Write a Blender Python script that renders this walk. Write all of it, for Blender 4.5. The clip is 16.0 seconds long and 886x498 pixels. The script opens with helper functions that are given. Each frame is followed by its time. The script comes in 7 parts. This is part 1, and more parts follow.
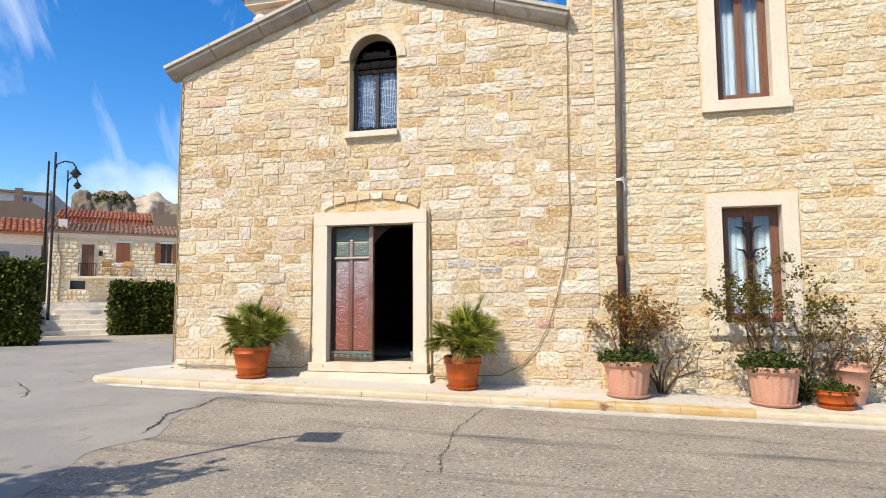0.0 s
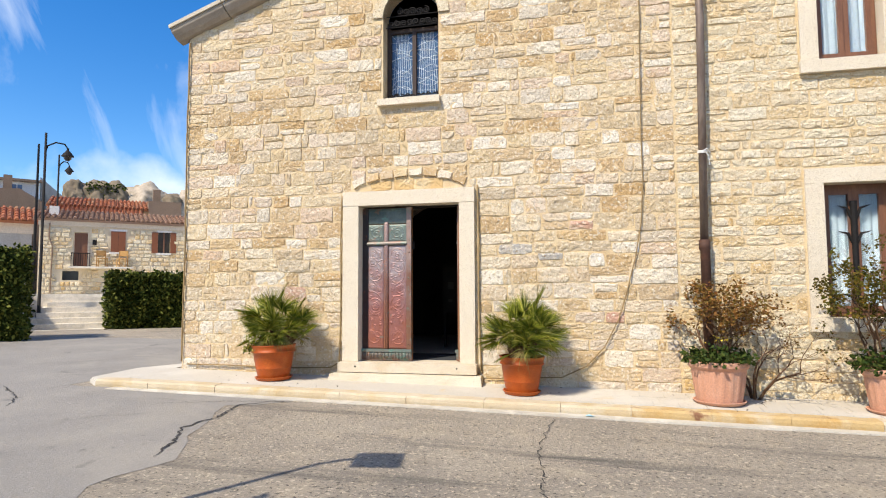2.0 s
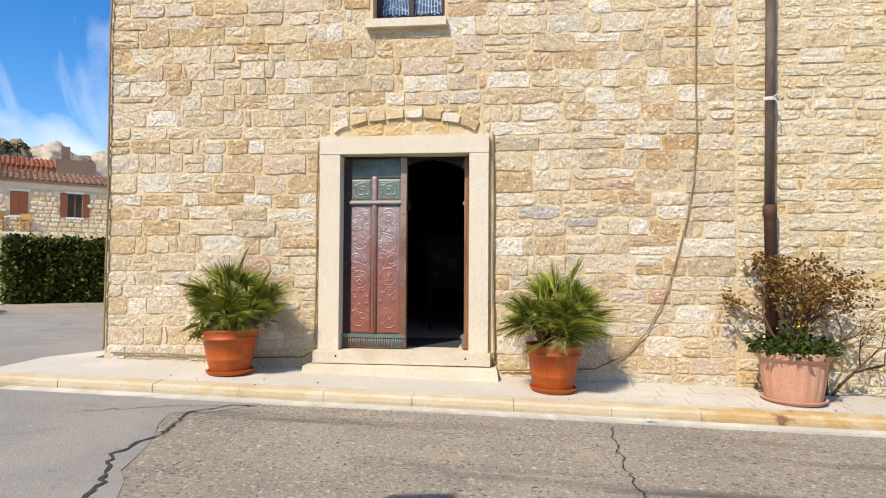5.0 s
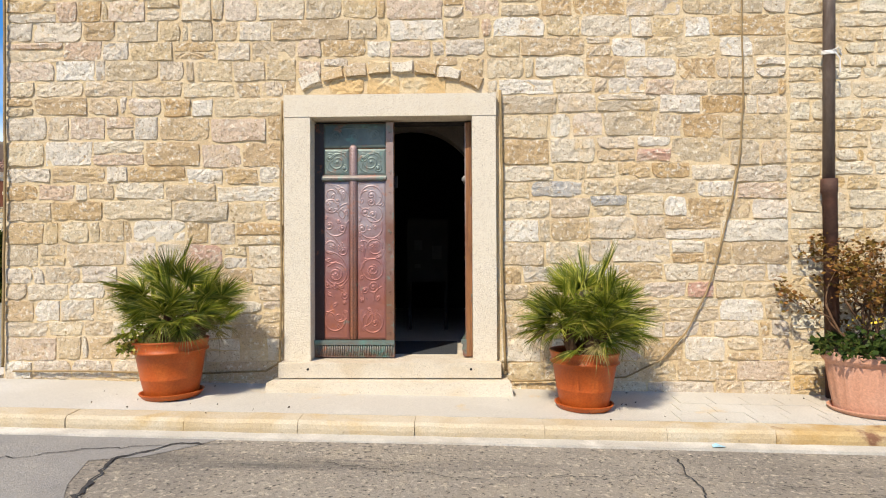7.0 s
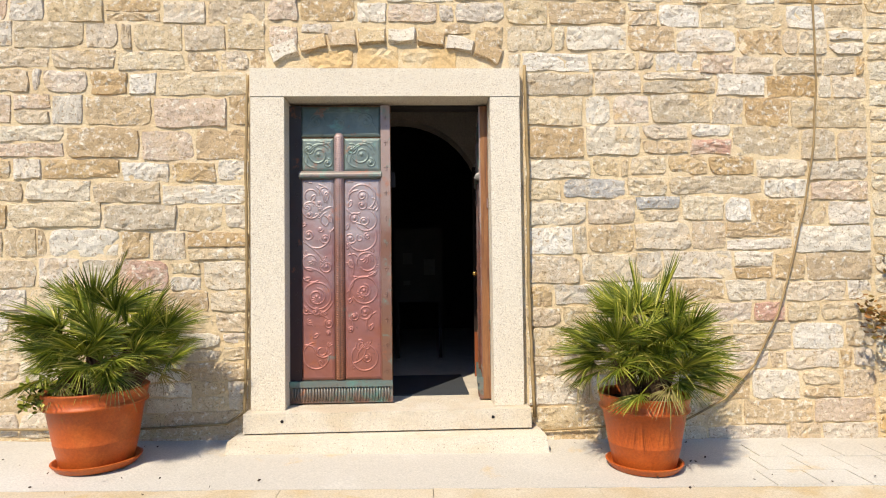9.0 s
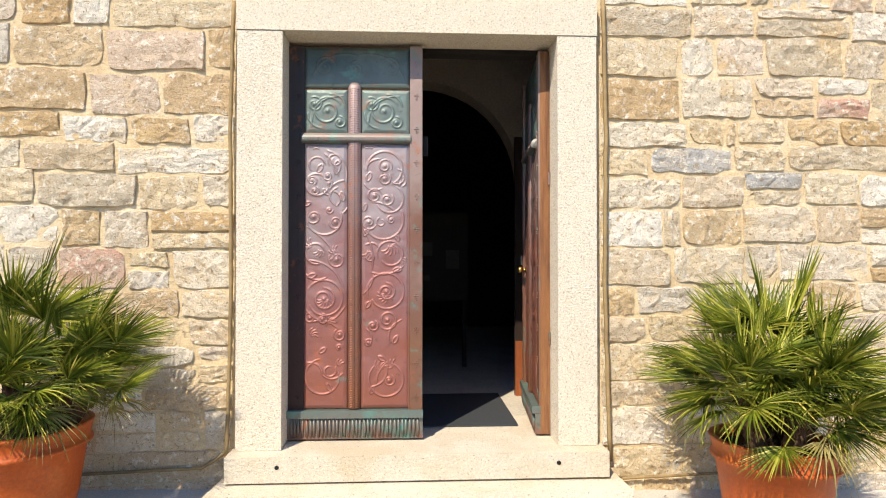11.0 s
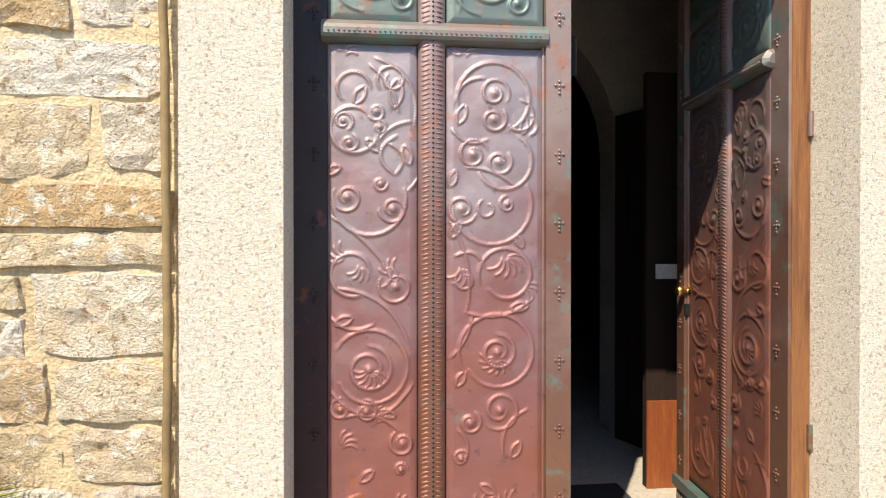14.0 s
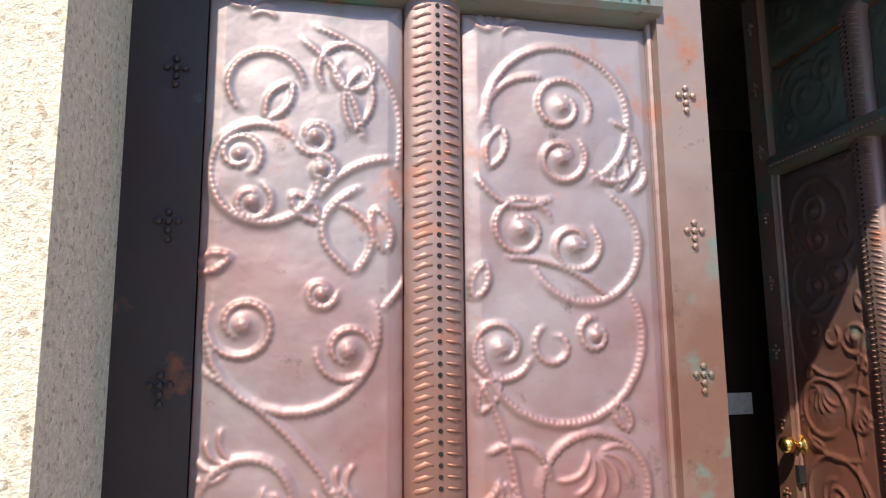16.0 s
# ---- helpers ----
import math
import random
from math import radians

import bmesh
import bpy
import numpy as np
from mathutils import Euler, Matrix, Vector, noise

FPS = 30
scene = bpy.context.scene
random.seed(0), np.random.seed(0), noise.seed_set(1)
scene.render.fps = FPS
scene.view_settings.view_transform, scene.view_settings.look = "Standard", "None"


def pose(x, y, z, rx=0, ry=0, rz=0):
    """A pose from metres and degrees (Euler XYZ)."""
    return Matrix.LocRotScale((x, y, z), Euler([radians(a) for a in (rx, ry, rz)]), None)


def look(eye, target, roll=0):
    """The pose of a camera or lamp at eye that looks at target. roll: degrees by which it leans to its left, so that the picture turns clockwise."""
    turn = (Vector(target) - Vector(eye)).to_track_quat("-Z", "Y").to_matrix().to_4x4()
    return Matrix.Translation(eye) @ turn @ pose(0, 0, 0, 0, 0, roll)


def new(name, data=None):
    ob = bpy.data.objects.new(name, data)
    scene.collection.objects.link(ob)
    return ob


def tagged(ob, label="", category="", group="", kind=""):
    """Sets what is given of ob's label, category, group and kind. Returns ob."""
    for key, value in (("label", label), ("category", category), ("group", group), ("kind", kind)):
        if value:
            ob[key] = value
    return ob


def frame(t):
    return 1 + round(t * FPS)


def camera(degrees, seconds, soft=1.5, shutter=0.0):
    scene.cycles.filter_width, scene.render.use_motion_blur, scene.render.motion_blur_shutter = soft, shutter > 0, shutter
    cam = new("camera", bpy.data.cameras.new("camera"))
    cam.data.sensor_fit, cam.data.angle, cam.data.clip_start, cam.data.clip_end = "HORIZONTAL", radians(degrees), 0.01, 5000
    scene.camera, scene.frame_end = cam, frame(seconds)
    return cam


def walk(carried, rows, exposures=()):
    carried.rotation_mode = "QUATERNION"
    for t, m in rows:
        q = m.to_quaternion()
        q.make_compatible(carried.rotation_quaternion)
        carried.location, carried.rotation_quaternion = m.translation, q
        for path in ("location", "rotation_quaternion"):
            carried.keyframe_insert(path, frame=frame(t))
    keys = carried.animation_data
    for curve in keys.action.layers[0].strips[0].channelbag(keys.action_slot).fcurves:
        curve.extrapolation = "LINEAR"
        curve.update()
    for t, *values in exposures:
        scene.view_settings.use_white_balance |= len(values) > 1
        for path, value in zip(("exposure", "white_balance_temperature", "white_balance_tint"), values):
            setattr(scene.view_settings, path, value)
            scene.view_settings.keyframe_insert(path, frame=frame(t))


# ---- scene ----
# ---- camera ----
cam = camera(72.0, 16.0, soft=1.1)
PATH = [
    (0, (-0.329, 0.392, 1.466), (-0.798, 2.328, 1.637), -0.3),
    (0.5, (-0.584, 0.707, 1.462), (-1.046, 2.645, 1.635), -0.6),
    (1, (-0.863, 0.994, 1.46), (-1.321, 2.932, 1.642), -0.1),
    (1.5, (-1.13, 1.192, 1.469), (-1.585, 3.132, 1.634), -0.2),
    (2, (-1.424, 1.457, 1.461), (-1.874, 3.4, 1.605), -0.3),
    (2.5, (-1.638, 1.674, 1.46), (-2.097, 3.615, 1.616), -0.7),
    (3, (-1.926, 1.899, 1.452), (-2.381, 3.84, 1.609), -0.6),
    (3.5, (-2.136, 2.161, 1.433), (-2.499, 4.125, 1.541), -0.7),
    (4, (-2.321, 2.476, 1.449), (-2.624, 4.451, 1.544), -0.7),
    (4.2, (-2.378, 2.565, 1.454), (-2.663, 4.543, 1.535), -0.5),
    (6.3, (-3.152, 3.857, 1.411), (-3.281, 5.853, 1.451), -0.3),
    (6.5, (-3.183, 3.983, 1.422), (-3.294, 5.98, 1.436), -0.7),
    (7, (-3.317, 4.287, 1.435), (-3.365, 6.286, 1.462), -0.3),
    (7.5, (-3.452, 4.599, 1.451), (-3.449, 6.598, 1.491), -0.2),
    (8, (-3.542, 4.862, 1.484), (-3.508, 6.861, 1.521), -0.6),
    (8.2, (-3.584, 4.983, 1.474), (-3.535, 6.982, 1.513), -0.7),
    (10.3, (-3.871, 6.232, 1.502), (-3.775, 8.227, 1.606), -0.7),
    (10.5, (-3.885, 6.325, 1.517), (-3.792, 8.321, 1.595), -0.6),
    (11, (-4.006, 6.64, 1.512), (-3.9, 8.637, 1.542), 0.0),
    (11.5, (-4.117, 6.981, 1.498), (-4.009, 8.978, 1.443), 0.2),
    (12, (-4.229, 7.357, 1.5), (-4.113, 9.349, 1.37), 0.1),
    (12.5, (-4.34, 7.686, 1.485), (-4.225, 9.678, 1.347), 0.6),
    (13, (-4.433, 7.961, 1.555), (-4.308, 9.951, 1.401), -0.2),
    (13.5, (-4.47, 8.285, 1.596), (-4.271, 10.273, 1.511), -0.5),
    (14, (-4.486, 8.511, 1.619), (-4.272, 10.499, 1.608), -0.0),
    (14.5, (-4.549, 8.802, 1.630), (-4.306, 10.786, 1.727), -0.1),
    (15, (-4.563, 9.002, 1.632), (-4.236, 10.973, 1.764), -0.4),
    (15.5, (-4.53, 9.254, 1.662), (-4.149, 11.211, 1.876), -0.5),
    (16, (-4.478, 9.449, 1.742), (-4.085, 11.398, 2.012), -0.5),
]
walk(cam, [(t, look(eye, target, roll)) for t, eye, target, roll in PATH], [(0, 0.34), (3, 0.29), (4, 0.24), (7.5, 0.23), (10.5, 0.47), (13, 0.52), (14.5, 0.57), (15.2, 0.62), (16, 0.78)])

# ---- light ----
SUN_AZ, SUN_EL = 30.0, 50.0          # degrees from -y towards -x, and above the horizon
to_sun = Vector((-math.sin(radians(SUN_AZ)) * math.cos(radians(SUN_EL)), -math.cos(radians(SUN_AZ)) * math.cos(radians(SUN_EL)), math.sin(radians(SUN_EL))))
sun = new("sun", bpy.data.lights.new("sun", "SUN"))
sun.data.energy, sun.data.angle, sun.data.color = 5.0, radians(0.53), (1.0, 0.885, 0.725)
sun.matrix_world = look((0, -20, 40), Vector((0, -20, 40)) - to_sun)

# ---- sky ----
world = bpy.data.worlds.new("sky")
scene.world = world
world.use_nodes = True
wt = world.node_tree
wt.nodes.clear()
sky = wt.nodes.new("ShaderNodeTexSky")
sky.sky_type, sky.sun_disc = "NISHITA", False
sky.sun_elevation, sky.sun_rotation = radians(SUN_EL), radians(180 + SUN_AZ)
sky.air_density, sky.dust_density, sky.ozone_density = 1.0, 0.4, 2.5
tc = wt.nodes.new("ShaderNodeTexCoord")
# wispy high cloud, streaked upwards, and a low bank near the horizon
mp = wt.nodes.new("ShaderNodeMapping")
mp.inputs["Rotation"].default_value = (0, 0, radians(42))
mp.inputs["Scale"].default_value = (6.5, 2.0, 1.6)
mp.inputs["Location"].default_value = (1.7, 0.4, 0.0)
wt.links.new(tc.outputs["Generated"], mp.inputs["Vector"])
n1 = wt.nodes.new("ShaderNodeTexNoise")
n1.inputs["Scale"].default_value, n1.inputs["Detail"].default_value, n1.inputs["Roughness"].default_value, n1.inputs["Distortion"].default_value = 1.5, 7.0, 0.55, 0.8
wt.links.new(mp.outputs["Vector"], n1.inputs["Vector"])
r1 = wt.nodes.new("ShaderNodeValToRGB")
r1.color_ramp.elements[0].position, r1.color_ramp.elements[1].position = 0.47, 0.86
wt.links.new(n1.outputs["Fac"], r1.inputs["Fac"])
n2 = wt.nodes.new("ShaderNodeTexNoise")
n2.inputs["Scale"].default_value, n2.inputs["Detail"].default_value = 3.6, 8.0
wt.links.new(tc.outputs["Generated"], n2.inputs["Vector"])
sep = wt.nodes.new("ShaderNodeSeparateXYZ")
wt.links.new(tc.outputs["Generated"], sep.inputs["Vector"])
band = wt.nodes.new("ShaderNodeMapRange")
band.inputs["From Min"].default_value, band.inputs["From Max"].default_value = 0.27, 0.16
wt.links.new(sep.outputs["Z"], band.inputs["Value"])
add = wt.nodes.new("ShaderNodeMath")
add.operation = "MULTIPLY_ADD"
wt.links.new(band.outputs["Result"], add.inputs[0])
add.inputs[1].default_value = 0.30
wt.links.new(n2.outputs["Fac"], add.inputs[2])
r2 = wt.nodes.new("ShaderNodeValToRGB")
r2.color_ramp.elements[0].position, r2.color_ramp.elements[1].position = 0.78, 0.93
wt.links.new(add.outputs[0], r2.inputs["Fac"])
mx = wt.nodes.new("ShaderNodeMath")
mx.operation = "MAXIMUM"
wt.links.new(r1.outputs["Color"], mx.inputs[0])
wt.links.new(r2.outputs["Color"], mx.inputs[1])
cmix = wt.nodes.new("ShaderNodeMix")
cmix.data_type = "RGBA"
wt.links.new(mx.outputs[0], cmix.inputs["Factor"])
hue = wt.nodes.new("ShaderNodeHueSaturation")
hue.inputs["Hue"].default_value = 0.507
hue.inputs["Saturation"].default_value, hue.inputs["Value"].default_value = 1.42, 1.58
wt.links.new(sky.outputs["Color"], hue.inputs["Color"])
wt.links.new(hue.outputs["Color"], cmix.inputs["A"])
cmix.inputs["B"].default_value = (9.0, 9.6, 10.4, 1)
bg = wt.nodes.new("ShaderNodeBackground")
bg.inputs["Strength"].default_value = 0.101
out = wt.nodes.new("ShaderNodeOutputWorld")
wt.links.new(cmix.outputs["Result"], bg.inputs["Color"])
wt.links.new(bg.outputs["Background"], out.inputs["Surface"])


# ---- materials ----
def mat(name, color, rough=0.8, metal=0.0, colors=(), rand=None, scale=4.0, grain=60.0, bump=0.2, bump_scale=None, spots=(), stretch=(1, 1, 1), spec=0.3, transmission=0.0, coords="Object", depth=0.02, fine=0.0, streak=None):
    """A weathered surface: a base colour, patches of other colours (colour, amount), a fine grain, and relief.
    rand: 'object' or 'island', a ramp over the colours piece by piece."""
    m = bpy.data.materials.new(name)
    m.use_nodes = True
    nt = m.node_tree
    b = nt.nodes["Principled BSDF"]
    b.inputs["Roughness"].default_value, b.inputs["Metallic"].default_value = rough, metal
    b.inputs["Specular IOR Level"].default_value = spec
    b.inputs["Transmission Weight"].default_value = transmission
    link = nt.links.new
    t = nt.nodes.new("ShaderNodeTexCoord")
    mpn = nt.nodes.new("ShaderNodeMapping")
    mpn.inputs["Scale"].default_value = stretch
    if coords == "World":
        geo = nt.nodes.new("ShaderNodeNewGeometry")
        link(geo.outputs["Position"], mpn.inputs["Vector"])
    else:
        link(t.outputs[coords], mpn.inputs["Vector"])
    vec = mpn.outputs["Vector"]

    def tex(s, detail=5.0, roughness=0.6, distortion=0.0):
        n = nt.nodes.new("ShaderNodeTexNoise")
        n.inputs["Scale"].default_value, n.inputs["Detail"].default_value = s, detail
        n.inputs["Roughness"].default_value, n.inputs["Distortion"].default_value = roughness, distortion
        link(vec, n.inputs["Vector"])
        return n.outputs["Fac"]

    def mix(fac, a, c, mode="MIX"):
        n = nt.nodes.new("ShaderNodeMix")
        n.data_type, n.blend_type = "RGBA", mode
        if isinstance(fac, float):
            n.inputs["Factor"].default_value = fac
        else:
            link(fac, n.inputs["Factor"])
        for key, v in (("A", a), ("B", c)):
            if isinstance(v, tuple):
                n.inputs[key].default_value = (*v[:3], 1)
            else:
                link(v, n.inputs[key])
        return n.outputs["Result"]

    def ramp(fac, lo, hi):
        n = nt.nodes.new("ShaderNodeMapRange")
        n.inputs["From Min"].default_value, n.inputs["From Max"].default_value = lo, hi
        link(fac, n.inputs["Value"])
        return n.outputs["Result"]

    col = color
    if rand:
        src = nt.nodes.new("ShaderNodeObjectInfo").outputs["Random"] if rand == "object" else nt.nodes.new("ShaderNodeNewGeometry").outputs["Random Per Island"]
        cr = nt.nodes.new("ShaderNodeValToRGB")
        cr.color_ramp.interpolation = "LINEAR"
        els = cr.color_ramp.elements
        pal = [color, *colors]
        els[0].color, els[1].color = (*pal[0], 1), (*pal[-1], 1)
        for i, c in enumerate(pal[1:-1], 1):
            e = els.new(i / (len(pal) - 1))
            e.color = (*c, 1)
        link(src, cr.inputs["Fac"])
        col = cr.outputs["Color"]
    else:
        for i, c in enumerate(colors):
            col = mix(ramp(tex(scale * (1 + 0.7 * i), 4.0, 0.55, 0.4), 0.47, 0.66), col, c)
    for c, s, lo, hi in spots:
        col = mix(ramp(tex(s, 6.0, 0.65, 0.3), lo, hi), col, c)
    if streak:
        c, s, lo, hi, st = streak
        mp2 = nt.nodes.new("ShaderNodeMapping")
        mp2.inputs["Scale"].default_value = st
        link(mpn.outputs["Vector"], mp2.inputs["Vector"])
        keep, vec = vec, mp2.outputs["Vector"]
        fac = ramp(tex(s, 5.0, 0.6, 0.2), lo, hi)
        vec = keep
        col = mix(fac, col, c)
    g = tex(grain, 4.0, 0.7)
    col = mix(0.55, col, mix(ramp(g, 0.3, 0.7), (0.55, 0.55, 0.55), (1.25, 1.25, 1.25)), "MULTIPLY")
    link(col, b.inputs["Base Color"])
    rr = nt.nodes.new("ShaderNodeMapRange")
    rr.inputs["To Min"].default_value, rr.inputs["To Max"].default_value = max(0.03, rough - 0.12), min(1.0, rough + 0.12)
    link(g, rr.inputs["Value"])
    link(rr.outputs["Result"], b.inputs["Roughness"])
    if bump:
        bn = nt.nodes.new("ShaderNodeBump")
        bn.inputs["Strength"].default_value, bn.inputs["Distance"].default_value = bump, depth
        h = tex(bump_scale or grain, 6.0, 0.65)
        if fine:
            hm = nt.nodes.new("ShaderNodeMath")
            hm.operation = "MULTIPLY_ADD"
            link(tex((bump_scale or grain) * 4.5, 3.0, 0.6), hm.inputs[0])
            hm.inputs[1].default_value = fine
            link(h, hm.inputs[2])
            h = hm.outputs[0]
        link(h, bn.inputs["Height"])
        link(bn.outputs["Normal"], b.inputs["Normal"])
    return m


STONE = ((0.685, 0.541, 0.324), (0.751, 0.636, 0.438), (0.57, 0.399, 0.203), (0.83, 0.775, 0.655), (0.609, 0.432, 0.22), (0.67, 0.605, 0.49), (0.665, 0.475, 0.32), (0.8, 0.74, 0.61), (0.675, 0.522, 0.301), (0.589, 0.494, 0.353), (0.56, 0.37, 0.165), (0.83, 0.775, 0.655), (0.703, 0.56, 0.353))
PALE = ((0.742, 0.627, 0.428), (0.779, 0.694, 0.508), (0.703, 0.551, 0.329), (0.789, 0.708, 0.536), (0.732, 0.627, 0.442), (0.665, 0.465, 0.212), (0.779, 0.703, 0.522), (0.713, 0.598, 0.395))
# ochre and pale stains; the last three put the pits' shade into the colour
STAINS_AND_PITS = (((0.57, 0.37, 0.155), 5.0, 0.58, 0.78), ((0.66, 0.56, 0.40), 13.0, 0.60, 0.76), ((0.74, 0.53, 0.26), 3.0, 0.56, 0.76), ((0.85, 0.78, 0.63), 27.0, 0.53, 0.66), ((0.42, 0.30, 0.165), 33.0, 0.56, 0.66), ((0.30, 0.21, 0.12), 75.0, 0.60, 0.66), ((0.22, 0.15, 0.085), 21.0, 0.68, 0.74))
ROUGH_CUT = dict(grain=120, bump=1.0, bump_scale=40, depth=0.016, fine=0.7, coords="World")
M_stone = mat("stone_piece", STONE[0], 0.92, colors=STONE[1:], rand="object", spots=STAINS_AND_PITS, **ROUGH_CUT)
M_stone_i = mat("stone_joined", STONE[0], 0.92, colors=STONE[1:], rand="island", spots=STAINS_AND_PITS, **ROUGH_CUT)
M_pale_i = mat("pale_stone_joined", PALE[0], 0.92, colors=PALE[1:], rand="island", spots=STAINS_AND_PITS, **ROUGH_CUT)
M_pale = mat("pale_stone_piece", PALE[0], 0.92, colors=PALE[1:], rand="object", spots=STAINS_AND_PITS, **ROUGH_CUT)
M_red = mat("red_stone", (0.60, 0.36, 0.26), 0.92, colors=((0.66, 0.50, 0.37),), spots=STAINS_AND_PITS[2:], **ROUGH_CUT)
M_greystone = mat("grey_stone", (0.47, 0.455, 0.42), 0.92, colors=((0.56, 0.52, 0.45),), spots=STAINS_AND_PITS[2:], **ROUGH_CUT)
M_mortar = mat("lime_mortar", (0.68, 0.54, 0.325), 0.95, colors=((0.74, 0.61, 0.41), (0.60, 0.45, 0.26)), scale=2.5, grain=110, bump=0.9, depth=0.018, bump_scale=24, fine=0.4, spots=(((0.50, 0.36, 0.17), 9.0, 0.66, 0.80),), coords="World")
M_granite = mat("dressed_granite", (0.74, 0.655, 0.505), 0.85, colors=((0.78, 0.70, 0.55),), scale=1.2, grain=150, bump=0.6, bump_scale=100, fine=0.4, spots=(((0.68, 0.52, 0.28), 2.2, 0.64, 0.82), ((0.80, 0.73, 0.59), 70.0, 0.50, 0.58), ((0.50, 0.41, 0.30), 95.0, 0.56, 0.62), ((0.34, 0.27, 0.20), 70.0, 0.65, 0.69)), coords="World")
M_pave = mat("pale_paving", (0.50, 0.465, 0.395), 0.9, colors=((0.56, 0.53, 0.46),), scale=1.0, grain=90, bump=0.25, spots=(((0.55, 0.38, 0.15), 1.3, 0.62, 0.75), ((0.35, 0.31, 0.26), 30.0, 0.68, 0.76)), coords="World")
M_kerb = mat("kerb_granite", (0.54, 0.45, 0.31), 0.9, colors=((0.50, 0.38, 0.21), (0.58, 0.51, 0.38)), scale=1.1, grain=90, bump=0.5, bump_scale=40, spots=(((0.52, 0.36, 0.15), 1.6, 0.62, 0.80), ((0.30, 0.24, 0.17), 40.0, 0.62, 0.74)), coords="World", fine=0.4)
M_kerb_rust = mat("rust_stained_kerb", (0.50, 0.36, 0.17), 0.9, colors=((0.46, 0.29, 0.10), (0.55, 0.45, 0.30)), scale=2.2, grain=90, bump=0.5, bump_scale=40, fine=0.4, spots=(((0.22, 0.11, 0.06), 3.5, 0.62, 0.72),), coords="World")
M_gutter = mat("gutter_concrete", (0.50, 0.47, 0.40), 0.92, colors=((0.46, 0.42, 0.35), (0.62, 0.58, 0.50)), scale=2, grain=90, bump=0.3, spots=(((0.25, 0.24, 0.22), 9.0, 0.62, 0.74),), coords="World")
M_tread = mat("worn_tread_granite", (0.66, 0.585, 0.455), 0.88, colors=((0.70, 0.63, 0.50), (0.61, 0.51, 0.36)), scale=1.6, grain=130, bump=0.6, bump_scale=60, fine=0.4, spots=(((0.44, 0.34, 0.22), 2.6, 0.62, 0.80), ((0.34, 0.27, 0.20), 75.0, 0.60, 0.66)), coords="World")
M_asphalt = mat("worn_asphalt", (0.335, 0.292, 0.23), 0.95, colors=((0.385, 0.34, 0.27), (0.27, 0.24, 0.197)), scale=0.35, grain=48, bump=1.0, bump_scale=42, fine=0.5, spots=(((0.15, 0.14, 0.13), 0.5, 0.62, 0.80), ((0.42, 0.36, 0.27), 1.7, 0.52, 0.70), ((0.56, 0.48, 0.36), 24.0, 0.55, 0.64), ((0.08, 0.072, 0.06), 30.0, 0.56, 0.65)), coords="World", streak=((0.13, 0.12, 0.105), 1.0, 0.55, 0.72, (0.22, 2.2, 1.0)))
M_asphalt_grey = mat("grey_patched_asphalt", (0.275, 0.26, 0.235), 0.93, colors=((0.245, 0.232, 0.212), (0.31, 0.29, 0.255)), scale=0.6, grain=70, bump=0.6, bump_scale=60, fine=0.4, spots=(((0.36, 0.34, 0.31), 26.0, 0.60, 0.70), ((0.14, 0.137, 0.13), 1.9, 0.60, 0.78), ((0.10, 0.10, 0.10), 1.1, 0.64, 0.72),), coords="World")
M_crack = mat("crack_tar", (0.045, 0.042, 0.04), 0.95, grain=40, bump=0.3)
M_tile = mat("terracotta_tile", (0.34, 0.10, 0.042), 0.85, colors=((0.42, 0.155, 0.07), (0.26, 0.085, 0.042), (0.35, 0.19, 0.10)), rand="island", grain=40, bump=0.3)
M_wood = mat("brown_wood", (0.16, 0.075, 0.045), 0.5, colors=((0.21, 0.10, 0.055),), scale=2, grain=30, bump=0.15, stretch=(6, 6, 0.8))
M_dark = mat("dark_iron", (0.018, 0.017, 0.017), 0.65, spec=0.12, grain=30, bump=0.15)
M_plaster = mat("dim_plaster", (0.48, 0.44, 0.38), 0.92, colors=((0.42, 0.38, 0.33),), grain=50, bump=0.15)
# near-black: the unlit interior's shade is put into the surface colour
M_inner_shade = mat("interior_shade", (0.022, 0.018, 0.015), 0.9, colors=((0.016, 0.013, 0.011),), grain=30, bump=0.1)


# ---- mesh helpers ----
def mesh_of(name, verts, faces, material, smooth=False):
    me = bpy.data.meshes.new(name)
    me.from_pydata([tuple(v) for v in verts], [], faces)
    me.materials.append(material)
    if smooth:
        for p in me.polygons:
            p.use_smooth = True
    return me


def link_part(name, me, parent=None, label="", at=None):
    ob = new(name, me)
    if at is not None:
        ob.matrix_basis = at
    if parent is not None:
        ob.parent = parent
    if label:
        ob["label"] = label
    return ob


def part(name, bm, material, parent=None, label="", smooth=False, bevel=0.0, at=None):
    """Links a bmesh as one mesh object."""
    if bevel:
        bmesh.ops.bevel(bm, geom=[e for e in bm.edges if e.is_manifold and e.calc_face_angle(0) > 0.5], offset=bevel, segments=2, affect="EDGES", clamp_overlap=True)
    me = bpy.data.meshes.new(name)
    bm.to_mesh(me)
    bm.free()
    me.materials.append(material)
    if smooth:
        for p in me.polygons:
            p.use_smooth = True
    return link_part(name, me, parent, label, at)


def empty(name, label="", category="", group="", kind="", at=None):
    ob = new(name)
    ob.empty_display_size = 0.1
    if at is not None:
        ob.matrix_basis = at
    return tagged(ob, label, category, group, kind)


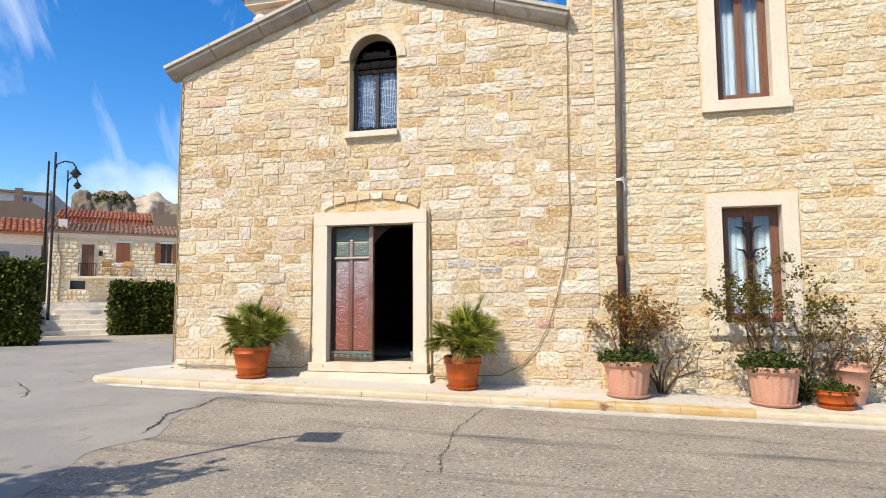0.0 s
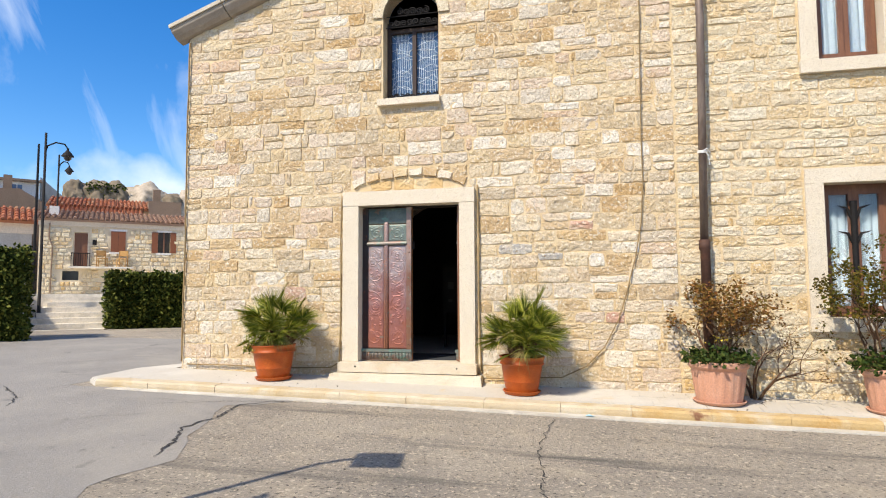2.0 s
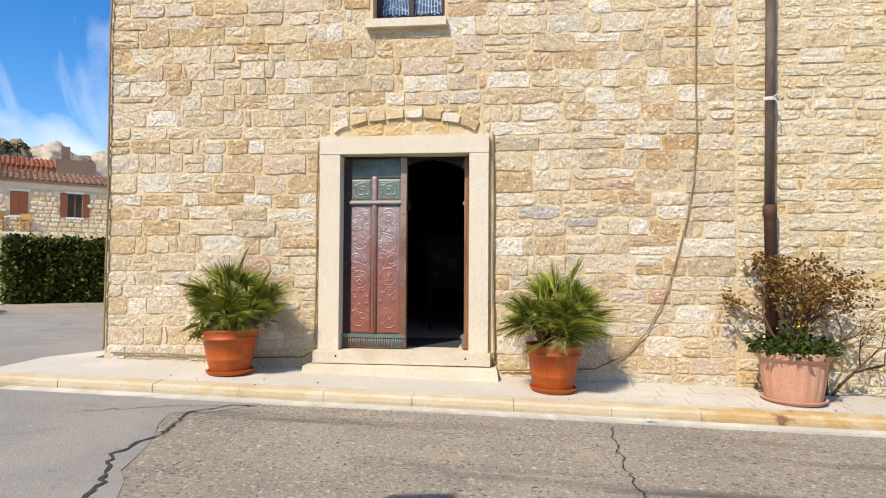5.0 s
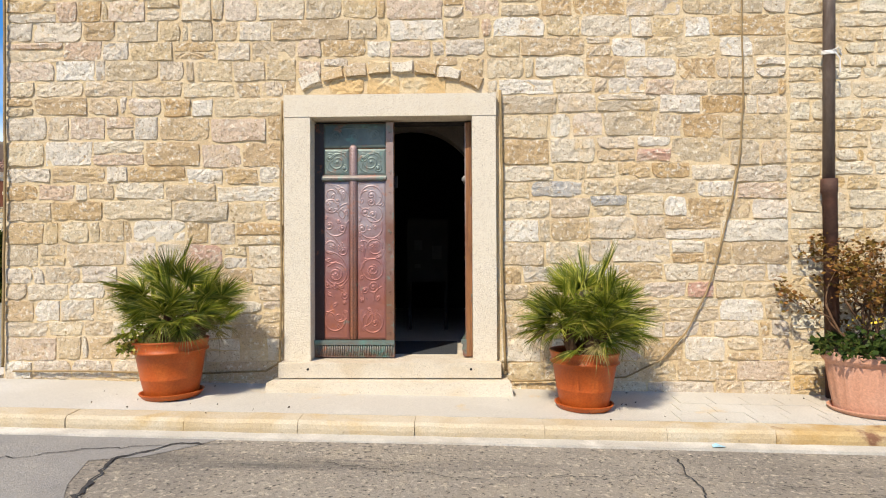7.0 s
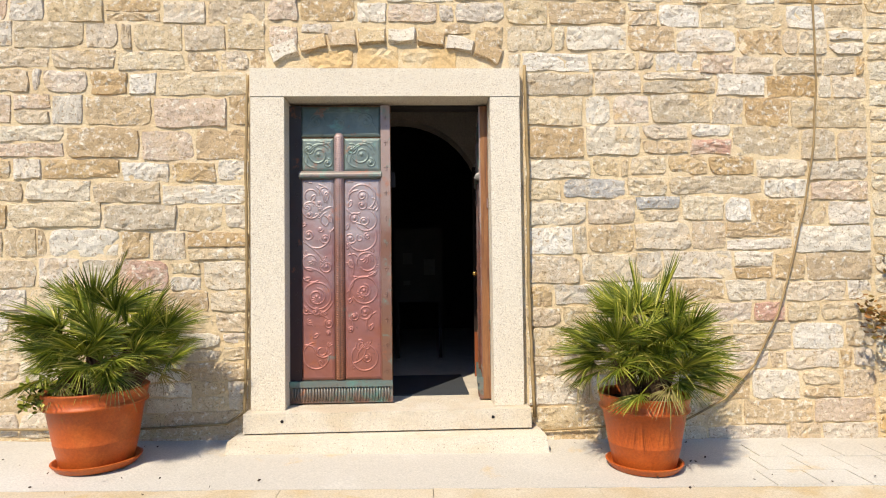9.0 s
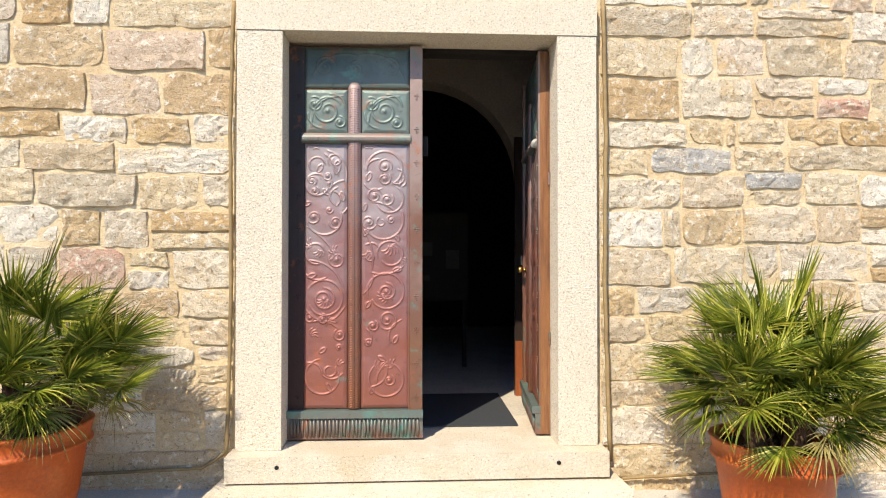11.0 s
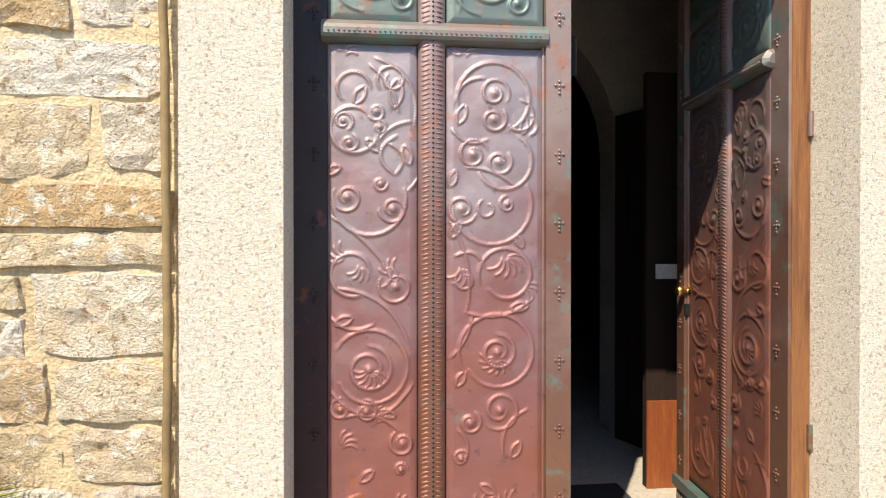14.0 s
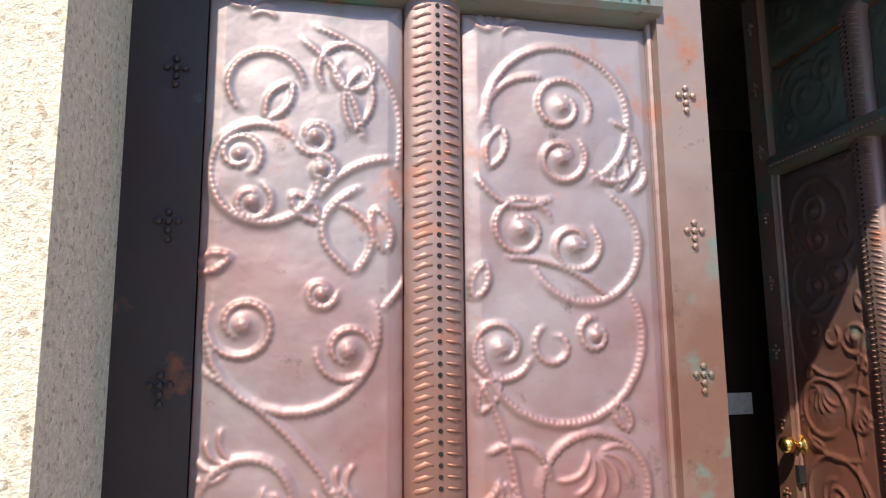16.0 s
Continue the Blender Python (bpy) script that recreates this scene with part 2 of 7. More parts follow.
def add_box(bm, x0, x1, y0, y1, z0, z1, m=None):
    vs = [bm.verts.new(Vector((x, y, z)) if m is None else m @ Vector((x, y, z))) for z in (z0, z1) for y in (y0, y1) for x in (x0, x1)]
    for f in ((0, 2, 3, 1), (4, 5, 7, 6), (0, 1, 5, 4), (1, 3, 7, 5), (3, 2, 6, 7), (2, 0, 4, 6)):
        bm.faces.new([vs[i] for i in f])
    return bm


def boxm(*a, m=None):
    return add_box(bmesh.new(), *a, m=m)


def add_tube(bm, pts, radii, sides=8, cap=True):
    """A tube along points with a radius at each."""
    rings = []
    pts = [Vector(p) for p in pts]
    if not isinstance(radii, (list, tuple)):
        radii = [radii] * len(pts)
    side = None
    for i, p in enumerate(pts):
        d = (pts[min(i + 1, len(pts) - 1)] - pts[max(i - 1, 0)]).normalized()
        if side is None:
            side = d.orthogonal().normalized()
        side = (side - d * side.dot(d)).normalized()
        up = d.cross(side)
        rings.append([bm.verts.new(p + (side * math.cos(a) + up * math.sin(a)) * radii[i]) for a in (math.tau * k / sides for k in range(sides))])
    for a, b in zip(rings, rings[1:]):
        for k in range(sides):
            bm.faces.new((a[k], a[(k + 1) % sides], b[(k + 1) % sides], b[k]))
    if cap:
        bm.faces.new(rings[0][::-1])
        bm.faces.new(rings[-1])
    return bm


def lathe(profile, sides=40, wobble=0.0):
    """A turned shape from (radius, height) pairs."""
    bm = bmesh.new()
    rings = []
    for r, z in profile:
        if r < 1e-5:
            rings.append([bm.verts.new((0, 0, z))])
        else:
            rings.append([bm.verts.new((r * math.cos(math.tau * k / sides) * (1 + wobble * math.sin(3.0 * math.tau * k / sides)), r * math.sin(math.tau * k / sides), z)) for k in range(sides)])
    for a, b in zip(rings, rings[1:]):
        for k in range(sides):
            q = (k + 1) % sides
            if len(a) == 1 and len(b) > 1:
                bm.faces.new((a[0], b[q], b[k]))
            elif len(b) == 1 and len(a) > 1:
                bm.faces.new((a[k], a[q], b[0]))
            elif len(a) > 1:
                bm.faces.new((a[k], a[q], b[q], b[k]))
    bmesh.ops.recalc_face_normals(bm, faces=bm.faces)
    return bm


def ground_z(x, y):
    """The road falls gently towards +x and towards -y."""
    x, y = max(-26.0, min(14.0, x)), max(-20.0, min(27.0, y))
    return 0.035 - 0.02 * (x + 3.0) + 0.010 * (y - 9.0)


def pave_z(x, y):
    return 0.19 - 0.02 * (x + 3.0) - 0.035 * (10.1 - y)


# ---- ground ----
FACE = 10.10                         # the plane of the church front
KERB_Y, GUTTER_Y = 8.97, 8.83


def grid_sheet(name, xs, ys, height, material):
    verts = [(x, y, height(x, y)) for y in ys for x in xs]
    n = len(xs)
    faces = [(j * n + i, j * n + i + 1, (j + 1) * n + i + 1, (j + 1) * n + i) for j in range(len(ys) - 1) for i in range(n - 1)]
    return link_part(name, mesh_of(name, verts, faces, material))


def spread(lo, hi, step, far):
    core = [lo + i * step for i in range(int((hi - lo) / step) + 1)]
    return [-far, -far / 4, -far / 12, *core, far / 12, far / 4, far]


def road_height(x, y):
    return ground_z(x, y) + 0.012 * noise.noise((x * 0.5, y * 0.5, 0)) + 0.004 * noise.noise((x * 3, y * 3, 5))


road = tagged(grid_sheet("ground", spread(-30, 14, 0.5, 1500), spread(-16, 28, 0.5, 1500), road_height, M_asphalt), "worn sun-bleached grey asphalt of a village square", "road", kind="structure")

# ---- church wall ----
L_EDGE, R_EDGE = -7.72, 6.0
APEX = (-4.1, 6.98)
SPLIT = -0.60                        # where the taller house begins


def roof_z(x):
    if x > SPLIT:
        return 8.6
    return APEX[1] - (0.352 * (APEX[0] - x) if x < APEX[0] else 0.315 * (x - APEX[0]))


DOOR = (-4.716, -3.175, 0.455, 2.775)
AW = (-4.35, -3.48, 4.39, 6.11)      # arched window: the opening, up to its apex
AW_R = 0.435
W1 = (1.58, 2.39, 1.13, 2.84)
W2 = (1.60, 2.36, 4.45, 6.30)
OPENINGS = (DOOR, AW, W1, W2)


def wall_mesh(x0, x1, z0, top, y0, y1, holes):
    """A thick wall with openings through it; top is a function of x."""
    xs = sorted({x0, x1, APEX[0] if x0 < APEX[0] < x1 else x0, *[v for h in holes for v in h[:2] if x0 < v < x1]})
    zs = sorted({z0, *[v for h in holes for v in h[2:]]})
    if top(x0 + 1e-4) < zs[-1]:      # where the slope of the gable meets the upper course lines
        xs = sorted({*xs, *[APEX[0] + sgn * (APEX[1] - z) / k for z in zs for sgn, k in ((-1, 0.352), (1, 0.315)) if x0 < APEX[0] + sgn * (APEX[1] - z) / k < x1]})
    bm = bmesh.new()

    def solid(i, j):
        if not (0 <= i < len(xs) - 1 and 0 <= j < len(zs)):
            return False
        cx = (xs[i] + xs[i + 1]) / 2
        cz = (zs[j] + (zs[j + 1] if j + 1 < len(zs) else zs[j] + 0.2)) / 2
        return not any(h[0] < cx < h[1] and h[2] < cz < h[3] for h in holes)

    def zt(i_x, j):
        t = top(min(max(xs[i_x], x0 + 1e-4), x1 - 1e-4))
        return min(zs[j + 1], t) if j + 1 < len(zs) else t

    for i in range(len(xs) - 1):
        for j in range(len(zs)):
            if not solid(i, j):
                continue
            a, b = xs[i], xs[i + 1]
            za, zb = zs[j], zs[j]
            ta, tb = zt(i, j), zt(i + 1, j)
            if max(ta - za, tb - zb) < 1e-3:
                continue
            fr = [(a, y0, za), (b, y0, zb), (b, y0, tb), (a, y0, ta)]
            bk = [(x, y1, z) for x, y, z in fr]
            f = [bm.verts.new(v) for v in fr]
            k = [bm.verts.new(v) for v in bk]
            bm.faces.new(f)
            bm.faces.new(k[::-1])
            if not solid(i - 1, j):
                bm.faces.new((f[0], f[3], k[3], k[0]))
            if not solid(i + 1, j):
                bm.faces.new((f[1], k[1], k[2], f[2]))
            if not solid(i, j - 1):
                bm.faces.new((f[0], k[0], k[1], f[1]))
            if not solid(i, j + 1):
                bm.faces.new((f[3], f[2], k[2], k[3]))
    bmesh.ops.remove_doubles(bm, verts=bm.verts, dist=1e-5)
    return bm


wall = tagged(part("wall_church_front", wall_mesh(L_EDGE, SPLIT, -0.3, roof_z, FACE + 0.004, FACE + 0.5, [(DOOR[0] - 0.04, DOOR[1] + 0.04, DOOR[2] - 0.1, DOOR[3] + 0.04), AW]), M_mortar), "sunlit church front of rough granite blocks in sandy mortar", "wall", kind="structure")
house_wall = tagged(part("wall_parish_house", wall_mesh(SPLIT, R_EDGE, -0.3, roof_z, FACE + 0.004, FACE + 0.5, [(w[0] - 0.04, w[1] + 0.04, w[2] - 0.04, w[3] + 0.04) for w in (W1, W2)]), M_mortar), "taller adjoining house front of pale granite blocks", "wall", kind="structure")
# side and back of the church close it
side = tagged(part("wall_church_side", boxm(L_EDGE, L_EDGE + 0.5, FACE + 0.5, FACE + 14, -0.3, 5.7), M_mortar), "side wall of the church in rough stone", "wall", kind="structure")


# ---- pavement, kerb and gutter ----
def slab(name, xs, y0, y1, thick, height, material, parent=None, label=""):
    """A strip that follows a sloping height, with its sides."""
    bm = bmesh.new()
    rows = []
    for x in xs:
        rows.append([bm.verts.new((x, y0, height(x, y0) - thick)), bm.verts.new((x, y0, height(x, y0))), bm.verts.new((x, y1, height(x, y1))), bm.verts.new((x, y1, height(x, y1) - thick))])
    for a, b in zip(rows, rows[1:]):
        for k in range(3):
            bm.faces.new((a[k], b[k], b[k + 1], a[k + 1]))
    bm.faces.new(rows[0])
    bm.faces.new(rows[-1][::-1])
    bmesh.ops.recalc_face_normals(bm, faces=bm.faces)
    return part(name, bm, material, parent, label)


pavement = empty("pavement", "pale stone pavement along the church front, rust-stained in places", "pavement", kind="structure")
bed = slab("pavement_bed", [-7.9 + i * 0.5 for i in range(29)], KERB_Y + 0.20, FACE + 0.01, 0.3, pave_z, M_pave, pavement)
# the end is rounded off with a ramp of cast concrete
bm = bmesh.new()
ring = [(-7.90, FACE + 0.9), (-8.25, FACE + 0.8), (-8.62, FACE + 0.1), (-8.66, KERB_Y + 0.30), (-8.30, KERB_Y + 0.02), (-7.90, KERB_Y + 0.20)]
tops = [bm.verts.new((x, y, pave_z(max(x, -8.2), min(y, FACE)) - (0.03 if i in (1, 2, 3, 4) else 0.0))) for i, (x, y) in enumerate(ring)]
feet = [bm.verts.new((x - 0.03, y, ground_z(x, y) - 0.05)) for x, y in ring]
bm.faces.new(tops)
for i in range(len(ring)):
    j = (i + 1) % len(ring)
    bm.faces.new((tops[i], feet[i], feet[j], tops[j]))
bmesh.ops.recalc_face_normals(bm, faces=bm.faces)
part("pavement_end", bm, M_pave, pavement, "whitish cast concrete end", bevel=0.02)
krng = random.Random(4)
x = -8.30
while x < 6.0:
    w = krng.uniform(0.80, 1.08)
    bm = bmesh.new()
    a, b = x + 0.0018, x + w - 0.0018
    n = 6
    rows = []
    for i in range(n + 1):
        u = a + (b - a) * i / n
        jz = krng.uniform(-0.004, 0.004)
        jy = krng.uniform(-0.006, 0.006)
        zt_, zg = pave_z(u, KERB_Y) + jz, ground_z(u, KERB_Y) - 0.05
        rows.append([bm.verts.new(v) for v in ((u, KERB_Y + 0.012 + jy, zg), (u, KERB_Y - 0.004 + jy, (zg + 0.05) * 0.55 + zt_ * 0.45), (u, KERB_Y + jy, zt_ - 0.025), (u, KERB_Y + 0.022, zt_), (u, KERB_Y + 0.196, zt_ + 0.006), (u, KERB_Y + 0.196, zt_ - 0.2))])
    for p, q in zip(rows, rows[1:]):
        for k in range(5):
            bm.faces.new((p[k], q[k], q[k + 1], p[k + 1]))
    bm.faces.new(rows[0])
    bm.faces.new(rows[-1][::-1])
    bmesh.ops.recalc_face_normals(bm, faces=bm.faces)
    part("kerbstone", bm, M_kerb_rust if -1.6 < x < 1.4 else M_kerb, pavement)
    x += w
gutter = slab("gutter_strip", [-8.0 + i * 0.25 for i in range(57)], GUTTER_Y, KERB_Y + 0.01, 0.1, lambda x, y: ground_z(x, y) + 0.018 + 0.006 * noise.noise((x * 4, y * 9, 2)), M_gutter, pavement, "worn concrete gutter strip")
# paving tiles near the drain pipe: two rows of square slabs with open joints
trng = random.Random(11)
for r, (y0, y1) in enumerate(((9.175, 9.42), (9.425, 9.67), (9.675, 9.93))):
    for c in range(18):
        x0 = -1.55 + r * 0.09 + c * 0.30
        if r == 2 and c > 5 and c % 5 == 3:
            continue
        dz = 0.006 + trng.uniform(0, 0.003)
        bm = bmesh.new()
        vs = [(x0, y0), (x0 + 0.292, y0), (x0 + 0.292, y1), (x0, y1)]
        up = [bm.verts.new((px, py, pave_z(px, py) + dz)) for px, py in vs]
        dn = [bm.verts.new((px, py, pave_z(px, py) - 0.01)) for px, py in vs]
        bm.faces.new(up)
        for i in range(4):
            bm.faces.new((dn[i], dn[(i + 1) % 4], up[(i + 1) % 4], up[i]))
        part("paving_tile", bm, M_pave, pavement)

# grey patched asphalt at the corner of the square, and the cracks
prng = random.Random(3)
edge = [(-5.0, 8.95), (-5.25, 8.62), (-5.75, 8.3), (-5.55, 7.6), (-5.3, 6.9), (-4.9, 6.2), (-5.1, 5.4), (-4.6, 4.4), (-4.4, 3.0), (-4.7, 1.0), (-9.0, 0.0), (-16.0, 2.0), (-18.0, 9.0), (-16.0, 15.0), (-10.5, 16.0), (-8.7, 12.0), (-8.7, 8.94)]


def drape(name, outline, lift, material, parent=None):
    """A thin skin that lies on the road inside an outline, cut to follow its slope."""
    bm = bmesh.new()
    f = bm.faces.new([bm.verts.new((x, y, 0)) for x, y in outline])
    if f.normal.z < 0 or f.calc_area() and sum((outline[i][0] * outline[(i + 1) % len(outline)][1] - outline[(i + 1) % len(outline)][0] * outline[i][1]) for i in range(len(outline))) < 0:
        f.normal_flip()
    for ax in (0, 1):
        lo = min(p[ax] for p in outline)
        hi = max(p[ax] for p in outline)
        v = math.floor(lo * 2) / 2 + 0.5
        while v < hi:
            co = [0, 0, 0]
            no = [0, 0, 0]
            co[ax], no[ax] = v, 1
            bmesh.ops.bisect_plane(bm, geom=bm.verts[:] + bm.edges[:] + bm.faces[:], plane_co=co, plane_no=no)
            v += 0.5
    bmesh.ops.triangulate(bm, faces=bm.faces)
    for v in bm.verts:
        v.co.z = road_height(v.co.x, v.co.y) + lift
    return part(name, bm, material, parent)


fine = []
for (ax, ay), (bx, by) in zip(edge, edge[1:] + edge[:1]):
    n = max(1, int(math.hypot(bx - ax, by - ay) / 0.25))
    for i in range(n):
        u = i / n
        fine.append((ax + (bx - ax) * u + prng.uniform(-0.05, 0.05), ay + (by - ay) * u + prng.uniform(-0.05, 0.05)))
drape("asphalt_patch", fine, 0.004, M_asphalt_grey, road)


def crack(points, width, seed):
    rng = random.Random(seed)
    line = []
    for (ax, ay), (bx, by) in zip(points, points[1:]):
        n = max(2, int(math.hypot(bx - ax, by - ay) / 0.05))
        for i in range(n):
            u = i / n
            line.append((ax + (bx - ax) * u + rng.gauss(0, 0.014), ay + (by - ay) * u + rng.gauss(0, 0.014)))
    bm = bmesh.new()
    prev = None
    for i, (px, py) in enumerate(line):
        w = width * rng.uniform(0.35, 1.3) * (1.0 if 2 < i < len(line) - 3 else 0.3)
        d = Vector((line[min(i + 1, len(line) - 1)][0] - line[max(i - 1, 0)][0], line[min(i + 1, len(line) - 1)][1] - line[max(i - 1, 0)][1])).normalized()
        nx, ny = -d.y * w / 2, d.x * w / 2
        cur = [bm.verts.new((px + nx, py + ny, road_height(px, py) + 0.011)), bm.verts.new((px - nx, py - ny, road_height(px, py) + 0.011))]
        if prev:
            bm.faces.new((prev[0], prev[1], cur[1], cur[0]))
        prev = cur
    bmesh.ops.recalc_face_normals(bm, faces=bm.faces)
    if bm.faces[:] and sum(f.normal.z for f in bm.faces) < 0:
        bmesh.ops.reverse_faces(bm, faces=bm.faces)
    part("crack", bm, M_crack, road)


crack([(-5.0, 8.72), (-5.35, 8.72), (-5.65, 8.35), (-5.5, 7.7), (-5.55, 7.2), (-5.25, 6.6), (-5.1, 6.1)], 0.032, 1)
crack([(-5.35, 8.7), (-5.9, 8.55), (-6.4, 8.3), (-6.7, 8.05)], 0.012, 2)
crack([(-1.80, 8.75), (-1.84, 7.9), (-1.88, 7.2), (-1.78, 6.6), (-1.76, 6.1), (-1.60, 5.6)], 0.012, 3)
crack([(-0.6, 8.3), (0.4, 8.2), (1.4, 7.7), (2.6, 7.4)], 0.008, 4)
crack([(-4.4, 8.4), (-3.2, 8.15), (-1.9, 8.3), (-0.4, 7.9)], 0.007, 6)
crack([(-3.0, 5.75), (-1.6, 5.7), (-0.4, 5.82)], 0.009, 8)
crack([(0.1, 5.72), (1.2, 5.75), (2.6, 5.6), (3.6, 5.6)], 0.009, 9)
crack([(-9.5, 8.6), (-8.6, 8.0), (-8.2, 7.5)], 0.02, 7)


# ---- dressed stone round the openings ----
def block(name, parent, x0, x1, y0, y1, z0, z1, material=None, label="", bevel=0.008):
    return part(name, boxm(x0, x1, y0, y1, z0, z1), material or M_granite, parent, label, bevel=bevel)


door_frame = empty("door_frame", "cream granite door surround with a flat lintel", "door frame", kind="structure")
block("jamb", door_frame, -4.964, DOOR[0], FACE - 0.055, FACE + 0.20, 0.457, 2.774)
block("jamb", door_frame, DOOR[1], -2.952, FACE - 0.055, FACE + 0.20, 0.457, 2.774)
block("lintel", door_frame, -4.968, -2.948, FACE - 0.06, FACE + 0.20, 2.777, 2.988)
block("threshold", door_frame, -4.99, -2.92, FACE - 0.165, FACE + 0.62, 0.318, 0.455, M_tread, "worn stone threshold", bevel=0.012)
for hx in (-4.715, -3.20):
    bm = bmesh.new()
    add_tube(bm, [(hx, FACE - 0.168, 0.40), (hx, FACE - 0.150, 0.40)], [0.012, 0.012], 10)
    part("drain_hole", bm, M_dark, door_frame)
bm = bmesh.new()
top = [bm.verts.new(v) for v in ((-5.06, 9.80, 0.302), (-2.84, 9.80, 0.296), (-2.87, FACE + 0.02, 0.312), (-5.02, FACE + 0.02, 0.312))]
low = [bm.verts.new(v) for v in ((-5.09, 9.775, 0.13), (-2.81, 9.775, 0.10), (-2.84, FACE + 0.02, 0.10), (-5.05, FACE + 0.02, 0.13))]
bm.faces.new(top)
for i in range(4):
    bm.faces.new((low[i], low[(i + 1) % 4], top[(i + 1) % 4], top[i]))
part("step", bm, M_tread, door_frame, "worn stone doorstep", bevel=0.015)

aw_frame = empty("window_frame_arched", "pale stone surround of a round-headed window", "window surround", kind="structure")
AW_C, AW_Z = -3.915, 5.675
bm = bmesh.new()
N = 24
ring_in, ring_out = [], []
for i in range(N + 1):
    a = math.pi - math.pi * i / N
    ring_in.append((AW_C + AW_R * math.cos(a), AW_Z + AW_R * math.sin(a)))
    ring_out.append((AW_C + (AW_R + 0.165) * math.cos(a), AW_Z + (AW_R + 0.165) * math.sin(a)))
for i in range(N):
    q = [ring_in[i], ring_out[i], ring_out[i + 1], ring_in[i + 1]]
    f = [bm.verts.new((x, FACE - 0.022, z)) for x, z in q]
    k = [bm.verts.new((x, FACE + 0.25, z)) for x, z in q]
    bm.faces.new(f)
    bm.faces.new((f[0], f[3], k[3], k[0]))
    bm.faces.new((f[1], k[1], k[2], f[2]))
bmesh.ops.remove_doubles(bm, verts=bm.verts, dist=1e-5)
bmesh.ops.recalc_face_normals(bm, faces=bm.faces)
part("arch_ring", bm, M_pale, aw_frame)
# spandrels behind the ring fill the square head of the opening
bm = bmesh.new()
for i in range(N):
    (xa, za), (xb, zb) = ring_in[i], ring_in[i + 1]
    f = [bm.verts.new((x, FACE + 0.012, z)) for x, z in ((xa, za), (xb, zb), (xb, 6.112), (xa, 6.112))]
    k = [bm.verts.new((v.co.x, FACE + 0.5, v.co.z)) for v in f]
    bm.faces.new(f)
    bm.faces.new((f[0], k[0], k[1], f[1]))
bmesh.ops.recalc_face_normals(bm, faces=bm.faces)
part("spandrel", bm, M_mortar, aw_frame)
block("sill", aw_frame, -4.42, -3.455, FACE - 0.085, FACE + 0.25, 4.285, 4.385)


def dressed_window(win, top, bottom, side, label):
    x0, x1, z0, z1 = win
    fr = empty("window_surround", label, "window surround", kind="structure")
    block("jamb", fr, x0 - side, x0, FACE - 0.03, FACE + 0.18, z0, z1)
    block("jamb", fr, x1, x1 + side, FACE - 0.03, FACE + 0.18, z0, z1)
    block("lintel", fr, x0 - side, x1 + side, FACE - 0.032, FACE + 0.18, z1 + 0.002, z1 + top)
    block("sill", fr, x0 - side - 0.02, x1 + side + 0.02, FACE - 0.075, FACE + 0.20, z0 - bottom, z0 - 0.002)
    return fr


dressed_window(W1, 0.19, 0.18, 0.215, "cream granite surround of the ground-floor window")
dressed_window(W2, 0.19, 0.17, 0.215, "cream granite surround of the upper window")


# ---- rough stones of the two fronts ----
SURROUNDS = [(-4.985, -2.92, -0.4, 2.995), (-4.99, -2.91, 0.0, 0.46), (-4.86, -3.04, 2.98, 3.36),
             (-4.42, -3.455, 4.25, 4.39), (-4.37, -3.46, 4.38, 5.70), (AW_C - 0.60, AW_C + 0.60, 5.66, 6.0), (AW_C - 0.52, AW_C + 0.52, 5.98, 6.28),
             (W1[0] - 0.235, W1[1] + 0.235, W1[2] - 0.18, W1[3] + 0.195), (W2[0] - 0.235, W2[1] + 0.235, W2[2] - 0.17, W2[3] + 0.195)]
srng = random.Random(21)


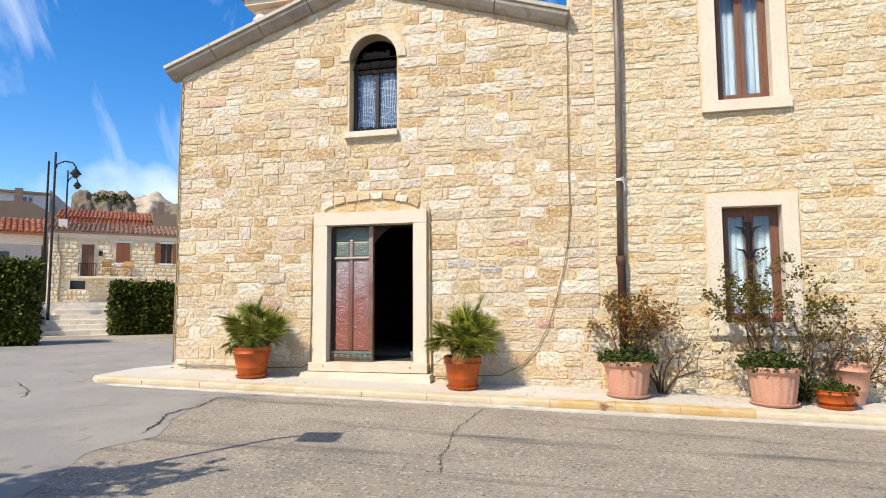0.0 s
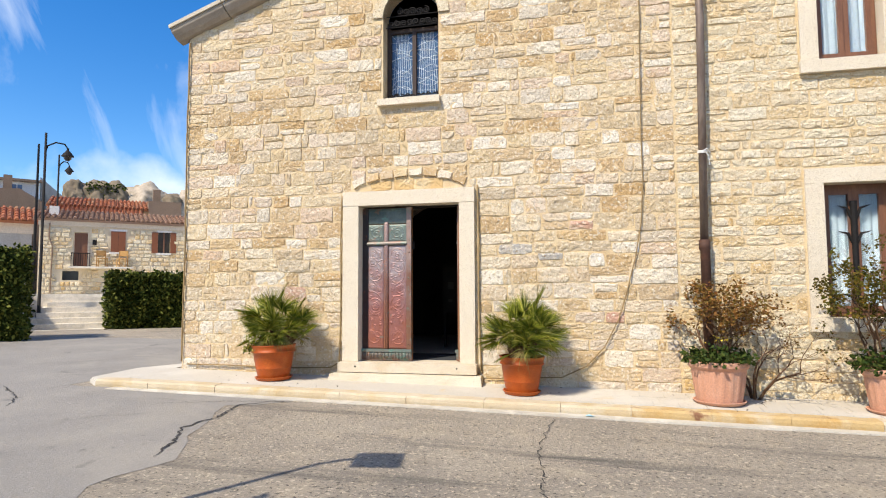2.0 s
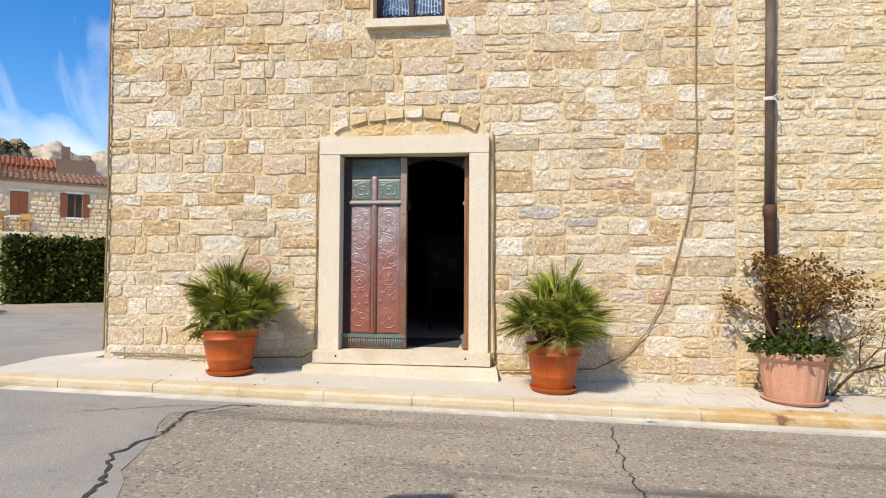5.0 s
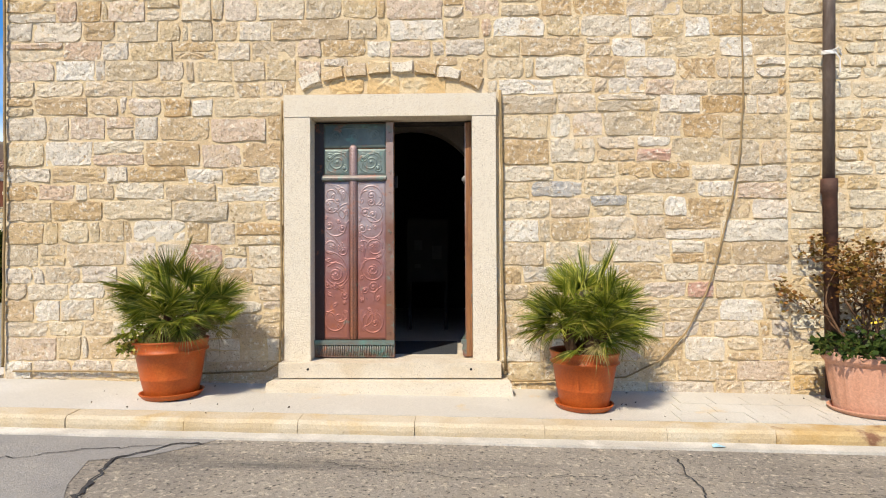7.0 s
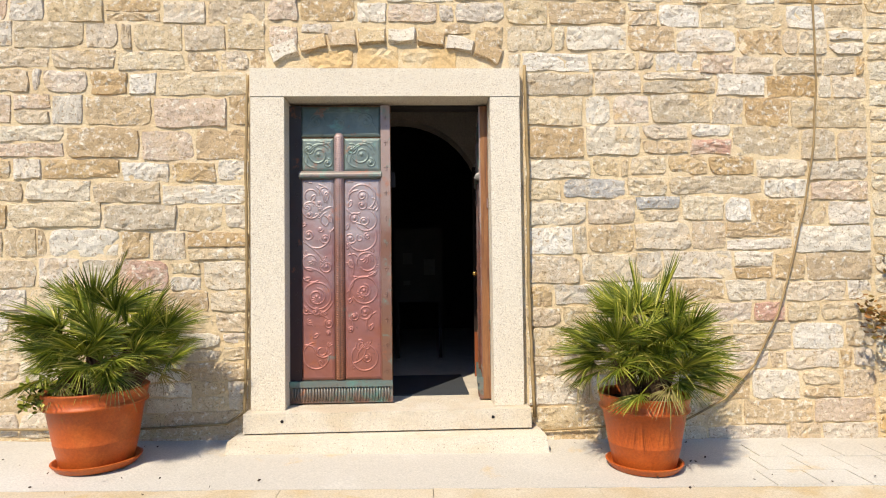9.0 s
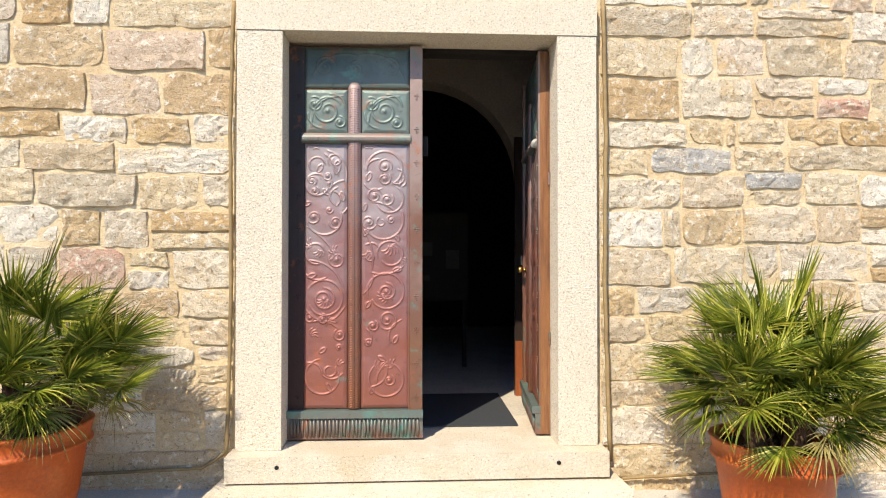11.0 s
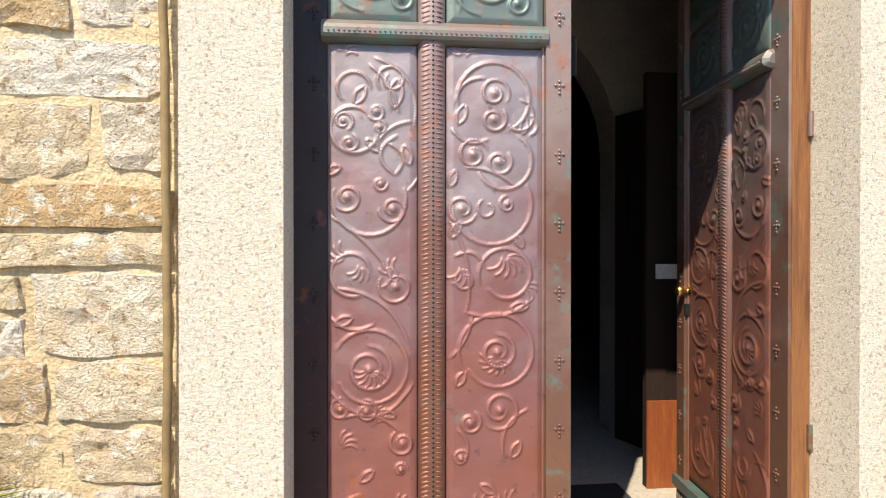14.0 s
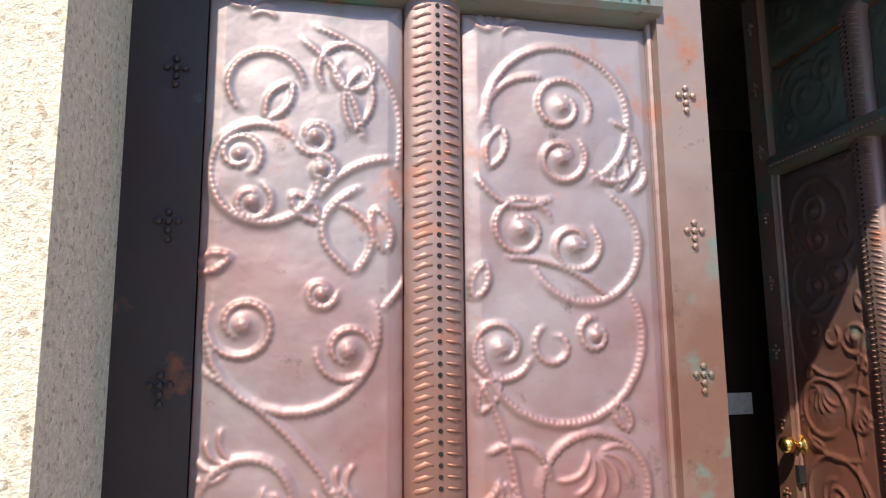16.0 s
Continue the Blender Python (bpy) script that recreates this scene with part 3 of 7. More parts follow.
def stone_geo(x0, x1, z0, z1, rng, proud=0.009, cap=None):
    """One rough-hewn block: its ragged rim lies under the mortar and its broken face stands a little out of it."""
    w, h = x1 - x0, z1 - z0
    nx = 14 if w > 0.34 else 11 if w > 0.2 else 8
    nz = 8 if h > 0.11 else 6
    verts, faces = [], []
    e = min(0.16, 0.007 / w), min(0.2, 0.006 / h)
    us = [0, e[0], *[e[0] + (1 - 2 * e[0]) * i / (nx - 3) for i in range(1, nx - 3)], 1 - e[0], 1]
    vs = [0, e[1], *[e[1] + (1 - 2 * e[1]) * i / (nz - 3) for i in range(1, nz - 3)], 1 - e[1], 1]
    tilt, lean = rng.uniform(-0.006, 0.006), rng.uniform(-0.007, 0.003)
    lift = rng.uniform(0.2, 1.5) * proud
    cut = [rng.uniform(0.0, 1.0) ** 3 * 0.028 for _ in range(4)]
    skew = rng.uniform(-0.012, 0.012)
    sd = rng.uniform(0, 90)
    for j, v in enumerate(vs):
        for i, u in enumerate(us):
            rim = i in (0, nx - 1) or j in (0, nz - 1)
            x, z = x0 + w * u, z0 + h * v
            near = min(u, 1 - u) * w + min(v, 1 - v) * h
            k = (0 if v < 0.5 else 2) + (0 if u < 0.5 else 1)
            pull = max(0.0, 1 - near / 0.07) * cut[k]
            wx, wz = noise.noise((z * 13, sd, 1.0)), noise.noise((x * 9, sd, z0 * 3))
            x += (0.5 - u) * 2 * (pull + 0.011 * max(-0.3, wx)) + skew * (v - 0.5)
            z += (0.5 - v) * 2 * (pull + 0.013 * max(-0.3, wz)) + 0.010 * noise.noise((x * 4, z0 * 7, sd)) + rng.uniform(-0.003, 0.003)
            if cap is not None:
                z = min(z, cap(x) - 0.01)
            y = FACE - lift + tilt * (u - 0.5) * 2 + lean * (v - 0.5) * 2 + 0.011 * noise.noise((x * 9, z * 11, sd)) + rng.uniform(-0.007, 0.006)
            if rim:
                y = FACE + rng.uniform(0.008, 0.016)
            elif i in (1, nx - 2) or j in (1, nz - 2):
                y = y * 0.75 + 0.25 * (FACE + rng.uniform(-0.010, 0.014))
            verts.append((x, y, z))
    for j in range(nz - 1):
        for i in range(nx - 1):
            a = j * nx + i
            b, c, d = a + 1, a + nx + 1, a + nx
            faces += [(a, b, c), (a, c, d)] if rng.random() < 0.5 else [(a, b, d), (b, c, d)]
    return verts, faces


def courses(x_lo, x_hi, z_lo, z_hi, rng, cap, hmin, hmax, wmin, wmax):
    """Lays the blocks course by course between the openings."""
    laid = []
    z = z_lo
    while z < z_hi:
        h = rng.uniform(hmin, hmax)
        cuts = sorted({x_lo, x_hi, *[v for s in SURROUNDS for v in s[:2] if s[2] < z + h and s[3] > z and x_lo < v < x_hi]})
        for a, b in zip(cuts, cuts[1:]):
            c = (a + b) / 2
            zl, zh = z, z + h
            for s in SURROUNDS:
                if s[0] < c < s[1] and s[2] < zh and s[3] > zl:
                    if s[2] <= zl + 0.03 and s[3] >= zh - 0.03:
                        zl = zh
                    elif s[3] < zh and s[2] <= zl:
                        zl = s[3]
                    elif s[2] > zl:
                        zh = s[2]
            if zh - zl < 0.045:
                continue
            x = a
            while x < b - 1e-6:
                w = rng.uniform(wmin, wmax) * (1.35 if rng.random() < 0.15 else 1.0)
                if b - (x + w) < wmin * 0.8:
                    w = b - x
                g = rng.uniform(0.002, 0.009)
                wob = 0.05 * noise.noise((x * 0.8, z * 0.5, 3.0))
                p0, p1, q0, q1 = x + g, x + w - g, zl + g * 0.9 + wob * (zl == z), zh - g * 0.9 + wob * (zh == z + h)
                x += w
                if p1 - p0 < 0.05:
                    continue
                if cap is not None and min(cap(p0), cap(p1)) - 0.03 < q0:
                    continue
                if h > 0.17 and rng.random() < 0.16:
                    m = q0 + (q1 - q0) * rng.uniform(0.38, 0.62)
                    laid.append((p0, p1, q0, m - g))
                    laid.append((p0, p1, m + g, q1))
                elif rng.random() < 0.16 and w > 0.28:
                    m = p0 + (p1 - p0) * rng.uniform(0.7, 0.82)
                    laid.append((p0, m - g, q0, q1))
                    laid.append((m + g, p1, q0, q1))
                else:
                    laid.append((p0, p1, q0, q1))
        z += h
    return laid


def lay(blocks, parent, rng, cap, pick, piece, joined, special=()):
    verts, faces = [], []
    for b in blocks:
        v, f = stone_geo(*b, rng, cap=cap)
        if pick(b):
            mt = piece
            for (sx, sz), m in special:
                if b[0] < sx < b[1] and b[2] < sz < b[3]:
                    mt = m
            link_part("stone", mesh_of("stone", v, f, mt), parent)
        else:
            n = len(verts)
            verts += v
            faces += [tuple(i + n for i in q) for q in f]
    ob = link_part("far_stones", mesh_of("far_stones", verts, faces, joined), parent)
    ob["kind"] = "stuff"


church_blocks = courses(L_EDGE + 0.01, -0.20, 0.10, 7.0, srng, lambda x: roof_z(min(x, SPLIT)) if x < SPLIT else 9.0, 0.15, 0.245, 0.20, 0.56)
SPECIAL = (((-1.35, 2.45), M_red), ((-1.1, 2.45), M_red), ((-2.2, 2.12), M_greystone), ((-1.75, 1.95), M_greystone), ((-0.75, 3.55), M_greystone), ((-4.38, 3.95), M_red), ((-1.0, 1.05), M_red), ((-5.9, 1.45), M_red))
lay(church_blocks, wall, srng, lambda x: roof_z(min(x, SPLIT)) if x < SPLIT else 9.0, lambda b: -7.2 < b[0] and b[1] < -0.75 and b[3] < 3.05, M_stone, M_stone_i, SPECIAL)
house_blocks = courses(-0.19, 4.6, 0.02, 7.2, srng, None, 0.11, 0.20, 0.17, 0.55)
lay(house_blocks, house_wall, srng, None, lambda b: b[1] < 3.9 and b[3] < 3.9, M_pale, M_pale_i)

# relieving arch over the lintel
arch = empty("relieving_arch", "flat relieving arch of thin stones above the lintel", "arch", kind="structure")
R = 2.35
cz = 3.20 - R
half = math.asin(0.86 / R)
n = 8
for i in range(n):
    a0, a1 = -half + 2 * half * (i + 0.02) / n, -half + 2 * half * (i + 0.98) / n
    vs, fs = [], []
    for r_, y_ in ((R + 0.005, FACE + 0.02), (R + 0.008, FACE - 0.034), (R + 0.115, FACE - 0.016), (R + 0.13, FACE + 0.02)):
        for k in range(5):
            a = a0 + (a1 - a0) * (0, 0.06, 0.5, 0.94, 1)[k]
            edge_y = FACE + 0.012 if k in (0, 4) else y_ + srng.uniform(-0.006, 0.006)
            rr_ = r_ + srng.uniform(-0.018, 0.018)
            vs.append((-3.95 + rr_ * math.sin(a), edge_y, cz + rr_ * math.cos(a)))
    for j in range(3):
        for k in range(4):
            q = j * 5 + k
            fs.append((q, q + 1, q + 6, q + 5))
    link_part("stone", mesh_of("stone", vs, fs, M_stone), arch)
M_ochre = mat("ochre_stone", (0.60, 0.42, 0.20), 0.9, colors=((0.62, 0.52, 0.34),), grain=70, bump=0.6, bump_scale=26, coords="World")
for x0, x1 in ((-4.55, -4.20), (-4.18, -3.86), (-3.84, -3.42)):
    c = (x0 + x1) / 2 + 3.95
    v, f = stone_geo(x0, x1, 2.995, cz + math.sqrt(R * R - c * c) - 0.015, srng, proud=0.004)
    link_part("stone", mesh_of("stone", v, f, M_ochre), arch)
for x0, x1, z0, z1 in ((-4.84, -4.62, 3.16, 3.33), (-4.60, -4.36, 3.27, 3.36), (-3.52, -3.30, 3.27, 3.36), (-3.28, -3.06, 3.14, 3.33)):
    v, f = stone_geo(x0, x1, z0, z1, srng)
    link_part("stone", mesh_of("stone", v, f, M_stone), arch)

# ---- gable coping and roof ----
M_coping = mat("grey_coping", (0.34, 0.29, 0.23), 0.9, colors=((0.42, 0.37, 0.30), (0.28, 0.24, 0.19)), scale=2, grain=60, bump=0.4, bump_scale=30, coords="World")
M_coping_top = mat("pale_coping_top", (0.55, 0.50, 0.40), 0.9, colors=((0.45, 0.40, 0.31),), scale=2, grain=60, bump=0.4, bump_scale=30, coords="World")
coping = empty("gable_coping", "moulded stone coping along the sloping gable", "coping", kind="structure")
for (xa, xb) in ((-7.90, APEX[0]), (APEX[0], SPLIT - 0.01)):
    left = xb == APEX[0]
    k = 0.352 if left else -0.315
    za = APEX[1] - k * (APEX[0] - xa)
    L = math.hypot(xb - xa, k * (xb - xa))
    ang = -math.degrees(math.atan(k))
    n = 4 if left else 3
    for i in range(n):
        m = pose(xa, FACE, za, 0, ang, 0)
        a, b = L * i / n + 0.006, L * (i + 1) / n - 0.006
        prof = [(0.06, -0.02), (-0.07, 0.0), (-0.13, 0.045), (-0.19, 0.12), (-0.20, 0.185), (0.06, 0.185)]
        bm = bmesh.new()
        ends = [[bm.verts.new(m @ Vector((u, y, z - 0.02))) for y, z in prof] for u in (a, b)]
        for j in range(len(prof)):
            q = (j + 1) % len(prof)
            bm.faces.new((ends[0][j], ends[0][q], ends[1][q], ends[1][j]))
        bm.faces.new(ends[0])
        bm.faces.new(ends[1][::-1])
        bmesh.ops.recalc_face_normals(bm, faces=bm.faces)
        part("coping_stone", bm, M_coping, coping, bevel=0.006)
        part("cap_slab", boxm(a, b, -0.225, 0.2, 0.168, 0.225, m=m), M_coping_top, coping, bevel=0.008)
roof = empty("roof", "church roof behind the gable", "roof", kind="structure")
for sgn, k, x_end in ((-1, 0.352, -7.74), (1, 0.315, SPLIT)):
    bm = bmesh.new()
    z_end = APEX[1] - k * abs(APEX[0] - x_end)
    f = [bm.verts.new(v) for v in ((APEX[0], FACE + 0.2, APEX[1] + 0.05), (x_end, FACE + 0.2, z_end + 0.05), (x_end, FACE + 14, z_end + 0.05), (APEX[0], FACE + 14, APEX[1] + 0.05))]
    g = [bm.verts.new(v.co - Vector((0, 0, 0.12))) for v in f]
    bm.faces.new(f)
    bm.faces.new(g[::-1])
    for i in range(4):
        bm.faces.new((f[i], g[i], g[(i + 1) % 4], f[(i + 1) % 4]))
    bmesh.ops.recalc_face_normals(bm, faces=bm.faces)
    part("roof_slope", bm, M_tile, roof)
# a small bell turret with a cornice stands behind the left slope
turret = empty("bell_turret", "small stone bell turret with a moulded cornice behind the gable", "bell turret")
part("turret_body", boxm(-7.10, -5.0, 11.9, 13.6, 5.6, 7.83), M_granite, turret, bevel=0.02)
part("cornice", boxm(-7.45, -4.8, 11.7, 13.8, 7.84, 8.0), M_granite, turret, bevel=0.03)
part("cornice_slab", boxm(-7.57, -4.7, 11.6, 13.9, 8.0, 8.08), M_coping, turret, bevel=0.01)
part("finial", lathe([(0.0, 0.0), (0.16, 0.0), (0.16, 0.06), (0.10, 0.1), (0.17, 0.2), (0.18, 0.3), (0.10, 0.4), (0.13, 0.44), (0.0, 0.46)], 16), M_granite, turret, at=pose(-6.98, 11.62, 7.12))
part("finial_base", boxm(-7.2, -6.76, 11.42, 11.9, 6.0, 7.118), M_granite, turret)


# ---- copper-clad doors ----
def copper(name, lo, mid, hi, z0, z1, green, rubbed=0.0):
    """Beaten copper whose patina goes from rusty red at the foot to lilac grey and verdigris at the top."""
    m = bpy.data.materials.new(name)
    m.use_nodes = True
    nt = m.node_tree
    b = nt.nodes["Principled BSDF"]
    link = nt.links.new
    geo = nt.nodes.new("ShaderNodeNewGeometry")
    sepn = nt.nodes.new("ShaderNodeSeparateXYZ")
    link(geo.outputs["Position"], sepn.inputs["Vector"])

    def noise_tex(s, d=5.0, r=0.6):
        n = nt.nodes.new("ShaderNodeTexNoise")
        n.inputs["Scale"].default_value, n.inputs["Detail"].default_value, n.inputs["Roughness"].default_value = s, d, r
        link(geo.outputs["Position"], n.inputs["Vector"])
        return n.outputs["Fac"]

    big = noise_tex(3.5)
    rng_ = nt.nodes.new("ShaderNodeMapRange")
    rng_.inputs["From Min"].default_value, rng_.inputs["From Max"].default_value = z0, z1
    link(sepn.outputs["Z"], rng_.inputs["Value"])
    jit = nt.nodes.new("ShaderNodeMath")
    jit.operation = "MULTIPLY_ADD"
    link(big, jit.inputs[0])
    jit.inputs[1].default_value = 1.25
    sub = nt.nodes.new("ShaderNodeMath")
    sub.operation = "SUBTRACT"
    link(rng_.outputs["Result"], sub.inputs[0])
    sub.inputs[1].default_value = 0.60
    link(sub.outputs[0], jit.inputs[2])
    cr = nt.nodes.new("ShaderNodeValToRGB")
    els = cr.color_ramp.elements
    els[0].color, els[1].color = (*lo, 1), (*hi, 1)
    els[0].position, els[1].position = 0.05, 0.92
    e = els.new(0.5)
    e.color = (*mid, 1)
    link(jit.outputs[0], cr.inputs["Fac"])
    col = cr.outputs["Color"]
    for c, s, a, z in (((0.13, 0.26, 0.22), 6.0, green, green + 0.14), ((0.40, 0.12, 0.04), 7.0, 0.60, 0.78), ((0.05, 0.035, 0.03), 22.0, 0.62, 0.80)):
        mp_ = nt.nodes.new("ShaderNodeMapRange")
        mp_.inputs["From Min"].default_value, mp_.inputs["From Max"].default_value = a, z
        link(noise_tex(s, 6.0, 0.65), mp_.inputs["Value"])
        mixn = nt.nodes.new("ShaderNodeMix")
        mixn.data_type = "RGBA"
        link(mp_.outputs["Result"], mixn.inputs["Factor"])
        link(col, mixn.inputs["A"])
        mixn.inputs["B"].default_value = (*c, 1)
        col = mixn.outputs["Result"]
    worn = nt.nodes.new("ShaderNodeMapRange")     # rubbed bright along the ridges
    worn.inputs["From Min"].default_value, worn.inputs["From Max"].default_value, worn.inputs["To Max"].default_value = 0.505, 0.56, rubbed
    link(geo.outputs["Pointiness"], worn.inputs["Value"])
    rub = nt.nodes.new("ShaderNodeMix")
    rub.data_type = "RGBA"
    link(worn.outputs["Result"], rub.inputs["Factor"])
    link(col, rub.inputs["A"])
    rub.inputs["B"].default_value = (mid[0] * 1.5, mid[1] * 1.45, mid[2] * 1.3, 1)
    link(rub.outputs["Result"], b.inputs["Base Color"])
    b.inputs["Metallic"].default_value = 0.52
    rr = nt.nodes.new("ShaderNodeMapRange")
    rr.inputs["To Min"].default_value, rr.inputs["To Max"].default_value = 0.42, 0.70
    link(noise_tex(14.0), rr.inputs["Value"])
    link(rr.outputs["Result"], b.inputs["Roughness"])
    bn = nt.nodes.new("ShaderNodeBump")
    bn.inputs["Strength"].default_value, bn.inputs["Distance"].default_value = 0.25, 0.01
    link(noise_tex(18.0, 3.0), bn.inputs["Height"])
    link(bn.outputs["Normal"], b.inputs["Normal"])
    return m


M_copper = copper("copper_panel", (0.29, 0.105, 0.07), (0.265, 0.122, 0.113), (0.31, 0.265, 0.27), 0.60, 2.15, 0.66, 0.7)
M_copper_rim = copper("copper_border", (0.26, 0.11, 0.06), (0.24, 0.125, 0.10), (0.27, 0.20, 0.19), 0.50, 2.40, 0.60)
# real verdigris, but its darkening upwards paints the shade under the lintel
M_verdigris = copper("verdigris_copper", (0.16, 0.205, 0.185), (0.14, 0.175, 0.16), (0.065, 0.095, 0.09), 2.2, 2.8, 0.55, 0.35)
M_braid = copper("worn_braid", (0.36, 0.15, 0.08), (0.30, 0.14, 0.10), (0.30, 0.20, 0.18), 0.50, 2.40, 0.66)
M_bar = copper("grey_green_bar", (0.25, 0.17, 0.145), (0.19, 0.19, 0.17), (0.26, 0.165, 0.14), 2.0, 2.4, 0.52)
# the jamb's shadow on the closed leaf, put into the border colour
M_border_shade = copper("shaded_border", (0.055, 0.028, 0.024), (0.05, 0.028, 0.028), (0.045, 0.04, 0.04), 0.50, 2.40, 0.70)
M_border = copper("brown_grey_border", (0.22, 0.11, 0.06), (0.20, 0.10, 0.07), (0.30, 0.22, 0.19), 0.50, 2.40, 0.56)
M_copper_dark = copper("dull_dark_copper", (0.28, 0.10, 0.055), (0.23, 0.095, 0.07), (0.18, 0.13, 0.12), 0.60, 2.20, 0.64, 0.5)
M_foot = copper("copper_foot", (0.22, 0.12, 0.085), (0.18, 0.165, 0.14), (0.13, 0.19, 0.17), 0.45, 0.70, 0.52)
M_oak = mat("weathered_oak", (0.24, 0.105, 0.04), 0.6, colors=((0.32, 0.16, 0.065), (0.12, 0.05, 0.025)), scale=2, grain=26, bump=0.25, stretch=(9, 9, 0.6))
M_brass = mat("brass", (0.75, 0.52, 0.16), 0.25, metal=1.0, grain=20, bump=0.05)
M_mat = mat("rubber_mat", (0.045, 0.05, 0.055), 0.9, grain=220, bump=0.5)
# white paper dimmed almost to black, the porch shade put into its colour
M_paper_shade = mat("shaded_notice", (0.045, 0.042, 0.036), 0.9, grain=30, bump=0.0)
M_paper = mat("paper", (0.72, 0.70, 0.66), 0.9, grain=30, bump=0.0)


def spiral(cx, cz, r, turns, way, start, tail=0.12, bend=0.85):
    n = int(26 * turns)
    return [(cx + r * (1 - (1 - tail) * (i / n) ** bend) * math.cos(start + way * math.tau * turns * i / n), cz + r * (1 - (1 - tail) * (i / n) ** bend) * math.sin(start + way * math.tau * turns * i / n)) for i in range(n + 1)]


def arc(x0, z0, x1, z1, bow, n=14):
    dx, dz = x1 - x0, z1 - z0
    return [(x0 + dx * u - dz * bow * 4 * u * (1 - u), z0 + dz * u + dx * bow * 4 * u * (1 - u)) for u in (i / n for i in range(n + 1))]


# the vine of each tall panel, from the top down: curls (x from the panel's edge, z, radius, turns, way, start in degrees, how far it winds in)
CURLS_A = ((0.074, 1.944, 0.072, 0.95, -1, 25, 0.80), (0.062, 1.903, 0.026, 1.2, -1, 60, 0.3), (0.046, 1.963, 0.027, 1.2, 1, -60, 0.3), (0.137, 1.990, 0.024, 1.1, 1, 200, 0.3), (0.146, 1.947, 0.021, 1.1, -1, 120, 0.3), (0.072, 2.052, 0.050, 0.62, 1, 5, 0.8), (0.180, 2.080, 0.042, 1.25, -1, 215, 0.4), (0.056, 1.752, 0.042, 1.3, 1, 150, 0.3), (0.120, 1.750, 0.106, 0.56, 1, 175, 0.92), (0.182, 1.720, 0.038, 1.3, 1, 180, 0.3), (0.148, 1.790, 0.020, 1.2, -1, 0, 0.3))
CURLS_B = ((0.070, 1.541, 0.066, 0.85, -1, 300, 0.75), (0.190, 1.504, 0.048, 1.25, 1, 150, 0.3), (0.120, 1.276, 0.110, 0.85, -1, 150, 0.86), (0.116, 1.274, 0.066, 1.5, -1, 90, 0.35), (0.037, 1.165, 0.030, 1.2, 1, 80, 0.3), (0.108, 1.158, 0.032, 1.2, -1, 100, 0.3), (0.208, 1.066, 0.035, 1.4, 1, 120, 0.25), (0.204, 0.992, 0.018, 1.1, 1, 0, 0.3), (0.110, 0.822, 0.104, 0.8, 1, 100, 0.9), (0.150, 0.86, 0.040, 0.9, -1, 30, 0.5))
CURLS_C = ((0.139, 2.049, 0.042, 1.3, 1, -30, 0.3), (0.140, 2.032, 0.108, 0.72, -1, 195, 0.9), (0.137, 1.976, 0.037, 1.2, -1, 40, 0.3), (0.207, 1.985, 0.048, 0.6, -1, 80, 0.8), (0.079, 1.876, 0.043, 1.3, 1, 20, 0.3), (0.152, 1.855, 0.038, 1.2, -1, 40, 0.35), (0.165, 1.857, 0.084, 0.6, -1, 60, 0.92), (0.046, 1.721, 0.044, 1.3, -1, -20, 0.3), (0.118, 1.723, 0.027, 0.9, 1, 120, 0.45), (0.176, 1.736, 0.023, 1.1, 1, 90, 0.3), (0.130, 1.736, 0.118, 0.58, -1, 30, 0.96))
CURLS_D = ((0.172, 1.535, 0.080, 0.95, -1, 200, 0.8), (0.056, 1.520, 0.030, 1.1, 1, 90, 0.4), (0.147, 1.316, 0.112, 1.0, -1, 210, 0.86), (0.148, 1.316, 0.052, 1.6, -1, 90, 0.25), (0.155, 1.151, 0.056, 1.4, 1, 230, 0.25), (0.070, 1.118, 0.032, 1.3, -1, 60, 0.3), (0.044, 1.018, 0.022, 1.1, 1, 30, 0.3), (0.150, 0.806, 0.104, 0.85, 1, 130, 0.9), (0.165, 0.80, 0.034, 1.2, -1, 60, 0.3))
# stems and leaf edges (x, z to x, z, bow)
STEMS_A = ((0.235, 1.965, 0.140, 1.905, -0.12), (0.135, 2.140, 0.245, 1.955, 0.22), (0.120, 2.120, 0.200, 1.990, 0.10), (0.168, 1.905, 0.190, 1.815, 0.35), (0.195, 1.925, 0.190, 1.815, -0.40), (0.235, 1.930, 0.225, 1.770, 0.22), (0.012, 1.700, 0.165, 1.560, 0.05), (0.165, 1.560, 0.150, 1.500, 0.30), (0.020, 1.500, 0.230, 1.330, 0.18), (0.010, 1.420, 0.130, 1.400, -0.20), (0.010, 1.215, 0.240, 1.235, -0.35), (0.040, 1.140, 0.200, 1.100, 0.16), (0.020, 0.905, 0.110, 0.835, 0.25), (0.110, 0.835, 0.225, 0.845, -0.25))
STEMS_B = ((0.028, 2.020, 0.110, 2.092, 0.22), (0.020, 1.945, 0.120, 1.920, -0.22), (0.060, 1.840, 0.200, 1.785, 0.10), (0.245, 1.990, 0.240, 1.930, 0.35), (0.012, 1.690, 0.060, 1.430, 0.10), (0.060, 1.430, 0.250, 1.470, -0.15), (0.028, 1.590, 0.110, 1.555, 0.30), (0.010, 1.300, 0.075, 1.420, -0.10), (0.120, 1.418, 0.225, 1.445, -0.06), (0.235, 1.150, 0.165, 1.020, -0.20), (0.035, 1.100, 0.050, 1.000, 0.20), (0.050, 0.760, 0.150, 0.905, -0.25), (0.090, 0.780, 0.150, 0.905, 0.12))
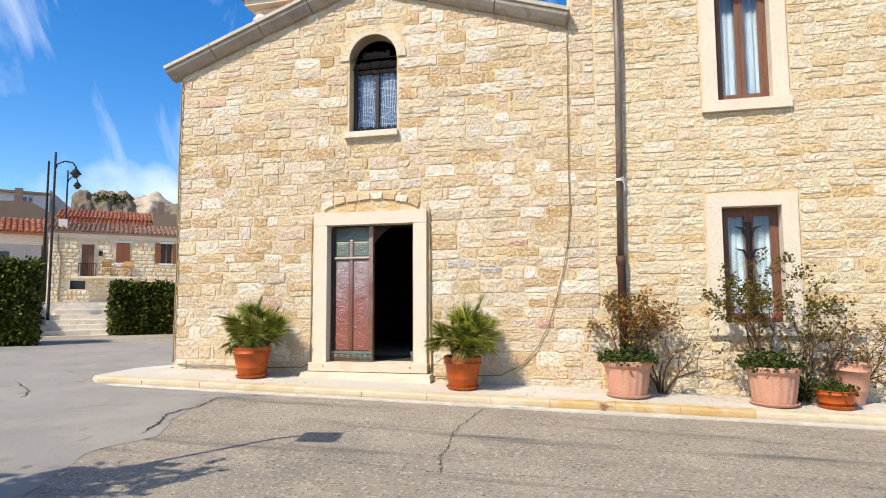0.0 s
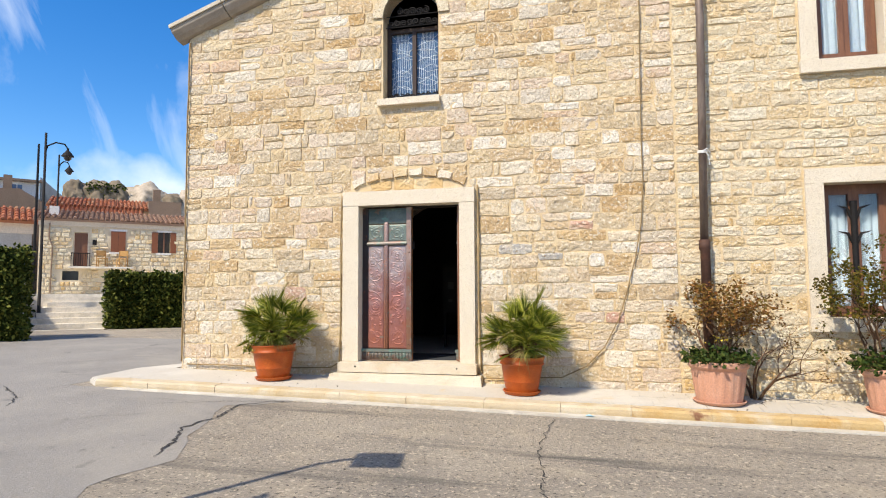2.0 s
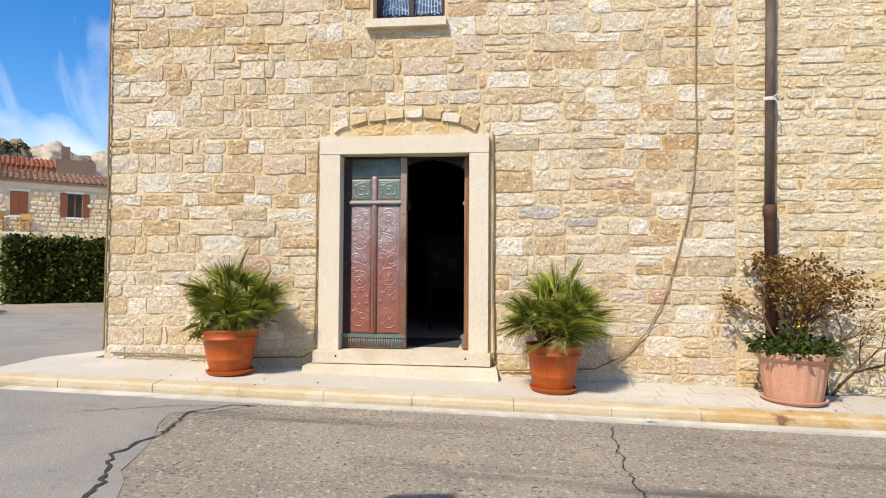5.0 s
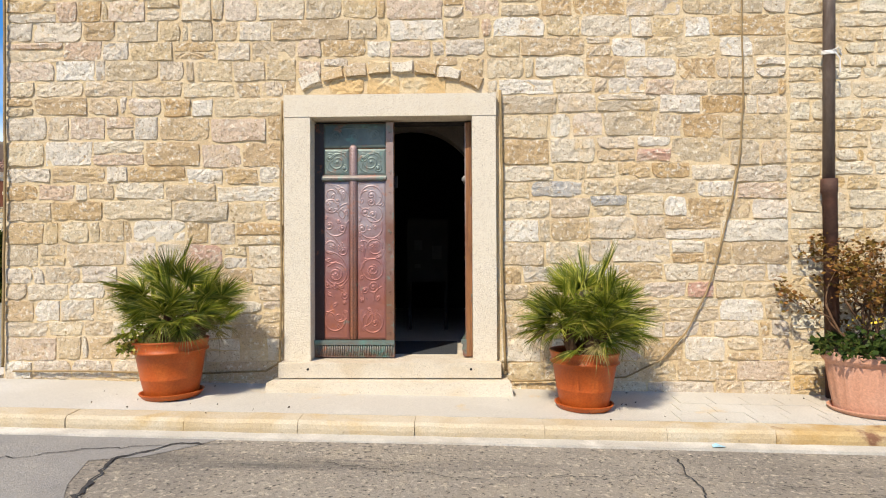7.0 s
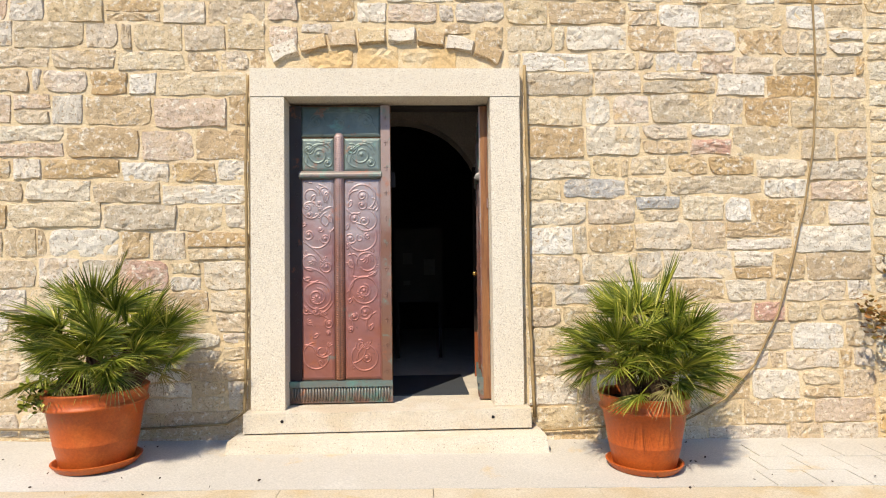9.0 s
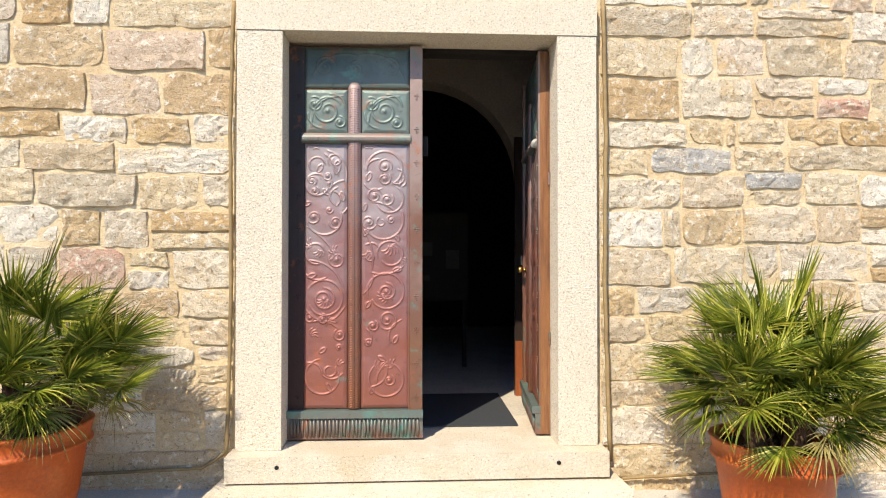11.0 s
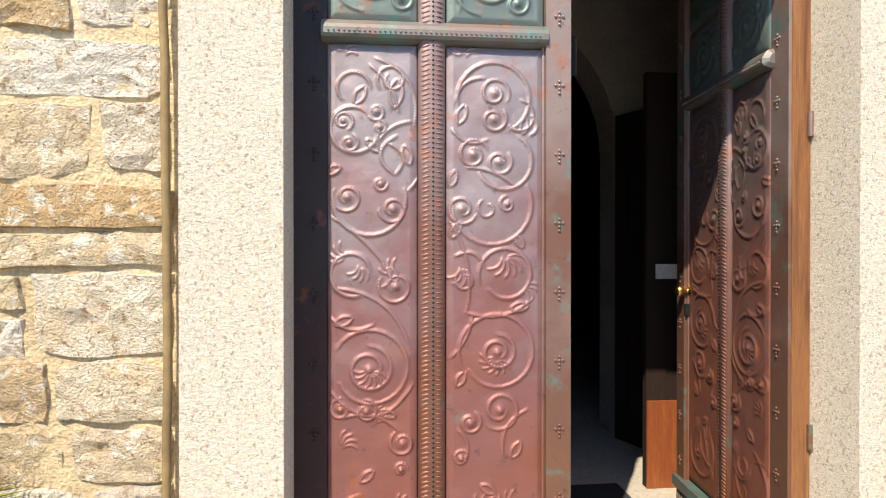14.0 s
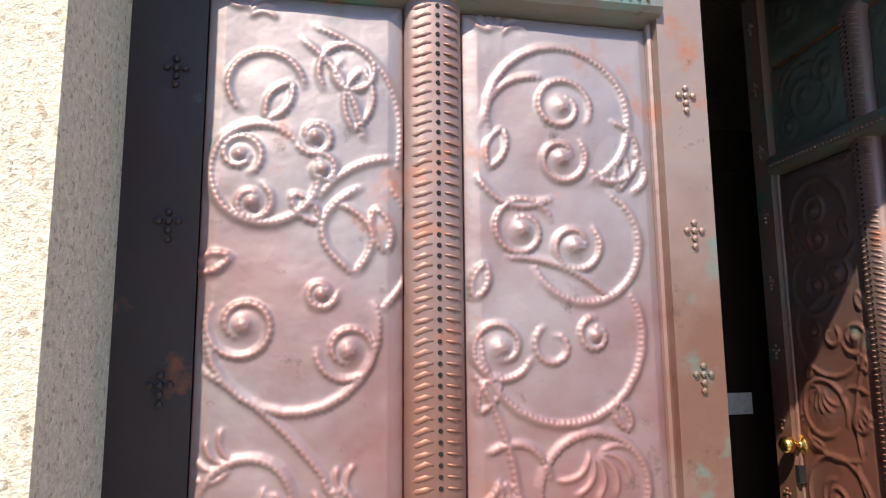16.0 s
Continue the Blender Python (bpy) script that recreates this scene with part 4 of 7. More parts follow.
# fans of leaf fingers (x, z, length, way in degrees, how many)
FANS_A = ((0.045, 2.150, 0.030, 60, 6), (0.055, 1.585, 0.040, 150, 4), (0.095, 1.565, 0.038, 250, 4), (0.185, 1.540, 0.035, 120, 4), (0.120, 1.272, 0.045, 250, 7), (0.130, 1.130, 0.040, 20, 4), (0.035, 1.060, 0.040, 30, 4), (0.200, 0.880, 0.035, 60, 3))
FANS_B = ((0.050, 2.150, 0.034, 80, 6), (0.170, 1.590, 0.055, 280, 6), (0.220, 1.500, 0.035, 330, 4), (0.145, 1.300, 0.040, 240, 7), (0.050, 1.560, 0.050, 250, 4), (0.110, 0.850, 0.060, 70, 4), (0.190, 0.870, 0.045, 120, 4))

# leaf drops (x, z of the point, length, way in degrees)
DROPS_A = ((0.075, 2.010, 0.060, 58), (0.185, 2.000, 0.085, 82), (0.110, 1.915, 0.050, -45), (0.215, 1.900, 0.060, 285), (0.040, 1.835, 0.050, 200), (0.170, 1.560, 0.050, -60), (0.020, 1.400, 0.055, 20), (0.190, 1.140, 0.050, 160), (0.090, 0.960, 0.050, 40), (0.160, 0.740, 0.055, 120))
DROPS_B = ((0.035, 1.960, 0.060, 70), (0.220, 1.935, 0.050, 80), (0.030, 1.830, 0.050, 250), (0.015, 1.640, 0.055, 60), (0.200, 1.650, 0.045, 300), (0.185, 1.440, 0.055, 10), (0.030, 1.220, 0.050, 60), (0.215, 1.060, 0.055, 240), (0.100, 0.940, 0.050, 330), (0.060, 0.720, 0.050, 80))


def beaten_panel(x0, x1, z0, z1, step, curls, stems, fans, drops, seed, material):
    """A sheet of copper with its relief beaten up from behind: swelling curls edged with a ridge and a row of punched beads, domed bosses and leaf fingers."""
    nx, nz = int((x1 - x0) / step) + 1, int((z1 - z0) / step) + 1
    xs, zs = np.linspace(0, x1 - x0, nx), np.linspace(z0, z1, nz)
    ridge, dots, swell = np.zeros((nz, nx)), np.zeros((nz, nx)), np.zeros((nz, nx))

    def stamp(field, cx, cz, height, width, reach=3.0):
        i0, i1 = np.searchsorted(xs, (cx - width * reach, cx + width * reach))
        j0, j1 = np.searchsorted(zs, (cz - width * reach, cz + width * reach))
        if i0 < i1 and j0 < j1:
            d = (xs[None, i0:i1] - cx) ** 2 + (zs[j0:j1, None] - cz) ** 2
            view = field[j0:j1, i0:i1]
            np.maximum(view, height * np.exp(-d / (2 * width * width)), out=view)

    def trace(pts, height, width, beads=True):
        run = 0.0
        total = sum(math.dist(a, b) for a, b in zip(pts, pts[1:]))
        done = 0.0
        for a, b in zip(pts, pts[1:]):
            d = math.dist(a, b)
            n = max(1, int(d / 0.0015))
            for k in range(n):
                u = k / n
                px, pz = a[0] + (b[0] - a[0]) * u, a[1] + (b[1] - a[1]) * u
                done += d / n
                fade = min(1.0, 0.35 + 6 * done / total, 0.35 + 6 * (total - done) / total)
                stamp(ridge, px, pz, height * fade, width)
                run += d / n
                if beads and run > 0.0068:
                    run = 0.0
                    nxt = Vector((b[1] - a[1], a[0] - b[0])).normalized()
                    stamp(dots, px + nxt.x * width * 0.9, pz + nxt.y * width * 0.9, 0.0017, 0.0017)

    for cx, cz_, r, turns, way, start, wind in curls:
        pts = spiral(cx, cz_, r, turns, way, radians(start), wind, 1.3)
        trace(pts, 0.0046 if r > 0.03 else 0.0040, 0.0040 if r > 0.05 else 0.0032)
        stamp(swell, cx, cz_, 0.0048 if r > 0.05 else 0.0035, r * 0.55)
        if wind < 0.4:
            br = 0.0085 if r > 0.03 else 0.0062
            stamp(ridge, cx, cz_, 0.0075, br)
            for k in range(9):
                a = k * 2.4
                stamp(dots, cx + br * 0.35 * math.sqrt(k) * math.cos(a), cz_ + br * 0.35 * math.sqrt(k) * math.sin(a), 0.0014, 0.0016)
    for ax, az, bx, bz, bow in stems:
        trace(arc(ax, az, bx, bz, bow, 18), 0.0042, 0.0036)
    for cx, cz_, ln, way, count in fans:
        for k in range(count):
            a = radians(way + (k - (count - 1) / 2) * 26)
            ox, oz = cx + 0.010 * math.cos(a), cz_ + 0.010 * math.sin(a)
            trace(arc(ox, oz, ox + ln * math.cos(a), oz + ln * math.sin(a), 0.22, 8), 0.0036, 0.0028, False)
    for cx, cz_, ln, way in drops:
        a = radians(way)
        end_ = (cx + ln * math.cos(a), cz_ + ln * math.sin(a))
        trace(arc(cx, cz_, *end_, 0.22, 12), 0.0038, 0.0030)
        trace(arc(cx, cz_, *end_, -0.22, 12), 0.0038, 0.0030)
        stamp(swell, (cx + end_[0]) / 2, (cz_ + end_[1]) / 2, 0.0030, ln * 0.25)
    edge_ = np.minimum(np.minimum(xs[None, :], (x1 - x0) - xs[None, :]), np.minimum(zs[:, None] - z0, z1 - zs[:, None]))
    dome = 0.010 * np.clip(edge_ / 0.022, 0, 1) ** 0.6
    dent = np.array([[noise.noise((x * 9, z * 7, seed)) * 0.0032 + noise.noise((x * 24, z * 24, seed)) * 0.0013 for x in xs[::6]] for z in zs[::6]])
    jj, ii = np.minimum(np.arange(nz) / 6, dent.shape[0] - 1.001), np.minimum(np.arange(nx) / 6, dent.shape[1] - 1.001)
    j0, i0 = jj.astype(int), ii.astype(int)
    fj, fi = (jj - j0)[:, None], (ii - i0)[None, :]
    j1, i1 = np.minimum(j0 + 1, dent.shape[0] - 1), np.minimum(i0 + 1, dent.shape[1] - 1)
    buckle = (dent[j0][:, i0] * (1 - fi) + dent[j0][:, i1] * fi) * (1 - fj) + (dent[j1][:, i0] * (1 - fi) + dent[j1][:, i1] * fi) * fj
    y = -(dome + ridge + dots + swell + buckle * np.clip(edge_ / 0.03, 0, 1))
    y[edge_ < 1e-6] = 0.005
    co = np.stack((np.broadcast_to(xs[None, :] + x0, (nz, nx)), y, np.broadcast_to(zs[:, None], (nz, nx))), -1).reshape(-1, 3)
    q = (np.arange(nz - 1)[:, None] * nx + np.arange(nx - 1)[None, :]).reshape(-1)
    quads = np.stack((q, q + 1, q + nx + 1, q + nx), -1)
    me = bpy.data.meshes.new("panel")
    me.from_pydata(co.tolist(), [], quads.tolist())
    me.materials.append(material)
    me.polygons.foreach_set("use_smooth", np.ones(len(quads), dtype=bool))
    return me


def copper_leaf(name, w, label, seed, knob):
    """A door leaf in its own frame: x from 0 to w, the clad face at y = 0 towards -y, 0.06 thick, from z 0.462 to 2.752."""
    rng = random.Random(seed)
    z0, z1 = 0.468, 2.752
    leaf = empty(name, label, "door", kind="structure")
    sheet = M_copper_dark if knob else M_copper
    part("core", boxm(0, w, 0.006, 0.062, z0, z1), M_oak, leaf, "oak core with a weathered edge", bevel=0.003)
    # sheet borders
    bl, br_, mid0, mid1 = 0.097, w - 0.074, 0.349, 0.427
    # the closed leaf's hinge border is coloured as if in the jamb's shadow
    part("border", boxm(0.002, bl, -0.004, 0.006, z0 + 0.14, z1), M_border if knob else M_border_shade, leaf, bevel=0.002)
    part("border", boxm(br_, w - 0.002, -0.026, 0.006, z0 + 0.14, z1), M_border, leaf, bevel=0.004)
    part("seam", add_tube(bmesh.new(), [(br_ - 0.004, -0.008, z0 + 0.16), (br_ - 0.004, -0.008, 2.22)], 0.006, 8), M_copper_rim, leaf)
    # beaten panels
    fine_step = 0.0042 if knob else 0.0020
    top_curls = ((0.135, 2.37, 0.085, 1.5, 1, 30, 0.25), (0.060, 2.41, 0.045, 1.2, -1, 110, 0.3), (0.205, 2.305, 0.036, 1.2, -1, 90, 0.3))
    top_stems = ((0.040, 2.28, 0.225, 2.46, 0.25), (0.020, 2.36, 0.100, 2.27, -0.2), (0.150, 2.47, 0.240, 2.40, 0.2))
    head_curls = ((0.12, 2.63, 0.06, 1.2, 1, 0, 0.3), (0.50, 2.63, 0.06, 1.2, -1, 180, 0.3), (0.30, 2.62, 0.045, 1.2, 1, 90, 0.3))
    head_stems = ((0.04, 2.56, 0.30, 2.70, 0.2), (0.58, 2.56, 0.32, 2.70, -0.2))
    for x0, x1, curls, stems, fans, drops in ((bl, mid0, CURLS_A + CURLS_B, STEMS_A, FANS_A, DROPS_A), (mid1, br_, CURLS_C + CURLS_D, STEMS_B, FANS_B, DROPS_B)):
        link_part("panel", beaten_panel(x0, x1, z0 + 0.17, 2.182, fine_step, curls, stems, fans, drops, seed + x0, sheet), leaf, "reddish beaten panel with chased vine scrolls")
        link_part("panel", beaten_panel(x0, x1, 2.24, 2.50, fine_step * 1.5, top_curls, top_stems, (), (), seed + x0 + 3, M_verdigris), leaf, "verdigris green panel")
    link_part("panel", beaten_panel(bl, br_, 2.51, 2.748, fine_step * 2, head_curls, head_stems, (), (), seed + 9, M_verdigris), leaf, "verdigris green panel")
    # the cross: a rounded upright with a braided edge, and a crossbar
    bm = bmesh.new()
    for a, b in ((z0 + 0.165, 2.54),):
        n = 12
        rows = []
        for z in (a, a + 0.012, b - 0.03, b):
            k = 0.6 if z in (a, b) else 1.0
            rows.append([bm.verts.new((mid0 + 0.039 - 0.039 * k * math.cos(math.pi * i / n), 0.004 - 0.031 * k * math.sin(math.pi * i / n) ** 0.55, z)) for i in range(n + 1)])
        for p, q in zip(rows, rows[1:]):
            for i in range(n):
                bm.faces.new((p[i], p[i + 1], q[i + 1], q[i]))
        bm.faces.new(rows[-1])
        bm.faces.new(rows[0][::-1])
    upright = part("cross_upright", bm, M_copper_rim, leaf, "moulded upright of the cross", smooth=True)
    bm, holes_ = bmesh.new(), bmesh.new()
    for i in range(240):
        z = z0 + 0.18 + i * 0.0135
        if z > 2.50:
            break
        wob = rng.uniform(-0.0015, 0.0015)
        add_tube(bm, [(mid0 + 0.004, -0.012, z - 0.006 + wob), (mid0 + 0.014, -0.0205, z - 0.001), (mid0 + 0.024, -0.0232, z + 0.003 + wob), (mid0 + 0.034, -0.0252, z + 0.003)], [0.0016, 0.0044, 0.0048, 0.0022], 6)
        add_tube(bm, [(mid0 + 0.050, -0.0265, z + 0.003), (mid0 + 0.058, -0.0265, z + 0.002), (mid0 + 0.070, -0.020, z - 0.001)], [0.0014, 0.0020, 0.0010], 5)
        add_tube(holes_, [(mid0 + 0.042, -0.0265, z + 0.002), (mid0 + 0.042, -0.0285, z + 0.002)], [0.0032, 0.0028], 7)
    part("braid", bm, M_braid, upright, "braided edge of the cross", smooth=True)
    part("punched_holes", holes_, M_dark, upright, "row of punched holes")["kind"] = "stuff"
    bm = bmesh.new()
    n = 10
    rows = []
    prof_ = ((0.004, 0.036), (-0.022, 0.030), (-0.034, 0.016), (-0.040, 0.004), (-0.040, -0.012), (-0.034, -0.020), (-0.020, -0.024), (0.004, -0.030))
    n = len(prof_) - 1
    for x in (bl - 0.02, bl - 0.012, mid0, mid1, br_ + 0.004, br_ + 0.012):
        k = 0.55 if x in (bl - 0.02, br_ + 0.012) else 1.0
        rows.append([bm.verts.new((x, 0.004 + (py - 0.004) * k, 2.210 + pz * k)) for py, pz in prof_])
    for p, q in zip(rows, rows[1:]):
        for i in range(n):
            bm.faces.new((p[i], p[i + 1], q[i + 1], q[i]))
    bm.faces.new(rows[0][::-1])
    bm.faces.new(rows[-1])
    bmesh.ops.recalc_face_normals(bm, faces=bm.faces)
    bar = part("crossbar", bm, M_bar, leaf, "moulded pinkish crossbar with green stains")
    bm = bmesh.new()
    for i in range(int((br_ - bl) / 0.014)):
        add_tube(bm, [(bl + 0.007 + i * 0.014, -0.036, 2.206), (bl + 0.007 + i * 0.014, -0.0435, 2.206)], [0.0046, 0.0024], 7)
    part("beading", bm, M_braid, bar)
    # fluted foot
    part("foot_rail", boxm(-0.002, w + 0.002, -0.045, 0.006, z0 + 0.122, z0 + 0.165), M_foot, leaf, bevel=0.008)
    bm = bmesh.new()
    n = 34
    for i in range(n):
        x = 0.03 + (w - 0.06) * i / (n - 1)
        jit_ = rng.uniform(-0.003, 0.003)
        add_tube(bm, [(x + jit_, -0.026, z0 + 0.012), (x + jit_ * 2, -0.031, z0 + 0.06), (x, -0.029, z0 + 0.118)], [0.0075, 0.0088, 0.0075], 7)
    part("flutes", bm, M_foot, leaf, "fluted copper foot", smooth=True)
    part("foot_plate", boxm(-0.001, w + 0.001, -0.026, 0.006, z0, z0 + 0.121), M_foot, leaf, bevel=0.003)
    # nails like small flowers down the borders
    for i in range(11):
        z = z0 + 0.24 + i * 0.195
        for bx, by in ((w - 0.036, -0.026), (0.062, -0.004)):
            bm = bmesh.new()
            for dx, dz in ((0, 0), (0.011, 0), (-0.011, 0), (0, 0.011), (0, -0.011), (0, -0.022)):
                add_tube(bm, [(bx + dx, by, z + dz), (bx + dx, by - 0.004, z + dz), (bx + dx, by - 0.0055, z + dz)], [0.0048, 0.0042, 0.0015], 8)
            # nails on that border take the same shadow colour
            part("flower_nail", bm, M_border_shade if bx < 0.1 and not knob else M_border, leaf)
    if not knob:
        part("latch_plate", boxm(w - 0.004, w + 0.032, 0.030, 0.052, 2.12, 2.235), M_dark, leaf, "dark iron latch plate", bevel=0.003)
    if knob:
        part("knob", lathe([(0.0, 0.0), (0.026, 0.0), (0.026, 0.006), (0.011, 0.010), (0.010, 0.026), (0.020, 0.034), (0.0235, 0.045), (0.020, 0.058), (0.009, 0.066), (0.0, 0.067)], 24), M_brass, leaf, "polished brass knob", smooth=True, at=pose(w - 0.085, -0.004, 1.43, 90, 0, 0))
        part("lock_plate", boxm(w - 0.092, w - 0.078, -0.0275, -0.003, 1.33, 1.375), M_dark, leaf)
    return leaf


left_leaf = copper_leaf("door_1", 0.786, "closed door leaf clad in patinated beaten copper", 5, False)
left_leaf.matrix_basis = pose(-4.722, FACE + 0.132, 0, 0, 0, -0.6)
right_leaf = copper_leaf("door_2", 0.786, "open door leaf clad in patinated beaten copper with brass knob", 6, True)
# hinged on the other jamb and swung inwards: its clad face looks at the passage
right_leaf.matrix_basis = Matrix.Translation((-3.240, FACE + 0.140, 0)) @ Matrix.Rotation(radians(-95), 4, "Z") @ Matrix.Translation((0, 0, 0)) @ Matrix.Diagonal((-1, 1, 1, 1))
for hz in (1.0, 1.95):
    bm = bmesh.new()
    add_tube(bm, [(-3.182, FACE + 0.128, hz), (-3.182, FACE + 0.128, hz + 0.075)], 0.008, 10)
    part("door_hinge", bm, M_border, door_frame, "iron barrel hinge")

# wooden rebate behind the jambs
part("rebate", boxm(DOOR[0] - 0.02, DOOR[0] + 0.012, FACE + 0.215, FACE + 0.32, 0.457, 2.774), M_oak, door_frame)
part("rebate", boxm(DOOR[1] + 0.018, DOOR[1] + 0.036, FACE + 0.215, FACE + 0.32, 0.457, 2.774), M_oak, door_frame)
# the head takes the interior's shade colour instead of oak
part("rebate_head", boxm(DOOR[0] - 0.02, DOOR[1] + 0.02, FACE + 0.215, FACE + 0.32, 2.754, 2.80), M_inner_shade, door_frame)

# ---- dark porch inside ----
M_floor = mat("pale_floor", (0.52, 0.47, 0.38), 0.7, colors=((0.46, 0.41, 0.33),), grain=40, bump=0.1)
IN0, IN1 = FACE + 0.5, FACE + 6.0
tagged(part("floor_inside", boxm(-6.4, -1.5, FACE + 0.32, IN1, 0.30, 0.452), M_floor), "pale stone floor inside the church", "floor", kind="structure")
# ceilings and inner walls are coloured near black to stand for shade
tagged(part("ceiling_inside", boxm(-6.4, -1.5, IN0, IN1, 4.4, 4.5), M_inner_shade), "ceiling inside the church, coloured dark for shade", "ceiling", kind="structure")
tagged(part("wall_inside_left", boxm(-6.4, -6.3, IN0, IN1, 0.3, 4.4), M_inner_shade), "inner wall of the church, coloured dark for shade", "wall", kind="structure")
tagged(part("wall_inside_right", boxm(-1.6, -1.5, IN0, IN1, 0.3, 4.4), M_inner_shade), "inner wall of the church, coloured dark for shade", "wall", kind="structure")
tagged(part("wall_inside_back", boxm(-6.4, -1.5, IN1, IN1 + 0.1, 0.3, 4.5), M_inner_shade), "inner wall of the church, coloured dark for shade", "wall", kind="structure")
# the porch arch
bm = bmesh.new()
AX, AZ, AR, AY = -3.93, 2.20, 0.91, FACE + 2.02
pts = [(AX - AR, 0.45)] + [(AX + AR * math.cos(math.pi - math.pi * i / 24), AZ + AR * math.sin(math.pi * i / 24)) for i in range(25)] + [(AX + AR, 0.45)]
for (xa, za), (xb, zb) in zip(pts, pts[1:]):
    if abs(xa - xb) < 1e-6:
        continue
    f = [bm.verts.new((x, AY, z)) for x, z in ((xa, za), (xb, zb), (xb, 4.2), (xa, 4.2))]
    k = [bm.verts.new((v.co.x, AY + 0.3, v.co.z)) for v in f]
    bm.faces.new(f)
    bm.faces.new(k[::-1])
    bm.faces.new((f[0], k[0], k[1], f[1]))
for x0, x1 in ((-6.3, AX - AR), (AX + AR, -1.6)):
    add_box(bm, x0, x1, AY, AY + 0.3, 0.45, 4.2)
bmesh.ops.remove_doubles(bm, verts=bm.verts, dist=1e-4)
bmesh.ops.recalc_face_normals(bm, faces=bm.faces)
tagged(part("wall_porch_arch", bm, M_plaster), "dim plastered wall with a round arch inside the door", "wall", kind="structure")
tagged(part("ceiling_porch", boxm(-6.3, -1.6, IN0, AY + 0.3, 4.2, 4.3), M_inner_shade), "low ceiling over the dark porch", "ceiling", kind="structure")
mat_ob = part("door_mat", boxm(-4.55, -3.33, FACE + 0.36, FACE + 1.26, 0.453, 0.466), M_mat, bevel=0.005)
tagged(mat_ob, "dark grey rubber doormat behind the threshold", "doormat")
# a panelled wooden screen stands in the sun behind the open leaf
# brown wood taken near black: the porch shade is in its colour
M_wood_shade = mat("shaded_brown_wood", (0.022, 0.012, 0.008), 0.8, colors=((0.03, 0.016, 0.01),), grain=26, bump=0.1, stretch=(8, 8, 0.7))
# the same door wood as the sun shows it, put into a brighter colour
M_sunlit_wood = mat("sunlit_wood", (0.26, 0.075, 0.025), 0.5, colors=((0.30, 0.095, 0.03),), grain=26, bump=0.1, stretch=(8, 8, 0.7))
screen = empty("inner_door", "panelled inner door, its shade and sunlit foot put into the colours", "door")
M_ = Matrix.Translation((-2.68, FACE + 1.24, 0.453)) @ Matrix.Rotation(radians(180), 4, "Z")
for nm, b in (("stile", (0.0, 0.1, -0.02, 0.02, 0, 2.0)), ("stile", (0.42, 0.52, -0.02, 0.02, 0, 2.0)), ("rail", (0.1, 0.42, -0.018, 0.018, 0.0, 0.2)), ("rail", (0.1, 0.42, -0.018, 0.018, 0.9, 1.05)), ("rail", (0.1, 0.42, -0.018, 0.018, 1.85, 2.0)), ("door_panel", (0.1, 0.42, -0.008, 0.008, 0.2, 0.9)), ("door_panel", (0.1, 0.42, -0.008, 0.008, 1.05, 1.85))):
    part(nm, boxm(*b, m=M_), M_wood_shade, screen, bevel=0.004)
# added board: paints the sunlight on the foot of the door
part("kick_board", boxm(0.0, 0.52, 0.021, 0.034, 0.0, 0.42, m=M_), M_sunlit_wood, screen, "added orange-brown board for the sunlit foot of the door", bevel=0.004)
lobby = empty("lobby_door", "tall wooden door leaf standing open inside, coloured dark for shade", "door")
M_l = Matrix.Translation((-3.035, FACE + 1.98, 0.453)) @ Matrix.Rotation(math.atan2(-0.52, 0.19), 4, "Z")
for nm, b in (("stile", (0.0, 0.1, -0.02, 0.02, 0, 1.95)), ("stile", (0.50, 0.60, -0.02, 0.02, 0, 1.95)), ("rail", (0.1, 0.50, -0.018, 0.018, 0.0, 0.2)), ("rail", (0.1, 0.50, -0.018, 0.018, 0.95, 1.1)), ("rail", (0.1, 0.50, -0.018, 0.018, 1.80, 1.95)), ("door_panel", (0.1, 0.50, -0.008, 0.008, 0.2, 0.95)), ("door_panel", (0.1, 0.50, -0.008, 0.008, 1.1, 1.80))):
    part(nm, boxm(*b, m=M_l), M_wood_shade, lobby, bevel=0.004)
# board and notices carry the porch shade in their colours
bd = empty("notice_board_stand", "standing board with white paper notices, coloured dark for shade", "notice board")
part("board", boxm(-4.0, -3.45, AY + 0.43, AY + 0.46, 1.1, 1.95), M_inner_shade, bd, bevel=0.004)
for lx in (-3.97, -3.48):
    part("leg", boxm(lx - 0.02, lx + 0.02, AY + 0.462, AY + 0.50, 0.452, 1.95), M_inner_shade, bd)
for px, pz, pw, ph in ((-3.60, 1.50, 0.13, 0.18), (-3.85, 1.60, 0.11, 0.13), (-3.86, 1.32, 0.08, 0.05)):
    part("notice", boxm(px - pw / 2, px + pw / 2, AY + 0.425, AY + 0.429, pz - ph / 2, pz + ph / 2), M_paper_shade, bd, "white paper notice")
sw = part("switch_plate", boxm(-3.155, -3.045, FACE + 1.208, FACE + 1.219, 1.46, 1.53), M_paper, bevel=0.003)
tagged(sw, "pale plate on the wooden inner door", "switch")


# ---- windows ----
M_glass = bpy.data.materials.new("window_glass")
M_glass.use_nodes = True
_b = M_glass.node_tree.nodes["Principled BSDF"]
_b.inputs["Transmission Weight"].default_value, _b.inputs["Roughness"].default_value, _b.inputs["IOR"].default_value = 1.0, 0.02, 1.45
_b.inputs["Base Color"].default_value = (0.93, 0.96, 0.97, 1)
M_curtain = mat("pale_blue_curtain", (0.30, 0.37, 0.43), 0.9, colors=((0.25, 0.32, 0.39),), grain=40, bump=0.2, stretch=(3, 3, 0.4))
